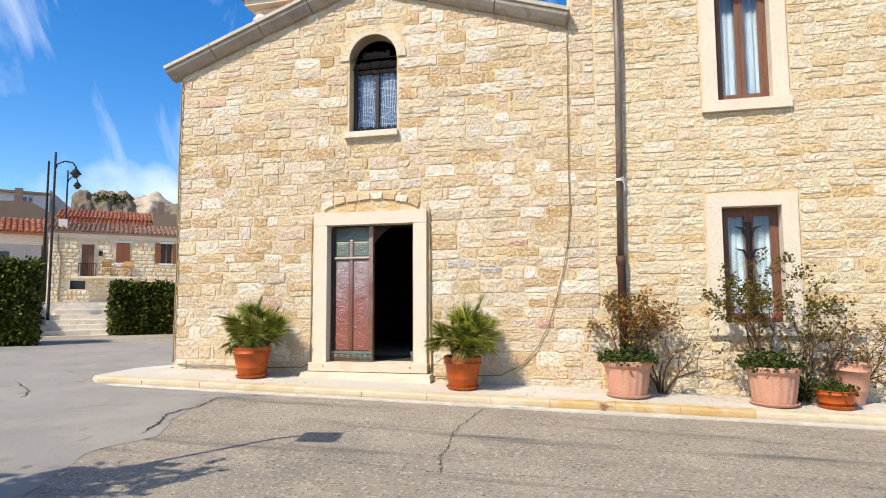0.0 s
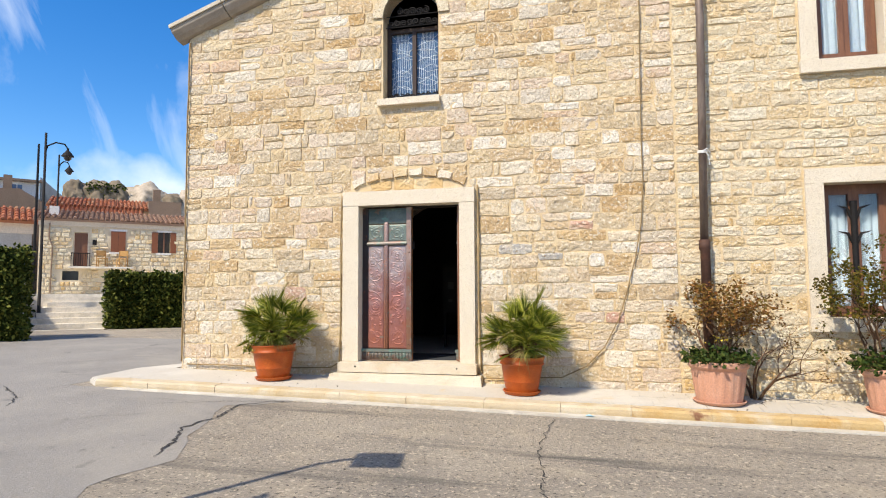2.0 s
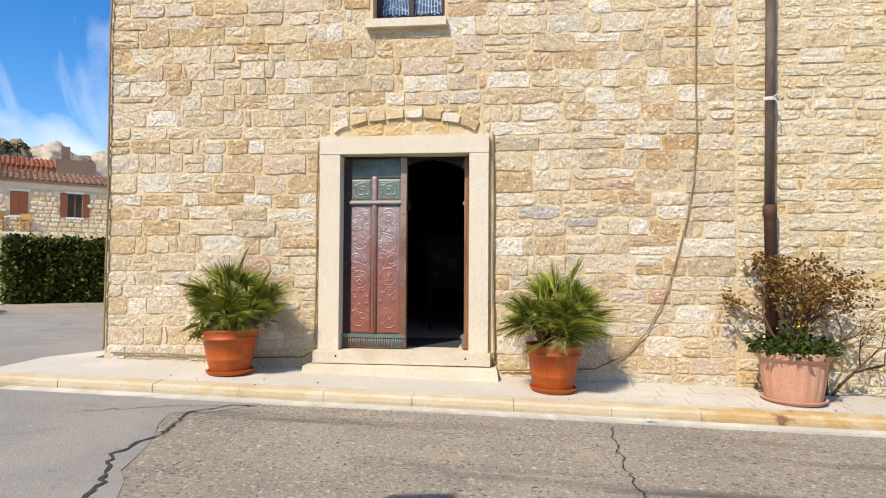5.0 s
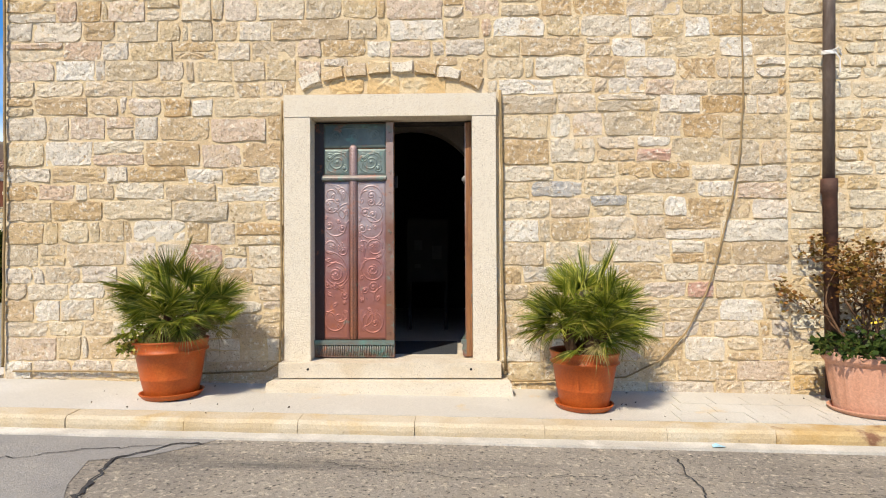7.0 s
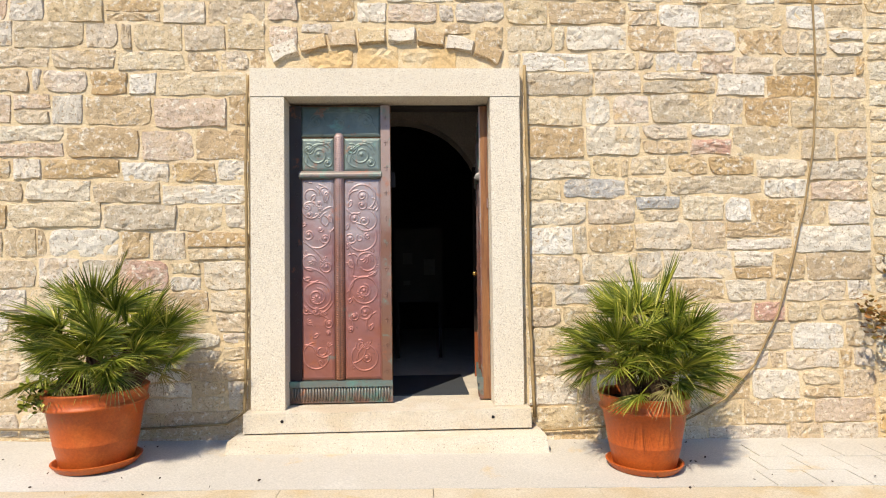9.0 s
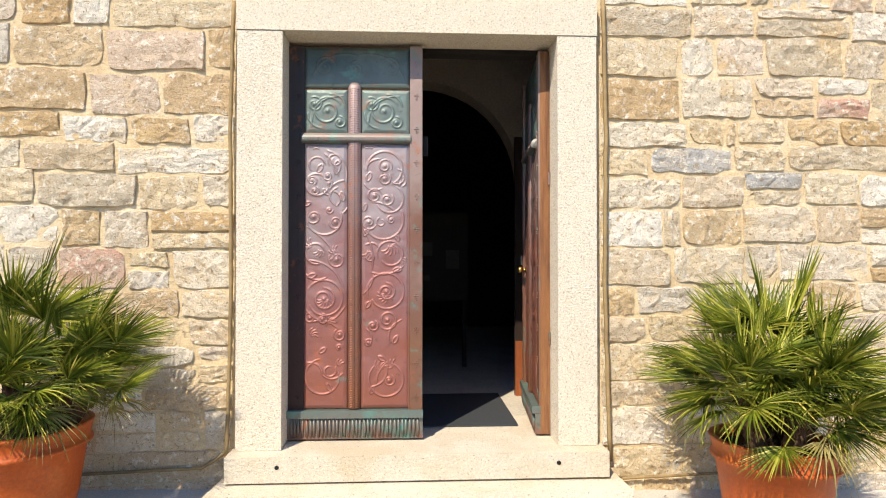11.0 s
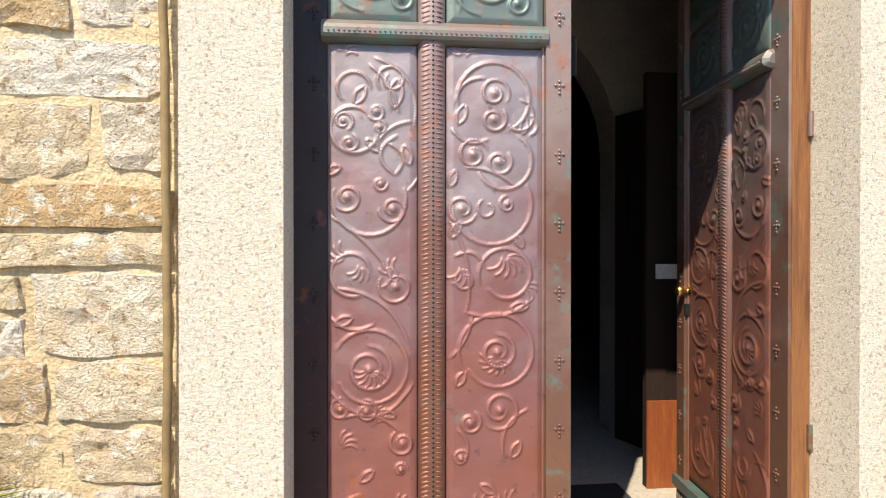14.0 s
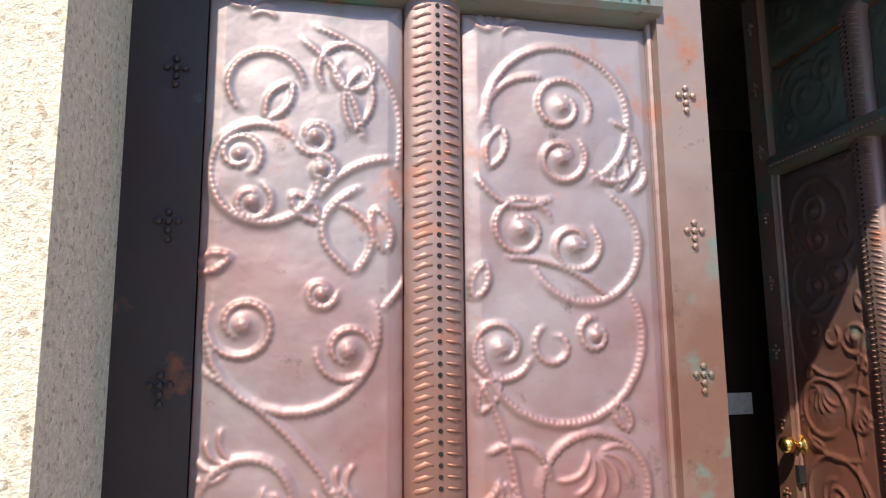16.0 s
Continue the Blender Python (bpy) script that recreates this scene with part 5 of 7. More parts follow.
M_blue = mat("blue_leaded_glass", (0.07, 0.13, 0.23), 0.12, colors=((0.045, 0.10, 0.19), (0.10, 0.18, 0.29)), scale=5, grain=16, bump=0.1, spec=0.6)
M_lead = mat("white_came", (0.62, 0.70, 0.76), 0.6, grain=30, bump=0.0)
# dark colour standing for the shade of the rooms behind the windows
M_room_shade = mat("room_shade", (0.05, 0.045, 0.04), 0.9, grain=20, bump=0.0)


def casement(win, label):
    x0, x1, z0, z1 = win
    y = FACE + 0.19
    w = empty("window", label, "window", kind="structure")
    for nm, b in (("frame_side", (x0, x0 + 0.055, y, y + 0.06, z0, z1)), ("frame_side", (x1 - 0.055, x1, y, y + 0.06, z0, z1)), ("frame_head", (x0 + 0.056, x1 - 0.056, y, y + 0.06, z1 - 0.06, z1)), ("frame_foot", (x0 + 0.056, x1 - 0.056, y, y + 0.06, z0, z0 + 0.06))):
        part(nm, boxm(*b), M_wood, w, bevel=0.006)
    c = (x0 + x1) / 2
    for a, b in ((x0 + 0.057, c - 0.002), (c + 0.002, x1 - 0.057)):
        s = empty("sash", kind="")
        s.parent = w
        part("stile", boxm(a, a + 0.06, y - 0.014, y + 0.04, z0 + 0.062, z1 - 0.062), M_wood, s, bevel=0.008)
        part("stile", boxm(b - 0.06, b, y - 0.014, y + 0.04, z0 + 0.062, z1 - 0.062), M_wood, s, bevel=0.008)
        part("rail", boxm(a + 0.061, b - 0.061, y - 0.012, y + 0.038, z1 - 0.13, z1 - 0.062), M_wood, s, bevel=0.006)
        part("rail", boxm(a + 0.061, b - 0.061, y - 0.012, y + 0.038, z0 + 0.062, z0 + 0.14), M_wood, s, bevel=0.006)
        g = part("pane", boxm(a + 0.061, b - 0.061, y + 0.012, y + 0.016, z0 + 0.141, z1 - 0.131), M_glass, s)
        g.visible_shadow = False
        # a gathered net curtain hangs behind the pane
        n = 28
        vs = []
        for i in range(n + 1):
            u = i / n
            yy = y + 0.075 + 0.012 * math.sin(u * 21 + a * 9) + 0.004 * math.sin(u * 47)
            vs += [(a + (b - a) * u, yy, z0 + 0.04), (a + (b - a) * u, yy, z1 - 0.05)]
        cu = link_part("curtain", mesh_of("curtain", vs, [(2 * i, 2 * i + 2, 2 * i + 3, 2 * i + 1) for i in range(n)], M_curtain, True), w, "pale blue net curtain")
    # an added dark sheet stands for the unlit room
    part("room_back", boxm(x0 - 0.1, x1 + 0.1, y + 0.32, y + 0.36, z0 - 0.1, z1 + 0.1), M_room_shade, w)
    return w


win_low = casement(W1, "brown wooden casement window with pale curtains on the ground floor")
win_up = casement(W2, "brown wooden casement window with pale blue curtains upstairs")
# a carved post and leaf ornament in front of the low window's curtains
bm = bmesh.new()
cx = (W1[0] + W1[1]) / 2 - 0.01
for s in (-1, 1):
    for zb, l in ((2.08, 0.24), (2.38, 0.30), (1.30, 0.2)):
        add_tube(bm, [(cx + s * 0.02, FACE + 0.165, zb), (cx + s * 0.08, FACE + 0.16, zb + l * 0.5), (cx + s * 0.19, FACE + 0.155, zb + l * 0.62)], [0.022, 0.018, 0.004], 6)
add_tube(bm, [(cx, FACE + 0.165, 1.28), (cx, FACE + 0.165, 2.62)], [0.03, 0.045], 8)
tagged(part("window_grille", bm, M_dark), "dark wrought leaf grille before the ground-floor window", "grille")

# ---- round-headed window with ironwork ----
M_aged = mat("blackened_wood", (0.045, 0.03, 0.025), 0.6, colors=((0.06, 0.04, 0.03),), grain=30, bump=0.15, stretch=(6, 6, 0.8))
aw = empty("arched_window", "round-headed window of blue leaded glass with wrought iron", "window", kind="structure")
y = FACE + 0.24
bm = bmesh.new()
prof = [(AW[0], AW[2])] + [(AW_C - AW_R * math.cos(math.pi * i / 20), AW_Z + AW_R * math.sin(math.pi * i / 20)) for i in range(21)] + [(AW[1], AW[2])]
bm.faces.new([bm.verts.new((px, y + 0.03, pz)) for px, pz in prof])
bmesh.ops.triangulate(bm, faces=bm.faces)
part("leaded_glass", bm, M_blue, aw, "blue leaded glass")
bm = bmesh.new()
bm.faces.new([bm.verts.new((px, y + 0.022, pz)) for px, pz in [(AW[0] + 0.01, 5.56)] + [(AW_C - (AW_R - 0.01) * math.cos(math.pi * i / 20), AW_Z + (AW_R - 0.01) * math.sin(math.pi * i / 20)) for i in range(21)] + [(AW[1] - 0.01, 5.56)]])
bmesh.ops.solidify(bm, geom=bm.faces[:], thickness=0.004)
part("fanlight", bm, M_dark, aw, "dark fanlight behind the ironwork")
part("mullion", boxm(AW_C - 0.03, AW_C + 0.03, y - 0.03, y + 0.028, AW[2], 5.52), M_aged, aw, bevel=0.006)
for x0, x1 in ((AW[0], AW[0] + 0.06), (AW[1] - 0.06, AW[1])):
    part("frame_side", boxm(x0, x1, y - 0.03, y + 0.028, AW[2], AW_Z), M_aged, aw, bevel=0.006)
part("transom", boxm(AW[0] + 0.061, AW[1] - 0.061, y - 0.035, y + 0.028, 5.50, 5.56), M_aged, aw, bevel=0.006)
part("frame_foot", boxm(AW[0] + 0.061, AW[1] - 0.061, y - 0.03, y + 0.028, AW[2], AW[2] + 0.05), M_aged, aw)
bm = bmesh.new()
wr = random.Random(8)
for side_ in (0, 1):
    a, b = (AW[0] + 0.062, AW_C - 0.032) if side_ == 0 else (AW_C + 0.032, AW[1] - 0.062)
    for i in range(9):
        u = i / 8
        tx = a + (b - a) * u
        add_tube(bm, [(a + (b - a) * (0.5 + 0.5 * (u - 0.5)), y + 0.026, 5.50), (tx, y + 0.026, AW[2] + 0.06)], 0.0035, 5)
    for i in range(13):
        z = 4.50 + i * 0.078
        bow = wr.uniform(-0.02, 0.10)
        add_tube(bm, [(a + (b - a) * t, y + 0.026, z + (bow * 4 * t * (1 - t)) * (1 if i % 2 else -1) + (t - 0.5) * wr.uniform(-0.16, 0.16)) for t in (0, 0.25, 0.5, 0.75, 1)], 0.0032, 5)
part("cames", bm, M_lead, aw, "white web-like lead lines")
for row, z, n, r in ((0, 4.46, 9, 0.05), (1, 5.62, 8, 0.055), (1, 5.80, 5, 0.06), (0, 4.41, 10, 0.035)):
    bm = bmesh.new()
    span = 0.78 if z < 5.7 else 0.52
    for i in range(n):
        cx_ = AW_C - span / 2 + span * (i + 0.5) / n
        pts_ = spiral(cx_, z + wr.uniform(-0.012, 0.012), r, 1.5, 1 if i % 2 else -1, wr.uniform(0, 6), 0.2)
        add_tube(bm, [(px, FACE + 0.13, pz) for px, pz in pts_], 0.012, 5)
    add_tube(bm, [(AW_C - 0.43, FACE + 0.135, z - r), (AW_C + 0.43, FACE + 0.135, z - r)], 0.009, 6)
    part("wrought_scrolls", bm, M_dark, aw, "dark wrought-iron scrolls")

# ---- drain pipe and cables ----
pipe = empty("drain_pipe", "brown rainwater pipe with a rusty cast-iron foot", "drain pipe")
M_pipe = mat("grey_brown_pipe", (0.20, 0.155, 0.125), 0.55, metal=0.3, colors=((0.25, 0.20, 0.165), (0.14, 0.10, 0.08)), scale=3, grain=26, bump=0.1, stretch=(1, 1, 0.3))
M_rust = mat("rusty_iron", (0.085, 0.045, 0.032), 0.7, metal=0.3, colors=((0.13, 0.06, 0.04),), grain=30, bump=0.3)
part("upper_pipe", add_tube(bmesh.new(), [(0.17, FACE - 0.10, 8.5), (0.16, FACE - 0.10, 5.0), (0.12, FACE - 0.095, 2.12)], 0.052, 16), M_pipe, pipe, "grey-brown metal pipe", smooth=True)
part("lower_pipe", add_tube(bmesh.new(), [(0.12, FACE - 0.10, 2.14), (0.12, FACE - 0.10, 2.02), (0.125, FACE - 0.10, 2.0), (0.13, FACE - 0.10, 0.11)], [0.072, 0.072, 0.062, 0.062], 16), M_rust, pipe, "rusty cast-iron foot", smooth=True)
M_string = mat("white_cord", (0.75, 0.74, 0.70), 0.9, grain=30, bump=0.0)
bm = bmesh.new()
for k in range(3):
    add_tube(bm, [(0.135 + 0.058 * math.cos(a), FACE - 0.098 + 0.058 * math.sin(a), 3.30 + 0.012 * k + 0.01 * math.sin(a)) for a in (math.tau * i / 16 for i in range(17))], 0.007, 5)
add_tube(bm, [(0.16, FACE - 0.155, 3.30), (0.20, FACE - 0.16, 3.24), (0.21, FACE - 0.14, 3.12)], 0.006, 5)
add_tube(bm, [(0.12, FACE - 0.156, 3.31), (0.18, FACE - 0.165, 3.34), (0.225, FACE - 0.14, 3.28)], 0.006, 5)
part("cord", bm, M_string, pipe, "white cord tied round the pipe")
M_cable = mat("tan_cable", (0.30, 0.21, 0.095), 0.7, colors=((0.22, 0.15, 0.07),), grain=20, bump=0.0)


def cable(pts, r, label):
    fine_ = []
    for (ax, az), (bx, bz) in zip(pts, pts[1:]):
        n_ = max(2, int(math.hypot(bx - ax, bz - az) / 0.12))
        for i in range(n_):
            u = i / n_
            fine_.append((ax + (bx - ax) * u + 0.006 * noise.noise((az * 3 + u * 5, bx, 1)), FACE - 0.034 + 0.008 * noise.noise((ax, az * 2 + u * 7, 4)), az + (bz - az) * u))
    fine_.append((pts[-1][0], FACE - 0.034, pts[-1][1]))
    tagged(part("cable", add_tube(bmesh.new(), fine_, r, 6), M_cable, smooth=True), label, "cable", group="cables on the wall")


cable([(-0.60, 6.0), (-0.62, 4.6), (-0.63, 3.6), (-0.625, 2.9), (-0.66, 2.4), (-0.74, 1.95), (-0.86, 1.5), (-0.98, 1.1), (-1.18, 0.72), (-1.42, 0.46), (-1.75, 0.30), (-2.80, 0.26)], 0.008, "tan cable hanging in a curve down the church front")
cable([(-4.99, 2.94), (-5.005, 2.2), (-4.995, 1.4), (-5.005, 0.8), (-5.02, 0.34)], 0.012, "tan cable beside the door surround")
cable([(-4.99, 0.46), (-5.15, 0.36), (-5.9, 0.335), (-6.9, 0.36), (-7.6, 0.36)], 0.010, "tan cable along the foot of the wall")
cable([(-2.905, 3.02), (-2.89, 2.2), (-2.90, 1.4), (-2.885, 0.8), (-2.87, 0.36)], 0.013, "tan cable beside the door surround")
cable([(-7.69, 5.6), (-7.70, 4.0), (-7.685, 2.2), (-7.70, 0.4)], 0.013, "tan cable down the corner of the church")


# ---- pots ----
M_terra = mat("terracotta_pot", (0.41, 0.082, 0.012), 0.45, colors=((0.46, 0.11, 0.02),), scale=3, grain=60, bump=0.08, spots=(((0.50, 0.24, 0.13), 7.0, 0.72, 0.88),))
M_pink = mat("pink_clay_pot", (0.55, 0.29, 0.19), 0.75, colors=((0.58, 0.34, 0.24),), scale=3, grain=60, bump=0.08, spots=(((0.68, 0.50, 0.42), 5.0, 0.62, 0.80),))
M_soil = mat("dark_soil", (0.05, 0.035, 0.025), 0.95, colors=((0.08, 0.06, 0.04),), scale=20, grain=60, bump=0.8)


def stand(x, y):
    return pave_z(x, y) + (0.007 if -1.5 < x < 3.8 and 9.17 < y < 9.93 else 0.0)


def round_pot(x, y, r, h, material, label, lean=0.0, saucer=True):
    """A thick-walled pot with a rolled rim, a band below it and a saucer."""
    z = stand(x, y)
    k = r * 0.70
    pot = empty("flower_pot", label, "flower pot", group="pots along the pavement", at=pose(x, y, z, 0, lean, 0))
    b = 0.0
    if saucer:
        part("saucer", lathe([(0.0, 0.0), (k * 1.06, 0.0), (k * 1.20, 0.035), (k * 1.22, 0.045), (k * 1.16, 0.047), (k * 1.02, 0.016), (0.0, 0.016)], 40), material, pot, smooth=False)
        b = 0.017
    part("body", lathe([(0.0, b), (k * 0.96, b), (k, b + 0.02), (r * 0.80, h * 0.34), (r * 0.805, h * 0.345), (r * 0.80, h * 0.355), (r * 0.915, h * 0.78), (r * 0.985, h * 0.79), (r * 1.0, h * 0.81), (r * 0.985, h * 0.83), (r * 0.95, h * 0.84), (r * 1.0, h * 0.97), (r * 1.02, h * 0.985), (r * 1.01, h), (r * 0.93, h), (r * 0.90, h * 0.96), (r * 0.86, h * 0.86)], 44), material, pot, smooth=True)
    part("soil", lathe([(r * 0.88, h * 0.88), (r * 0.6, h * 0.905), (0.0, h * 0.91)], 28), M_soil, pot)
    return pot, z


def fluted_pot(x, y, r, h, label):
    z = stand(x, y)
    pot = empty("flower_pot", label, "flower pot", group="pots along the pavement", at=pose(x, y, z, 0, 0, 15))
    part("saucer", lathe([(0.0, 0.0), (r * 0.80, 0.0), (r * 0.90, 0.03), (r * 0.91, 0.04), (r * 0.86, 0.042), (r * 0.78, 0.016), (0.0, 0.016)], 44), M_pink, pot)
    bm = bmesh.new()
    sides = 72
    prof = [(0.74, 0.017, 0), (0.76, 0.05, 0.4), (0.84, 0.35, 1), (0.915, 0.74, 1), (0.93, 0.80, 0.2), (0.99, 0.84, 0), (1.03, 0.88, 0), (1.04, 0.95, 0), (1.03, 1.0, 0), (0.94, 1.0, 0), (0.90, 0.9, 0)]
    rings = []
    for rr_, zz, fl in prof:
        rings.append([bm.verts.new((r * rr_ * (1 + fl * 0.011 * (1 if (k // 2) % 2 else -1)) * math.cos(math.tau * k / sides), r * rr_ * (1 + fl * 0.011 * (1 if (k // 2) % 2 else -1)) * math.sin(math.tau * k / sides), h * zz if zz > 0.02 else zz)) for k in range(sides)])
    for a, b in zip(rings, rings[1:]):
        for k in range(sides):
            bm.faces.new((a[k], a[(k + 1) % sides], b[(k + 1) % sides], b[k]))
    bm.faces.new(rings[0][::-1])
    part("body", bm, M_pink, pot, "fluted pink body")
    part("soil", lathe([(r * 0.9, h * 0.91), (r * 0.5, h * 0.94), (0.0, h * 0.94)], 28), M_soil, pot)
    return pot, z


# ---- foliage ----
def leaf_mat(name, a, b, c, rand="island", rough=0.5):
    return mat(name, a, rough, colors=(b, c), rand=rand, grain=18, bump=0.1, spec=0.08)


M_frond = mat("palm_green", (0.060, 0.085, 0.006), 0.5, colors=((0.15, 0.18, 0.014), (0.28, 0.285, 0.03), (0.60, 0.52, 0.13)), rand="island", grain=18, bump=0.1, spec=0.22)
M_frond_dry = leaf_mat("palm_dry", (0.30, 0.24, 0.09), (0.24, 0.22, 0.07), (0.36, 0.28, 0.13), "island", 0.7)
M_stem = leaf_mat("green_stalk", (0.11, 0.14, 0.03), (0.16, 0.17, 0.05), (0.14, 0.11, 0.04), "island", 0.6)
M_dark_leaf = leaf_mat("dark_green_leaf", (0.018, 0.035, 0.008), (0.034, 0.055, 0.011), (0.065, 0.085, 0.016))
M_red_leaf = leaf_mat("bronze_leaf", (0.21, 0.085, 0.025), (0.14, 0.10, 0.022), (0.29, 0.13, 0.04))
M_olive_leaf = leaf_mat("olive_leaf", (0.10, 0.075, 0.012), (0.06, 0.068, 0.010), (0.19, 0.115, 0.022))
M_bark = mat("grey_brown_twigs", (0.115, 0.06, 0.03), 0.9, colors=((0.18, 0.11, 0.06),), grain=40, bump=0.4)
M_yellow = mat("yellow_petals", (0.75, 0.55, 0.04), 0.7, grain=20, bump=0.0)
M_hedge = leaf_mat("hedge_leaf", (0.012, 0.022, 0.004), (0.05, 0.07, 0.012), (0.16, 0.17, 0.035), "island", 0.7)


def frond_mesh(seed, stalk, blade, spread_deg, droop, count, material):
    """A fan leaf: a slender stalk and a pleated fan of stiff narrow blades, free and pointed for most of their length."""
    rng = random.Random(seed)
    vs, fs = [], []
    for i in range(4):
        u = i / 3
        for dy, dz in ((-0.006, 0), (0.006, 0), (0, 0.007)):
            vs.append((stalk * u, dy * (1.3 - 0.6 * u), dz - stalk * 0.10 * u * u))
    for i in range(3):
        for k in range(3):
            a, b = i * 3 + k, i * 3 + (k + 1) % 3
            fs.append((a, b, b + 3, a + 3))
    ox, oz = stalk, -stalk * 0.10
    for i in range(count):
        t = i / (count - 1) * 2 - 1
        ang = radians(spread_deg) * t + rng.uniform(-0.035, 0.035)
        ln = blade * (1.0 - 0.30 * t * t) * rng.uniform(0.90, 1.05)
        wd = 0.0068 * (1 - 0.3 * abs(t))
        cup = 0.16 * t * t
        fall = droop * rng.uniform(0.5, 1.5) * (2.2 if rng.random() < 0.12 else 1.0)
        base = len(vs)
        dx, dy = math.cos(ang), math.sin(ang)
        for j, u in enumerate((0.02, 0.30, 0.62, 0.86, 1.0)):
            w = wd * (0.45, 1.0, 0.72, 0.38, 0.05)[j]
            z = oz + ln * (cup * u - fall * u ** 2.4)
            px, py = ox + dx * ln * u, dy * ln * u
            vs += [(px - dy * w, py + dx * w, z + w * 0.8), (px, py, z - w * 0.5), (px + dy * w, py - dx * w, z + w * 0.8)]
        for j in range(4):
            q = base + j * 3
            fs += [(q, q + 1, q + 4, q + 3), (q + 1, q + 2, q + 5, q + 4)]
    return mesh_of("frond", vs, fs, material)


FRONDS = [frond_mesh(i, st, bl_, sp, dr * 1.3, 33, M_frond) for i, (st, bl_, sp, dr) in enumerate(((0.26, 0.36, 84, 0.10), (0.22, 0.33, 98, 0.16), (0.30, 0.37, 72, 0.06), (0.20, 0.31, 104, 0.26), (0.25, 0.35, 88, 0.14), (0.18, 0.34, 64, 0.08)))]
SPEARS = [frond_mesh(40 + i, 0.24, 0.40, sp, 0.03, 15, M_frond) for i, sp in enumerate((9, 22))]
DRY = [frond_mesh(20 + i, 0.22, 0.30, 78, 0.5, 20, M_frond_dry) for i in range(2)]


def palm(x, y, z, seed, heads, label):
    """A clump of several crowns, each on its own leaning trunk: (x, y, height, size, fronds, dry share)."""
    rng = random.Random(seed)
    p = empty("fan_palm", label, "palm", group="palms beside the door", at=pose(x, y, z))
    for hx, hy, hz, size, count, dry in heads:
        bm = bmesh.new()
        add_tube(bm, [(hx * 0.5, hy * 0.5, -0.07), (hx * 0.8, hy * 0.8, hz * 0.5), (hx, hy, hz)], [0.050, 0.046, 0.026], 9)
        for k in range(40):          # old leaf bases
            a, u = rng.uniform(0, math.tau), rng.uniform(0.0, 1.0)
            cx_, cy_, cz_ = hx * (0.5 + 0.5 * u) + 0.04 * math.cos(a), hy * (0.5 + 0.5 * u) + 0.04 * math.sin(a), -0.05 + (hz + 0.05) * u
            add_tube(bm, [(cx_, cy_, cz_), (cx_ + 0.035 * math.cos(a), cy_ + 0.035 * math.sin(a), cz_ + 0.05)], [0.008, 0.002], 4)
        part("stem", bm, M_bark, p)
        out = math.degrees(math.atan2(hy, hx))
        for i in range(count):
            u = (i + 0.5) / count
            el = 82 - 108 * u ** 0.9 + rng.uniform(-10, 10)
            yaw = i * 137.5 + seed * 31 + rng.uniform(-20, 20)
            if rng.random() < 0.35:
                yaw = out + rng.uniform(-75, 75)
            if u < 0.12:
                me, el = rng.choice(SPEARS), rng.uniform(66, 86)
            elif u > 1 - dry:
                me = rng.choice(DRY)
            else:
                me = rng.choice(FRONDS)
            s = size * rng.uniform(0.78, 1.12) * (0.86 if u > 0.7 else 1.0)
            link_part("frond", me, p, at=Matrix.Translation((hx, hy, hz)) @ Euler((radians(rng.uniform(-38, 38)), radians(-el), radians(yaw)), "XYZ").to_matrix().to_4x4() @ Matrix.Scale(s, 4))
    return p


pot_a, za = round_pot(-5.84, 9.62, 0.315, 0.50, M_terra, "orange terracotta pot on a saucer beside the door", -1.5)
palm(-5.84, 9.62, za + 0.48, 3, ((-0.05, 0.02, 0.34, 0.92, 26, 0.0), (0.08, -0.12, 0.20, 0.86, 22, 0.1), (-0.17, -0.05, 0.14, 0.86, 18, 0.1), (0.21, 0.06, 0.26, 0.76, 20, 0.3), (0.26, 0.10, 0.10, 0.66, 12, 0.4)), "bushy dwarf fan palm in a terracotta pot")
pot_b, zb_ = round_pot(-2.25, 9.52, 0.292, 0.485, M_terra, "orange terracotta pot with a chipped rim", 1.0)
palm(-2.25, 9.52, zb_ + 0.47, 9, ((0.06, 0.06, 0.38, 0.98, 24, 0.0), (-0.16, -0.04, 0.22, 0.92, 20, 0.08), (0.05, -0.15, 0.14, 0.82, 22, 0.15), (0.19, -0.03, 0.24, 0.90, 20, 0.12), (-0.08, 0.10, 0.28, 0.90, 14, 0.0)), "bushy dwarf fan palm with yellowing lower fronds")


def leaf_cloud(points, size, rng, flat=0.5):
    """Small folded leaves at the given points."""
    vs, fs = [], []
    for c in points:
        d = Vector((rng.gauss(0, 1), rng.gauss(0, 1), rng.gauss(0.3, flat))).normalized()
        s = d.orthogonal().normalized()
        s.rotate(Euler((rng.uniform(0, 6), rng.uniform(0, 6), rng.uniform(0, 6))))
        s = (s - d * s.dot(d)).normalized()
        n_ = d.cross(s)
        L = size * rng.uniform(0.6, 1.3)
        b = len(vs)
        for u, w in ((0, 0.02), (0.5, 0.34), (1.0, 0.02)):
            vs += [tuple(c + d * L * u + s * L * w + n_ * L * 0.1 * u), tuple(c + d * L * u - s * L * w + n_ * L * 0.1 * u)]
        fs += [(b, b + 2, b + 3, b + 1), (b + 2, b + 4, b + 5, b + 3)]
    return vs, fs


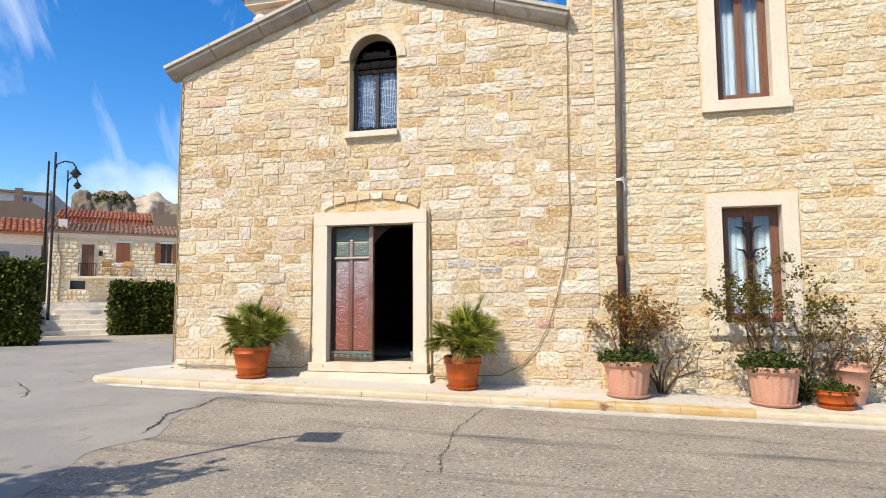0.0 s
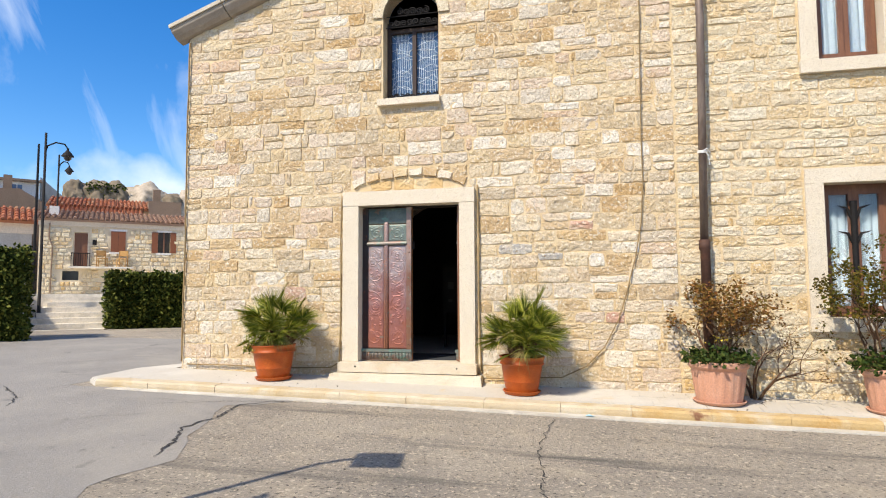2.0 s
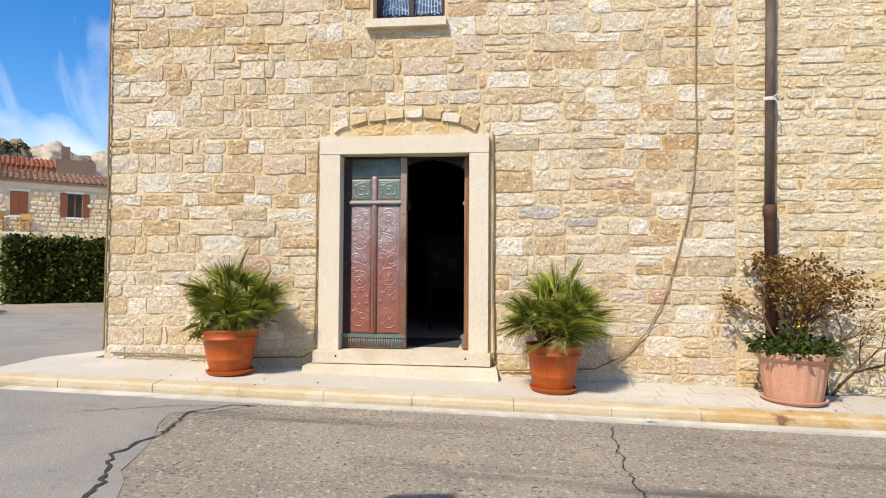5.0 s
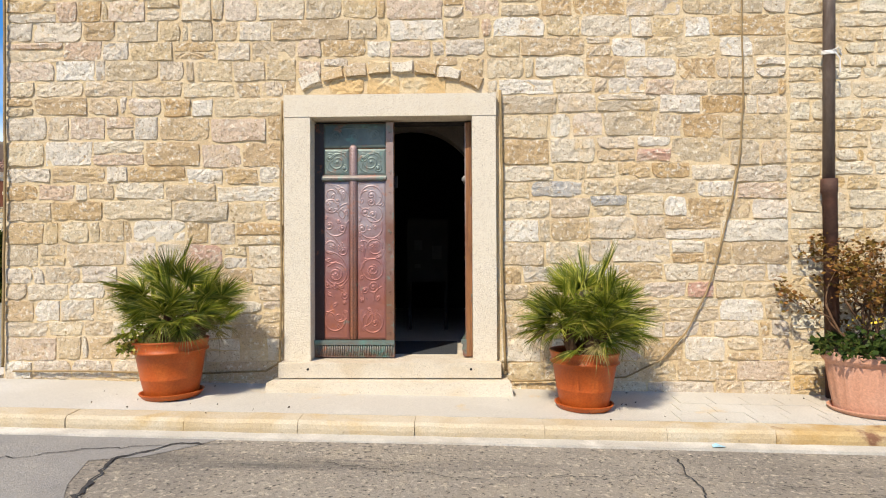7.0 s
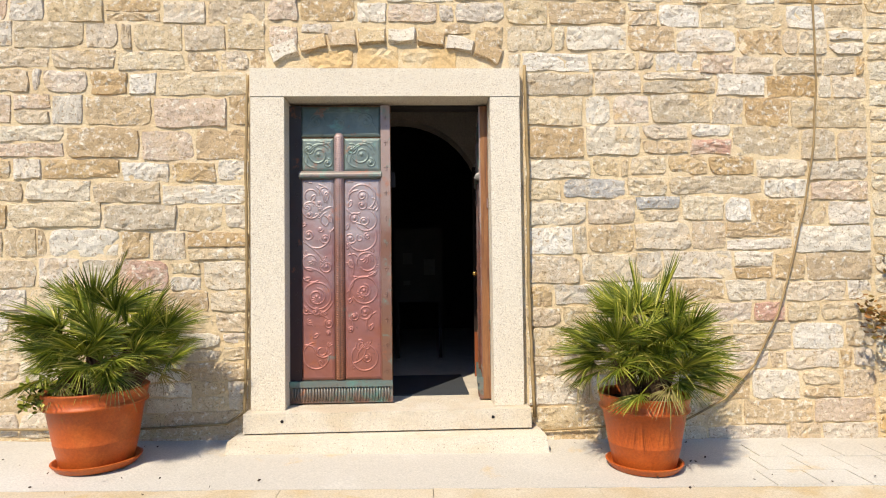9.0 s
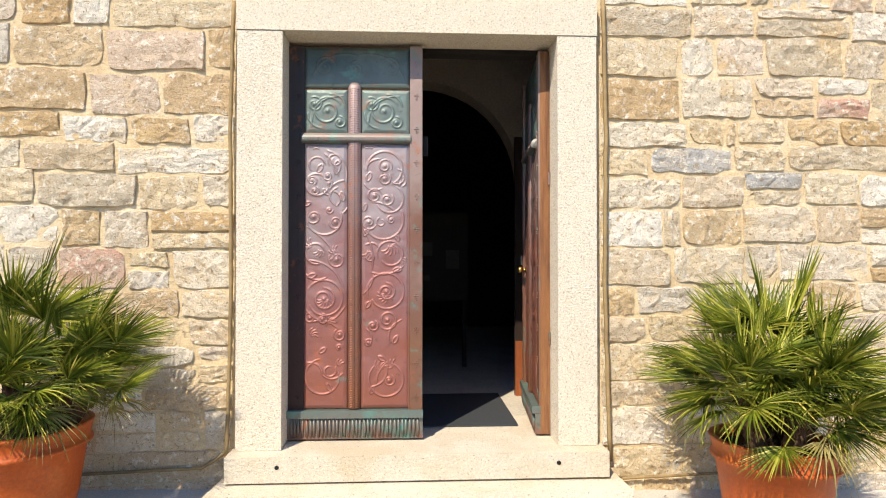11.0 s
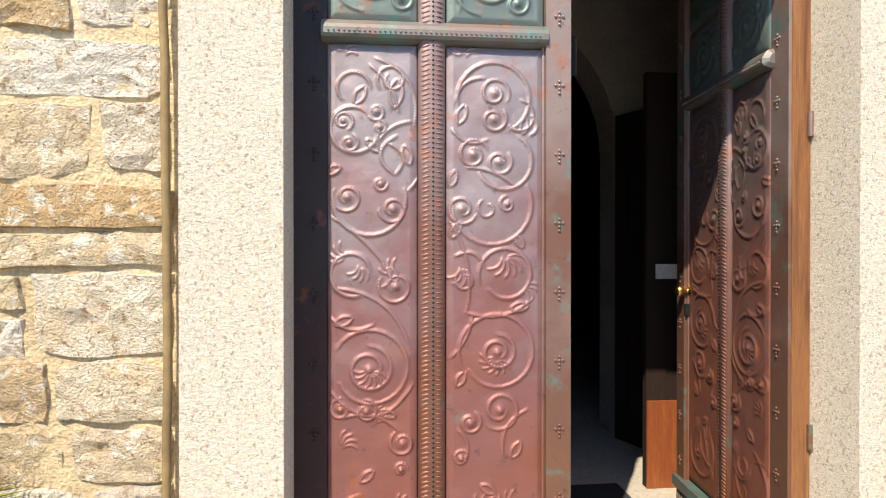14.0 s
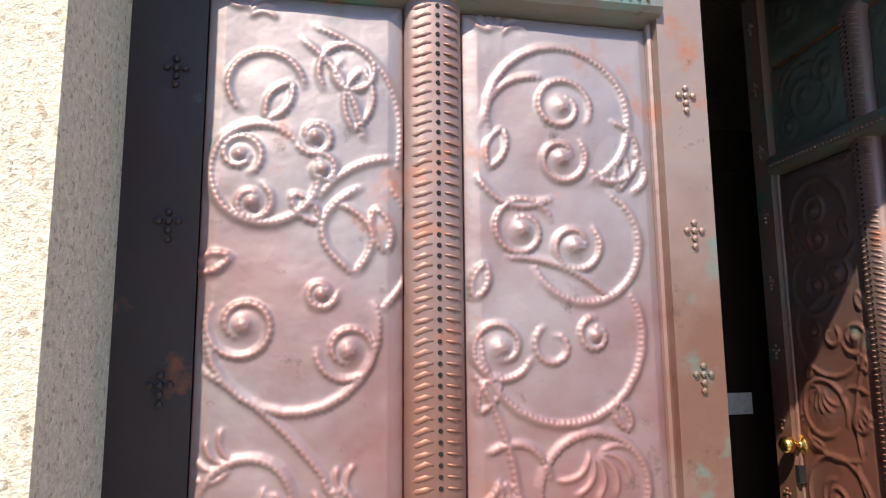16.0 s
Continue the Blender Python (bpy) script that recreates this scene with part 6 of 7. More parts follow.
def branching(rng, start, way, length, radius, depth, bm, tips, bend=0.35, split=3):
    pts, rad = [start], [radius]
    p, d = start.copy(), way.normalized()
    n = 4
    for i in range(n):
        d = (d + Vector((rng.gauss(0, bend), rng.gauss(0, bend * 0.7), rng.gauss(0.05, bend * 0.6)))).normalized()
        p = p + d * length / n
        pts.append(p.copy())
        rad.append(radius * (1 - 0.5 * (i + 1) / n))
        if depth < 1 and i > 0:
            tips.append(p.copy())
    add_tube(bm, pts, rad, 6 if depth > 1 else 4)
    if depth > 0:
        for k in range(split):
            i = rng.randint(2, n)
            q = (d + Vector((rng.gauss(0, 0.75), rng.gauss(0, 0.55), rng.gauss(0.15, 0.5)))).normalized()
            branching(rng, pts[i], q, length * rng.uniform(0.55, 0.8), rad[i] * 0.75, depth - 1, bm, tips, bend, split)
    else:
        tips.append(p.copy())


def shrub(x, y, z, seed, stems, height, material, leaf, per_tip, label, depth=3, lean=(0, 0), bend=0.35, y_max=None, rad=0.017, name="shrub", category="shrub"):
    rng = random.Random(seed)
    s = empty(name, label, category, at=pose(x, y, z))
    bm = bmesh.new()
    tips = []
    for k in range(stems):
        a = math.tau * k / stems + rng.uniform(-0.5, 0.5)
        branching(rng, Vector((0.05 * math.cos(a), 0.05 * math.sin(a), -0.05)), Vector((0.45 * math.cos(a) + lean[0], 0.35 * math.sin(a) + lean[1], 1.0)), height * rng.uniform(0.4, 0.55), rad, depth, bm, tips, bend)
    lim = (FACE - 0.06 if y_max is None else y_max) - y
    for v in bm.verts:
        v.co.y = min(v.co.y, lim + 0.02 * noise.noise(v.co * 9))
    tips = [Vector((t.x, min(t.y, lim - 0.01), t.z)) for t in tips]
    part("branchwork", bm, M_bark, s, smooth=True)
    if per_tip:
        pts = [t + Vector((rng.gauss(0, 0.028), rng.gauss(0, 0.028), rng.gauss(0, 0.028))) for t in tips for _ in range(per_tip)]
        vs, fs = leaf_cloud(pts, leaf, rng)
        link_part("leaves", mesh_of("leaves", vs, fs, material), s)
    return s


def low_plant(x, y, z, r, h, n, material, label, seed, leaf=0.05, flowers=0):
    rng = random.Random(seed)
    s = empty("pot_plant", label, "plant", at=pose(x, y, z))
    pts = []
    for _ in range(n):
        a, q = rng.uniform(0, math.tau), math.sqrt(rng.random())
        bump_ = 0.6 + 0.4 * noise.noise((math.cos(a) * q * 4, math.sin(a) * q * 4, seed))
        pts.append(Vector((r * q * math.cos(a), r * q * math.sin(a), h * rng.uniform(-0.25, 1.0) * math.sqrt(max(0.05, 1 - q * q * 0.8)) * bump_)))
    bm = bmesh.new()
    for k in range(26):
        q = rng.choice(pts)
        add_tube(bm, [(q.x * 0.25, q.y * 0.25, -0.03), (q.x * 0.7, q.y * 0.7, q.z * 0.6), tuple(q)], [0.005, 0.004, 0.002], 4)
    part("stalks", bm, M_stem, s)
    vs, fs = leaf_cloud(pts, leaf, rng, 0.7)
    link_part("leaves", mesh_of("leaves", vs, fs, material), s)
    if flowers:
        vs, fs = leaf_cloud([Vector((rng.gauss(0.06, r * 0.3), rng.gauss(-0.03, r * 0.3), h * rng.uniform(0.8, 1.25))) for _ in range(flowers * 4)], 0.032, rng, 0.7)
        link_part("blossom", mesh_of("blossom", vs, fs, M_yellow), s, "small yellow flowers")["kind"] = "stuff"
    return s


low_plant(-6.10, 9.52, za + 0.42, 0.17, 0.34, 260, M_frond, "bright green weed hanging over a pot rim", 38, 0.05)
PX, PY = 0.14, 9.53
pot_c, zc_ = fluted_pot(PX, PY, 0.335, 0.51, "pink fluted clay pot before the drain pipe")
low_plant(PX, PY, zc_ + 0.50, 0.40, 0.26, 900, M_dark_leaf, "dark green leafy plant with yellow flowers in a pink pot", 31, 0.055, 9)
shrub(PX + 0.02, PY + 0.1, zc_ + 0.48, 12, 6, 1.08, M_red_leaf, 0.044, 4, "half-bare shrub with bronze leaves in a pink pot", depth=3, lean=(0.12, 0.1), bend=0.34)
shrub(PX + 0.50, 9.90, stand(PX + 0.5, 9.90) + 0.04, 14, 6, 1.15, M_red_leaf, 0.030, 1, "bare climbing twigs against the wall", depth=2, lean=(0.35, 0.1), bend=0.3)
PX2, PY2 = 2.0, 9.45
pot_d, zd_ = fluted_pot(PX2, PY2, 0.335, 0.51, "pink fluted clay pot below the window")
low_plant(PX2 - 0.02, PY2, zd_ + 0.50, 0.40, 0.34, 800, M_dark_leaf, "dark green trailing plant in a pink pot", 33, 0.06)
shrub(PX2 - 0.12, PY2 + 0.12, zd_ + 0.5, 17, 4, 1.40, M_olive_leaf, 0.042, 7, "bushy olive-green shrub before the window", depth=3, lean=(-0.12, 0.05), bend=0.3, rad=0.016)
shrub(PX2 + 0.45, 9.82, stand(PX2 + 0.45, 9.82) + 0.04, 18, 6, 1.72, M_olive_leaf, 0.042, 5, "tall straggling shrub with bronze and olive leaves", depth=2, lean=(0.22, 0.0), bend=0.3, rad=0.017)
shrub(PX2 + 1.05, 9.78, stand(PX2 + 1.05, 9.78) + 0.04, 19, 6, 1.5, M_red_leaf, 0.036, 4, "half-bare shrub with reddish twigs", depth=2, lean=(0.1, 0.0), bend=0.34)
low_plant(PX2 + 0.45, 9.85, stand(PX2 + 0.45, 9.85) + 0.1, 0.22, 0.5, 260, M_dark_leaf, "green plant growing behind the pots", 35, 0.06)
for s_ in (0, 1):
    st_ = part("stake", boxm(-0.016, 0.016, -0.01, 0.01, 0, 1.05 - 0.25 * s_), mat("grey_stake", (0.45, 0.43, 0.40), 0.85, grain=30, bump=0.2, stretch=(5, 5, 1)), at=pose(PX2 + 0.22 + 0.72 * s_, 9.80, stand(PX2 + 0.22, 9.80) + 0.35 * (1 - s_) + 0.0, 0, -9 + 20 * s_, 0))
    tagged(st_, "weathered grey wooden plant stake leaning in the shrubs", "stake")
pot_e, ze_ = round_pot(2.72, 9.42, 0.25, 0.24, M_terra, "low terracotta bowl beside the pink pot", 0.0)
low_plant(2.72, 9.42, ze_ + 0.22, 0.26, 0.20, 380, M_dark_leaf, "green plant in a low terracotta bowl", 36, 0.05)
pot_f, zf_ = round_pot(3.02, 9.82, 0.25, 0.55, M_pink, "tall pinkish clay pot behind the bowl, partly hidden", 4.0, False)
# fallen leaves and crumbs, and a scrap of blue wrapper in the gutter
lr = random.Random(77)
vs, fs = leaf_cloud([Vector((px, py, pave_z(px, py) + 0.012)) for px, py in ((lr.choice((-5.84, -2.29, 0.3)) + lr.gauss(0, 0.45), lr.uniform(9.05, 10.0)) for _ in range(70))], 0.022, lr, 0.1)
tagged(link_part("fallen_leaves", mesh_of("fallen_leaves", vs, fs, M_soil)), "dark crumbs and dry leaf bits on the pavement", "litter", kind="stuff")
wx, wy = -1.45, 8.83
bm = bmesh.new()
rows = [[bm.verts.new((wx + 0.10 * u - 0.05 * 0 + 0.012 * v, wy + 0.055 * v + 0.01 * u, ground_z(wx, wy) + 0.028 + 0.010 * math.sin(u * 5) * (v + 0.3))) for u in (0, 0.33, 0.66, 1)] for v in (0, 0.5, 1)]
for a, b in zip(rows, rows[1:]):
    for k in range(3):
        bm.faces.new((a[k], a[k + 1], b[k + 1], b[k]))
tagged(part("wrapper", bm, mat("blue_foil", (0.35, 0.62, 0.72), 0.3, grain=20, bump=0.1)), "crumpled pale blue wrapper in the gutter", "litter")


# ---- the square behind the church: stairs, hedges, lamps, houses, rocks ----
def local(ox, oy, yaw, z=0.0):
    return pose(ox, oy, z, 0, 0, yaw)


def farther(k):
    """Sets a house back and enlarges it by the same factor, seen from the square."""
    c = Vector((-1.3, 1.4, 1.46))
    return Matrix.Translation(c) @ Matrix.Scale(k, 4) @ Matrix.Translation(-c)


M_step = mat("pale_steps", (0.76, 0.70, 0.59), 0.9, colors=((0.62, 0.57, 0.47),), grain=30, bump=0.2)
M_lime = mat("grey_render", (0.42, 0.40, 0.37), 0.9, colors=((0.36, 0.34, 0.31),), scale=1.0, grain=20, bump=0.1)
M_cream = mat("cream_render", (0.66, 0.58, 0.47), 0.9, colors=((0.60, 0.52, 0.42),), scale=0.8, grain=20, bump=0.1)
M_tile_old = mat("weathered_tile", (0.27, 0.14, 0.085), 0.9, colors=((0.34, 0.21, 0.14), (0.20, 0.11, 0.07), (0.30, 0.20, 0.14)), rand="island", grain=40, bump=0.3)
M_rock_pale = mat("pale_granite_boulder", (0.46, 0.39, 0.30), 0.95, colors=((0.38, 0.32, 0.24), (0.26, 0.22, 0.16)), scale=0.3, grain=2.5, bump=0.6, bump_scale=0.8)
# tan render darkened so that its colour carries the far house's shade
M_tan_shade = mat("shaded_tan_render", (0.24, 0.17, 0.12), 0.9, colors=((0.20, 0.145, 0.10),), scale=0.8, grain=20, bump=0.1)
M_white = mat("white_render", (0.74, 0.71, 0.66), 0.9, grain=20, bump=0.1)
M_rock = mat("granite_boulder", (0.20, 0.16, 0.11), 0.95, colors=((0.30, 0.24, 0.17), (0.09, 0.08, 0.055)), scale=0.25, grain=2.5, bump=0.6, bump_scale=0.8)
M_shutter = mat("red_brown_shutter", (0.20, 0.072, 0.034), 0.6, grain=14, bump=0.1, stretch=(1, 1, 8))
M_pane_dark = mat("dark_pane", (0.02, 0.022, 0.026), 0.15, grain=10, bump=0.0, spec=0.6)

# stairs up to the terrace
SY = 44.4
st = empty("stairs", "wide pale stone steps up to a terrace", "stairs", at=local(-16.83, 17.26, SY))
for i in range(7):
    x0 = -1.35 + 0.13 * i
    part("stair_step", boxm(x0, 1.15, i * 0.36, 3.2, 0.05 if i == 0 else 0.40 + 0.165 * (i - 1), 0.40 + 0.165 * i), M_step, st, bevel=0.02)
part("side_wall", boxm(-1.9, -1.25, 0.05, 3.2, 0.1, 1.55), M_lime, st, "grey retaining wall", bevel=0.02)
terr = tagged(part("terrace", boxm(-14, 9, 2.6, 22, 0.0, 1.50), M_step, at=local(-16.83, 17.26, SY)), "paved terrace above the square", "terrace", kind="structure")


def hedge(x0, x1, y0, y1, z0, z1, m, seed, label, n):
    rng = random.Random(seed)
    h = empty("hedge", label, "hedge", at=m)
    bm = boxm(x0 + 0.12, x1 - 0.12, y0 + 0.12, y1 - 0.12, z0, z1 - 0.10)
    part("core", bm, M_hedge, h)
    pts = []
    for _ in range(n):
        x, y, z = rng.uniform(x0, x1), rng.uniform(y0, y1), rng.uniform(z0, z1)
        k = rng.random()
        if k < 0.55:
            y = y0
        elif k < 0.8:
            z = z1
        elif k < 0.9:
            x = x1
        else:
            x = x0
        o = 0.20 * noise.noise((x * 2.2, y * 2.2 + z * 2.0, seed))
        pts.append(Vector((x + rng.gauss(0, 0.05), y + rng.gauss(0, 0.05) + o, z + rng.gauss(0, 0.045) + o)))
    vs, fs = leaf_cloud(pts, 0.12, rng, 0.8)
    link_part("leaves", mesh_of("leaves", vs, fs, M_hedge), h)


hedge(0.98, 4.2, -0.2, 1.0, 0.25, 2.08, local(-16.83, 17.26, SY), 41, "clipped dark green hedge beside the steps", 9000)
hedge(-4.2, -1.15, -1.1, 0.4, 0.15, 2.72, farther(0.88) @ local(-16.83, 17.26, SY), 42, "tall dark hedge in shade at the side of the steps", 9000)


def street_lamp(m, h, reach, label):
    lamp = empty("street_lamp", label, "street lamp", group="lamps on the terrace", at=m)
    bm = bmesh.new()
    add_tube(bm, [(0, 0, 0), (0, 0, 0.5), (0, 0, 0.52), (0, 0, h)], [0.085, 0.085, 0.05, 0.036], 12)
    part("post", bm, M_dark, lamp, smooth=True)
    arm_z = h - 0.62
    pts = [(0, 0, arm_z), (0.06, 0, arm_z + 0.2), (reach * 0.45, 0, arm_z + 0.33), (reach * 0.85, 0, arm_z + 0.30), (reach, 0, arm_z + 0.16)]
    part("arm", add_tube(bmesh.new(), pts, 0.025, 8), M_dark, lamp, smooth=True)
    head = part("lantern", lathe([(0.0, 0.16), (0.03, 0.15), (0.04, 0.08), (0.07, 0.05), (0.17, -0.08), (0.19, -0.12), (0.16, -0.12), (0.0, -0.10)], 20), M_dark, lamp, "black bell-shaped lantern", at=pose(reach, 0, arm_z + 0.02))
    part("glass", lathe([(0.13, -0.12), (0.11, -0.20), (0.05, -0.27), (0.0, -0.28)], 16), M_pane_dark, lamp, "smoky lamp glass", at=pose(reach, 0, arm_z + 0.02))


street_lamp(pose(-18.45, 17.62, 1.5 - 1.10, 0, 0, 45), 6.35, 0.62, "black iron street lamp with a bell lantern")
street_lamp(pose(-24.3, 23.9, 1.5, 0, 0, 45), 6.25, 0.40, "black iron street lamp with a bell lantern, farther off")
bm = bmesh.new()
add_tube(bm, [(0, 0, 0), (0, 0, 6.2)], [0.06, 0.04], 10)
tagged(part("pole", bm, M_dark, at=pose(-23.3, 21.9, 1.5)), "thin dark utility pole on the terrace", "pole")


def tiled_roof(name, x0, x1, y0, y1, z0, z1, parent, label, pitch=0.20, material=None):
    """Rows of half-round tiles from eave to ridge, on a thin deck."""
    bm = bmesh.new()
    f = [bm.verts.new(v) for v in ((x0, y0, z0), (x1, y0, z0), (x1, y1, z1), (x0, y1, z1))]
    g = [bm.verts.new(v.co - Vector((0, 0, 0.10))) for v in f]
    bm.faces.new(f)
    bm.faces.new(g[::-1])
    for i in range(4):
        bm.faces.new((f[i], g[i], g[(i + 1) % 4], f[(i + 1) % 4]))
    n = int((x1 - x0) / pitch)
    rows = 5
    d = Vector((0, y1 - y0, z1 - z0))
    nrm = Vector((0, -(z1 - z0), y1 - y0)).normalized()
    rng = random.Random(n)
    for i in range(n):
        cx = x0 + (x1 - x0) * (i + 0.5) / n
        for r in range(rows):
            a, b = r / rows - 0.015, (r + 1) / rows + 0.03
            ring_ = []
            for u, k, lift in ((a, 1.0, 0.03), (b, 0.8, 0.0)):
                base = Vector((cx, y0, z0)) + d * u
                ring_.append([bm.verts.new(base + Vector((math.cos(t) * pitch * 0.42 * k, 0, 0)) + nrm * (math.sin(t) * pitch * 0.42 * k + lift)) for t in (math.pi * j / 5 for j in range(6))])
            for j in range(5):
                bm.faces.new((ring_[0][j], ring_[0][j + 1], ring_[1][j + 1], ring_[1][j]))
            bm.faces.new(ring_[0][::-1])
    return part(name, bm, material or M_tile, parent, label)


def wall_stones(x0, x1, z0, z1, holes, parent, seed):
    rng = random.Random(seed)
    vs, fs = [], []
    z = z0
    while z < z1 - 0.08:
        h = rng.uniform(0.13, 0.22)
        x = x0
        while x < x1 - 0.05:
            w = min(rng.uniform(0.16, 0.38), x1 - x)
            a, b, c, e = x + 0.015, x + w - 0.015, z + 0.012, min(z + h, z1) - 0.012
            x += w
            if any(a < hx1 + 0.03 and b > hx0 - 0.03 and c < hz1 + 0.03 and e > hz0 - 0.03 for hx0, hx1, hz0, hz1 in holes):
                continue
            q = len(vs)
            j = lambda: rng.uniform(-0.015, 0.015)
            p = -0.025 - rng.uniform(0, 0.03)
            vs += [(a, 0.0, c), (b, 0.0, c), (b, 0.0, e), (a, 0.0, e), (a + 0.03 + j(), p, c + 0.03 + j()), (b - 0.03 + j(), p, c + 0.03 + j()), (b - 0.03 + j(), p, e - 0.03 + j()), (a + 0.03 + j(), p, e - 0.03 + j())]
            fs += [(q + 4, q + 5, q + 6, q + 7), (q, q + 1, q + 5, q + 4), (q + 1, q + 2, q + 6, q + 5), (q + 2, q + 3, q + 7, q + 6), (q + 3, q, q + 4, q + 7)]
        z += h
    ob = link_part("rubble", mesh_of("rubble", vs, fs, M_pale_i), parent)
    ob["kind"] = "stuff"


def shutter_pair(x0, x1, z0, z1, parent, closed):
    wn = empty("window")
    wn.parent = parent
    part("pane", boxm(x0, x1, 0.06, 0.08, z0, z1), M_pane_dark, wn)
    part("frame", boxm(x0 - 0.06, x1 + 0.06, -0.02, 0.0, z1, z1 + 0.09), M_white, wn)
    part("sill", boxm(x0 - 0.06, x1 + 0.06, -0.06, 0.0, z0 - 0.08, z0), M_white, wn)
    m_ = (x0 + x1) / 2
    for a, b in (((x0, m_ - 0.005), (m_ + 0.005, x1)) if closed else ((x0 - (x1 - x0) * 0.52, x0 - 0.01), (x1 + 0.01, x1 + (x1 - x0) * 0.52))):
        sh = part("shutter", boxm(a, b, -0.045, -0.012, z0, z1), M_shutter, wn, bevel=0.004)
    if not closed:
        part("mullion", boxm(m_ - 0.03, m_ + 0.03, 0.03, 0.058, z0, z1), M_wood, wn)


# stone cottage across the square
cot = empty("cottage", "low rubble-stone cottage with a tiled roof across the square", "house", at=local(-21.73, 24.19, 41.96, 0.0))
HO = [(-1.37, -0.81, 2.67, 4.16), (0.04, 0.61, 3.33, 4.25), (1.75, 2.42, 3.34, 4.31), (-1.74, -1.14, 2.09, 2.48), (-0.17, 0.42, 2.14, 2.50)]
bm = wall_mesh(-2.62, 4.2, 1.4, lambda x: 4.60, 0.0, 0.4, HO)
part("wall", bm, mat("cottage_mortar", (0.62, 0.53, 0.38), 0.95, colors=((0.56, 0.46, 0.32),), grain=30, bump=0.3), cot)
wall_stones(-2.6, 4.2, 1.5, 4.40, HO, cot, 51)
part("fascia", boxm(-2.66, 4.2, -0.045, 0.02, 4.42, 4.60), M_cream, cot, "plain plaster band below the eaves")
tiled_roof("roof", -2.85, 4.4, -0.13, 2.6, 4.70, 5.35, cot, "weathered brown terracotta tiles", material=M_tile_old)
part("door", boxm(-1.34, -0.84, 0.10, 0.15, 2.67, 4.13), M_wood, cot, "dark wooden door")
bm = bmesh.new()
for i in range(9):
    add_tube(bm, [(-1.42 + i * 0.085, -0.28, 2.67), (-1.42 + i * 0.085, -0.28, 3.22)], 0.012, 5)
add_tube(bm, [(-1.45, -0.28, 3.24), (-0.72, -0.28, 3.24)], 0.02, 6)
part("balcony_rail", bm, M_dark, cot, "iron rail before the door")
part("balcony_slab", boxm(-1.5, 0.95, -0.50, -0.03, 2.60, 2.67), M_step, cot)
shutter_pair(0.04, 0.61, 3.33, 4.25, cot, True)
shutter_pair(1.92, 2.42, 3.34, 4.28, cot, False)
for x0, x1, z0, z1 in HO[3:]:
    part("cellar_opening", boxm(x0, x1, 0.10, 0.14, z0, z1), M_pane_dark, cot)
part("meter_box", boxm(-0.66, -0.50, -0.05, -0.03, 3.62, 3.84), M_dark, cot)
part("gutter_pipe", add_tube(bmesh.new(), [(-2.25, -0.06, 4.5), (-2.25, -0.07, 3.9), (-2.12, -0.07, 3.5), (-2.15, -0.07, 1.55)], 0.03, 6), M_tan_shade, cot)
part("chimney", boxm(-2.35, -2.0, 0.9, 1.3, 4.7, 5.35), M_white, cot, bevel=0.02)
M_chair = mat("honey_wood", (0.50, 0.29, 0.10), 0.6, colors=((0.42, 0.23, 0.08),), grain=20, bump=0.1)
for k in range(2):
    ch = empty("garden_chair", "honey-coloured wooden chair on the cottage terrace", "chair", group="chairs on the terrace", at=local(-21.73, 24.19, 41.96, 0.0) @ pose(-0.28 + 0.78 * k, -0.27, 2.67, 0, 0, 12 - 30 * k))
    part("seat", boxm(-0.19, 0.19, -0.18, 0.18, 0.35, 0.38), M_chair, ch, bevel=0.008)
    part("backrest", boxm(-0.18, 0.18, 0.15, 0.175, 0.50, 0.72), M_chair, ch, bevel=0.006)
    for lx in (-0.17, 0.17):
        part("leg", boxm(lx - 0.018, lx + 0.018, 0.15, 0.18, 0.0, 0.70), M_chair, ch)
        part("leg", boxm(lx - 0.018, lx + 0.018, -0.18, -0.15, 0.0, 0.349), M_chair, ch)

back = empty("house", "long house with a bright orange tiled roof behind the cottage", "house", at=local(-27.08, 30.13, 41.96, 0.0))
part("wall", boxm(-3.0, 4.6, 0.3, 5.0, 1.2, 6.35), M_cream, back)
part("gable", boxm(1.9, 3.6, -0.5, 3.0, 5.4, 6.75), M_tan_shade, back, "brown side gable")
tiled_roof("roof", -3.0, 2.7, -0.4, 2.8, 6.25, 7.1, back, "bright orange terracotta tiles")
tiled_roof("lower_roof", -2.9, 1.6, -1.8, -0.2, 5.75, 6.22, back, "paler terracotta tiles")
part("chimney", boxm(2.2, 2.6, 1.0, 1.4, 6.7, 7.65), M_tan_shade, back, bevel=0.03)
part("antenna", add_tube(bmesh.new(), [(0.3, -0.2, 6.2), (0.3, -0.2, 7.5)], 0.015, 5), M_dark, back)

big = empty("house", "pale rendered two-storey house on the slope", "house", at=farther(1.30) @ local(-26.82, 24.76, 47.4, 0.0))
part("wall", boxm(-9.0, 0.45, 2.0, 8.0, 1.2, 7.1), M_white, big)
bm = bmesh.new()
f = [bm.verts.new(v) for v in ((0.46, 2.0, 1.2), (2.6, 5.2, 1.2), (2.6, 5.2, 5.9), (1.75, 3.9, 6.55), (0.46, 2.0, 7.4))]
bm.faces.new(f)
bmesh.ops.solidify(bm, geom=bm.faces[:], thickness=0.3)
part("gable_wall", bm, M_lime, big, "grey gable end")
part("eave", boxm(-9.2, 0.55, 1.8, 2.0, 7.08, 7.2), M_tan_shade, big)
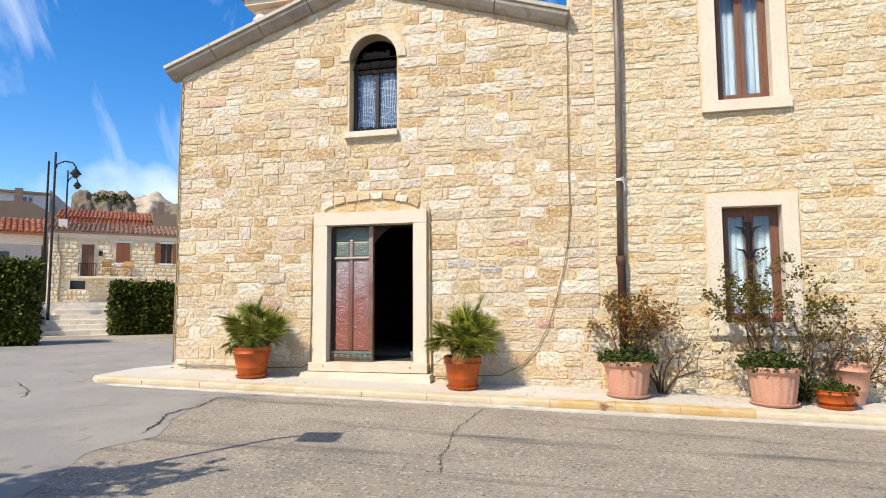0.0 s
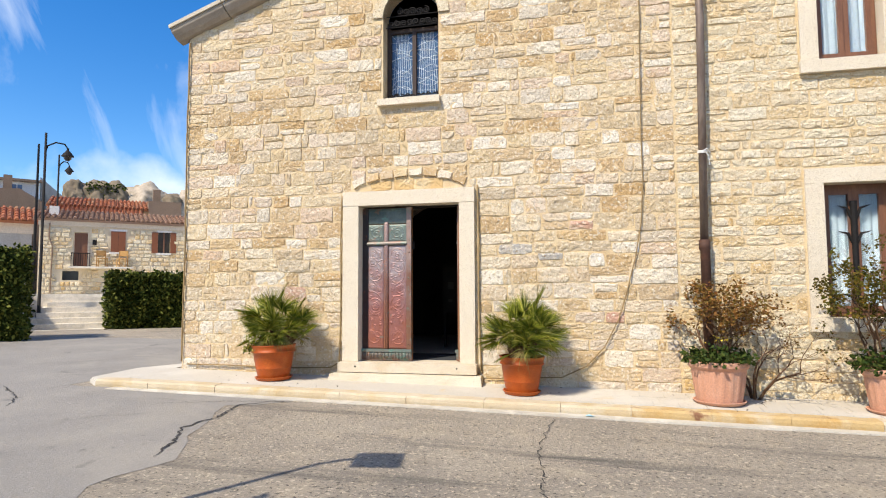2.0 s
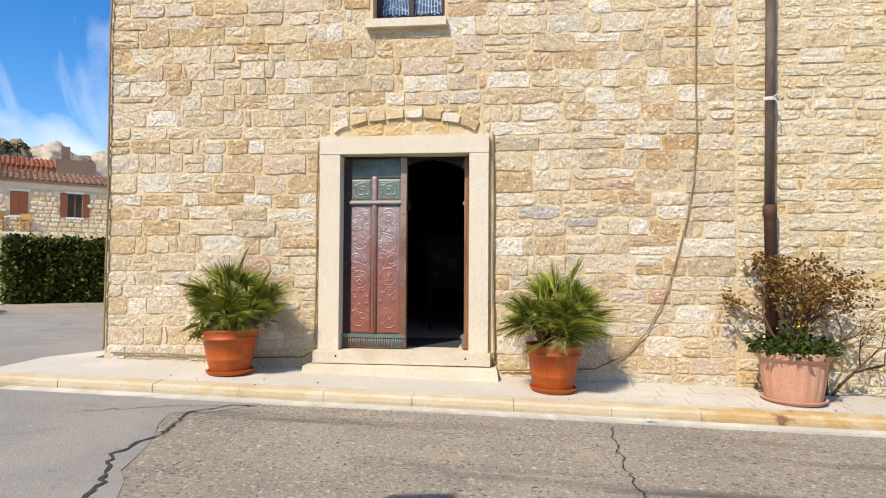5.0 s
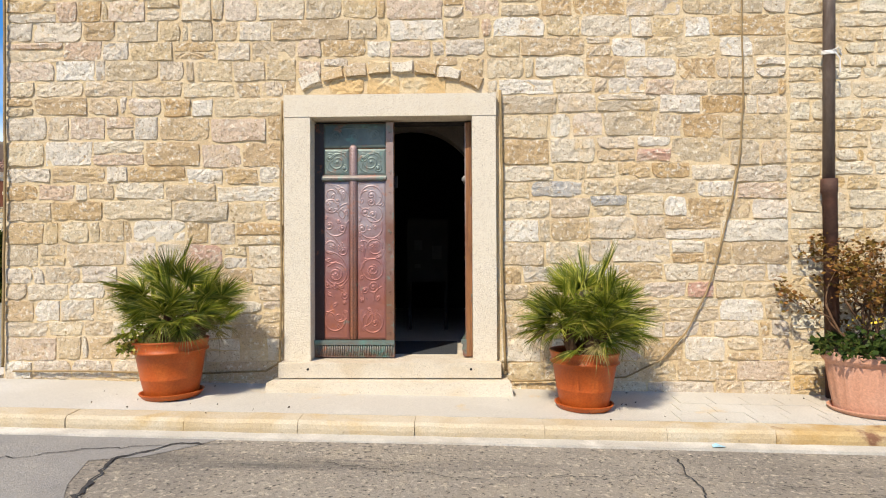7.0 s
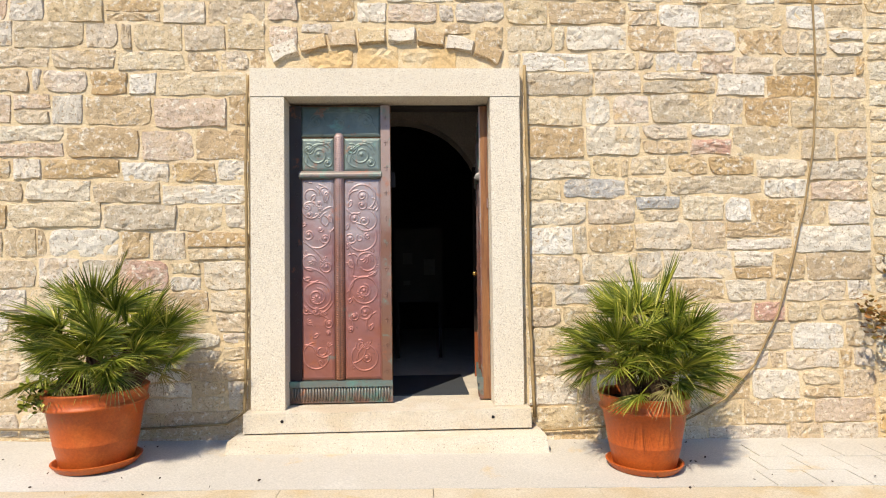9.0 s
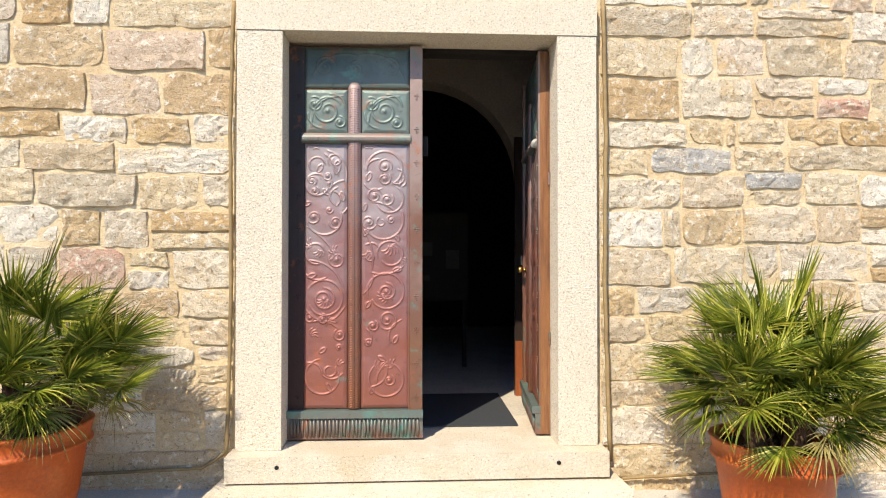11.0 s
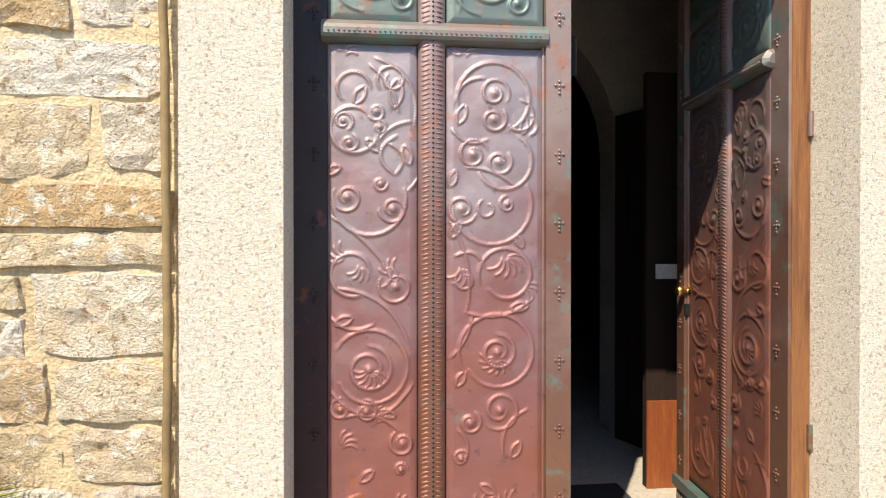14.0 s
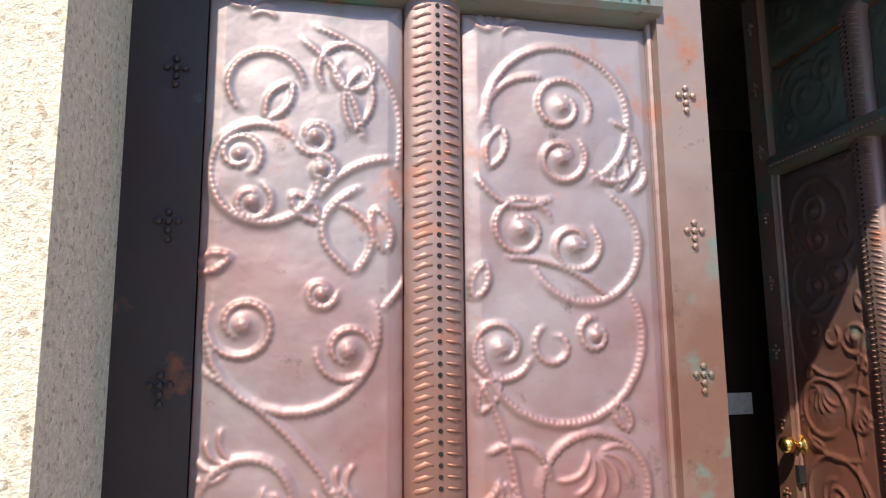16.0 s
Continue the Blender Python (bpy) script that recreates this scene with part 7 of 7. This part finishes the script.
for wx0 in (-2.4, -0.70):
    wn = empty("window")
    wn.parent = big
    part("pane", boxm(wx0, wx0 + 0.42, 1.975, 1.99, 6.60, 6.92), M_blue, wn)
    part("frame", boxm(wx0 - 0.05, wx0, 1.96, 1.998, 6.56, 6.96), M_white, wn)
    part("mullion", boxm(wx0 + 0.19, wx0 + 0.23, 1.955, 1.974, 6.60, 6.92), M_white, wn)
brown = empty("house", "tan rendered house with a low gable, its shade put into the colour", "house", at=farther(1.30) @ local(-26.82, 24.76, 47.4, 0.0))
bm = bmesh.new()
f = [bm.verts.new(v) for v in ((-5.0, 0, 1.2), (0.55, 0, 1.2), (0.55, 0, 5.9), (-0.35, 0, 6.45), (-5.0, 0, 6.15))]
g = [bm.verts.new(v.co + Vector((0, 1.6, 0))) for v in f]
bm.faces.new(f)
bm.faces.new(g[::-1])
for i in range(5):
    bm.faces.new((f[i], g[i], g[(i + 1) % 5], f[(i + 1) % 5]))
bmesh.ops.recalc_face_normals(bm, faces=bm.faces)
part("wall", bm, M_tan_shade, brown)
part("chimney", boxm(-1.0, -0.66, 0.3, 0.7, 6.3, 7.1), M_tan_shade, brown, bevel=0.02)
part("window", boxm(0.05, 0.25, -0.02, 0.0, 5.1, 5.45), M_pane_dark, brown)
low = empty("house", "low rendered house with a hipped tiled roof", "house", at=farther(1.40) @ local(-19.79, 17.63, 48.5, 0.0))
part("wall", boxm(-6.0, 0.72, 3.0, 8.0, 0.4, 4.15), M_lime, low)
# sunlight on the wall below the eaves, painted as a paler strip
part("wall_band", boxm(-6.0, 0.76, 2.95, 3.0, 3.75, 4.15), M_cream, low, "cream strip for the sunlit top of the wall")
tiled_roof("roof", -6.2, 0.95, 2.7, 5.6, 4.20, 5.0, low, "pale orange terracotta tiles")
part("window", boxm(-0.9, -0.3, 2.97, 2.995, 3.0, 3.45), M_pane_dark, low)


# granite boulders on the hill
def boulder(cx, cy, cz, rx, ry, rz, seed, material):
    bm = bmesh.new()
    bmesh.ops.create_icosphere(bm, subdivisions=4, radius=1.0)
    for v in bm.verts:
        d = v.co.normalized()
        k = 1 + 0.28 * noise.noise(d * 1.3 + Vector((seed, 0, 0))) + 0.16 * noise.noise(d * 3.2 + Vector((0, seed, 0))) + 0.06 * noise.noise(d * 9)
        v.co = Vector((d.x * rx, d.y * ry, d.z * rz)) * k
    ob = part("boulder", bm, material, smooth=True, at=pose(cx, cy, cz, 0, 0, 42))
    tagged(ob, "rounded granite boulder on the hill behind the houses", "boulder", group="boulders on the hill")


T = Vector((0.7436, 0.6687, 0))
for i, (u, z, rx, rz) in enumerate(((-6.0, 16.4, 1.7, 2.6), (-3.2, 16.2, 2.6, 3.1), (-0.8, 16.0, 2.4, 3.0), (3.4, 15.9, 3.6, 3.2), (7.2, 15.2, 3.0, 2.8), (11.5, 15.0, 4.0, 4.0), (-9.5, 13.0, 4.0, 3.0))):
    p = Vector((-72.7, 83.2, 0)) + T * u
    boulder(p.x, p.y, z, rx, 3.0, rz, i * 3.7, M_rock_pale if i in (3, 5) else M_rock)
bm = bmesh.new()
bmesh.ops.create_icosphere(bm, subdivisions=4, radius=1.0)
for v in bm.verts:
    d = v.co.normalized()
    v.co = Vector((d.x * 70, d.y * 30, d.z * 17)) * (1 + 0.10 * noise.noise(d * 4))
tagged(part("hill", bm, mat("dry_scrub", (0.13, 0.13, 0.06), 0.95, colors=((0.20, 0.17, 0.10), (0.08, 0.09, 0.04)), scale=0.3, grain=3, bump=0.6), at=pose(-85, 97, 0, 0, 0, 42)), "scrubby hill behind the village", "hill", kind="structure")
vs, fs = leaf_cloud([Vector((-71.2, 81.4, 0)) + T * random.Random(i).uniform(-4.5, 0.6) + Vector((0, 0, 17.6 + random.Random(i + 900).uniform(-1.0, 0.9))) for i in range(260)], 0.45, random.Random(5), 0.5)
tagged(link_part("scrub", mesh_of("scrub", vs, fs, M_hedge)), "dark scrub between the boulders", "bush", kind="stuff")

# ---- what stands out of view and throws its shadow on the road ----
sp = empty("street_lamp", "tall street lamp with a flat square head beside the road", "street lamp", at=pose(-5.24, 3.59, ground_z(-5.24, 3.59)))
part("post", add_tube(bmesh.new(), [(0, 0, 0), (0, 0, 3.8), (0.06, 0, 4.02), (0.16, 0, 4.11)], 0.03, 10), M_dark, sp, smooth=True)
part("lamp_head", boxm(-0.2, 0.2, -0.21, 0.21, -0.03, 0.03), M_dark, sp, bevel=0.01, at=pose(0.31, 0, 4.12, 0, 0, 11))
tr = empty("tree", "leafy roadside tree with an open crown", "tree", at=pose(-7.0, -0.9, ground_z(-7.0, -0.9)))
trg = random.Random(61)
bm = bmesh.new()
tips = []
add_tube(bm, [(0, 0, -0.1), (0.05, 0.03, 1.2), (0.02, 0.1, 2.6)], [0.13, 0.10, 0.08], 10)
for k in range(6):
    a = math.tau * k / 6
    branching(trg, Vector((0.02, 0.1, 2.5)), Vector((math.cos(a), math.sin(a), 0.9)), 1.5, 0.05, 3, bm, tips, 0.3)
part("trunk", bm, M_bark, tr, smooth=True)
vs, fs = leaf_cloud([t + Vector((trg.gauss(0, 0.12), trg.gauss(0, 0.12), trg.gauss(0, 0.12))) for t in tips for _ in range(16)], 0.16, trg, 0.6)
link_part("crown", mesh_of("crown", vs, fs, M_dark_leaf), tr)
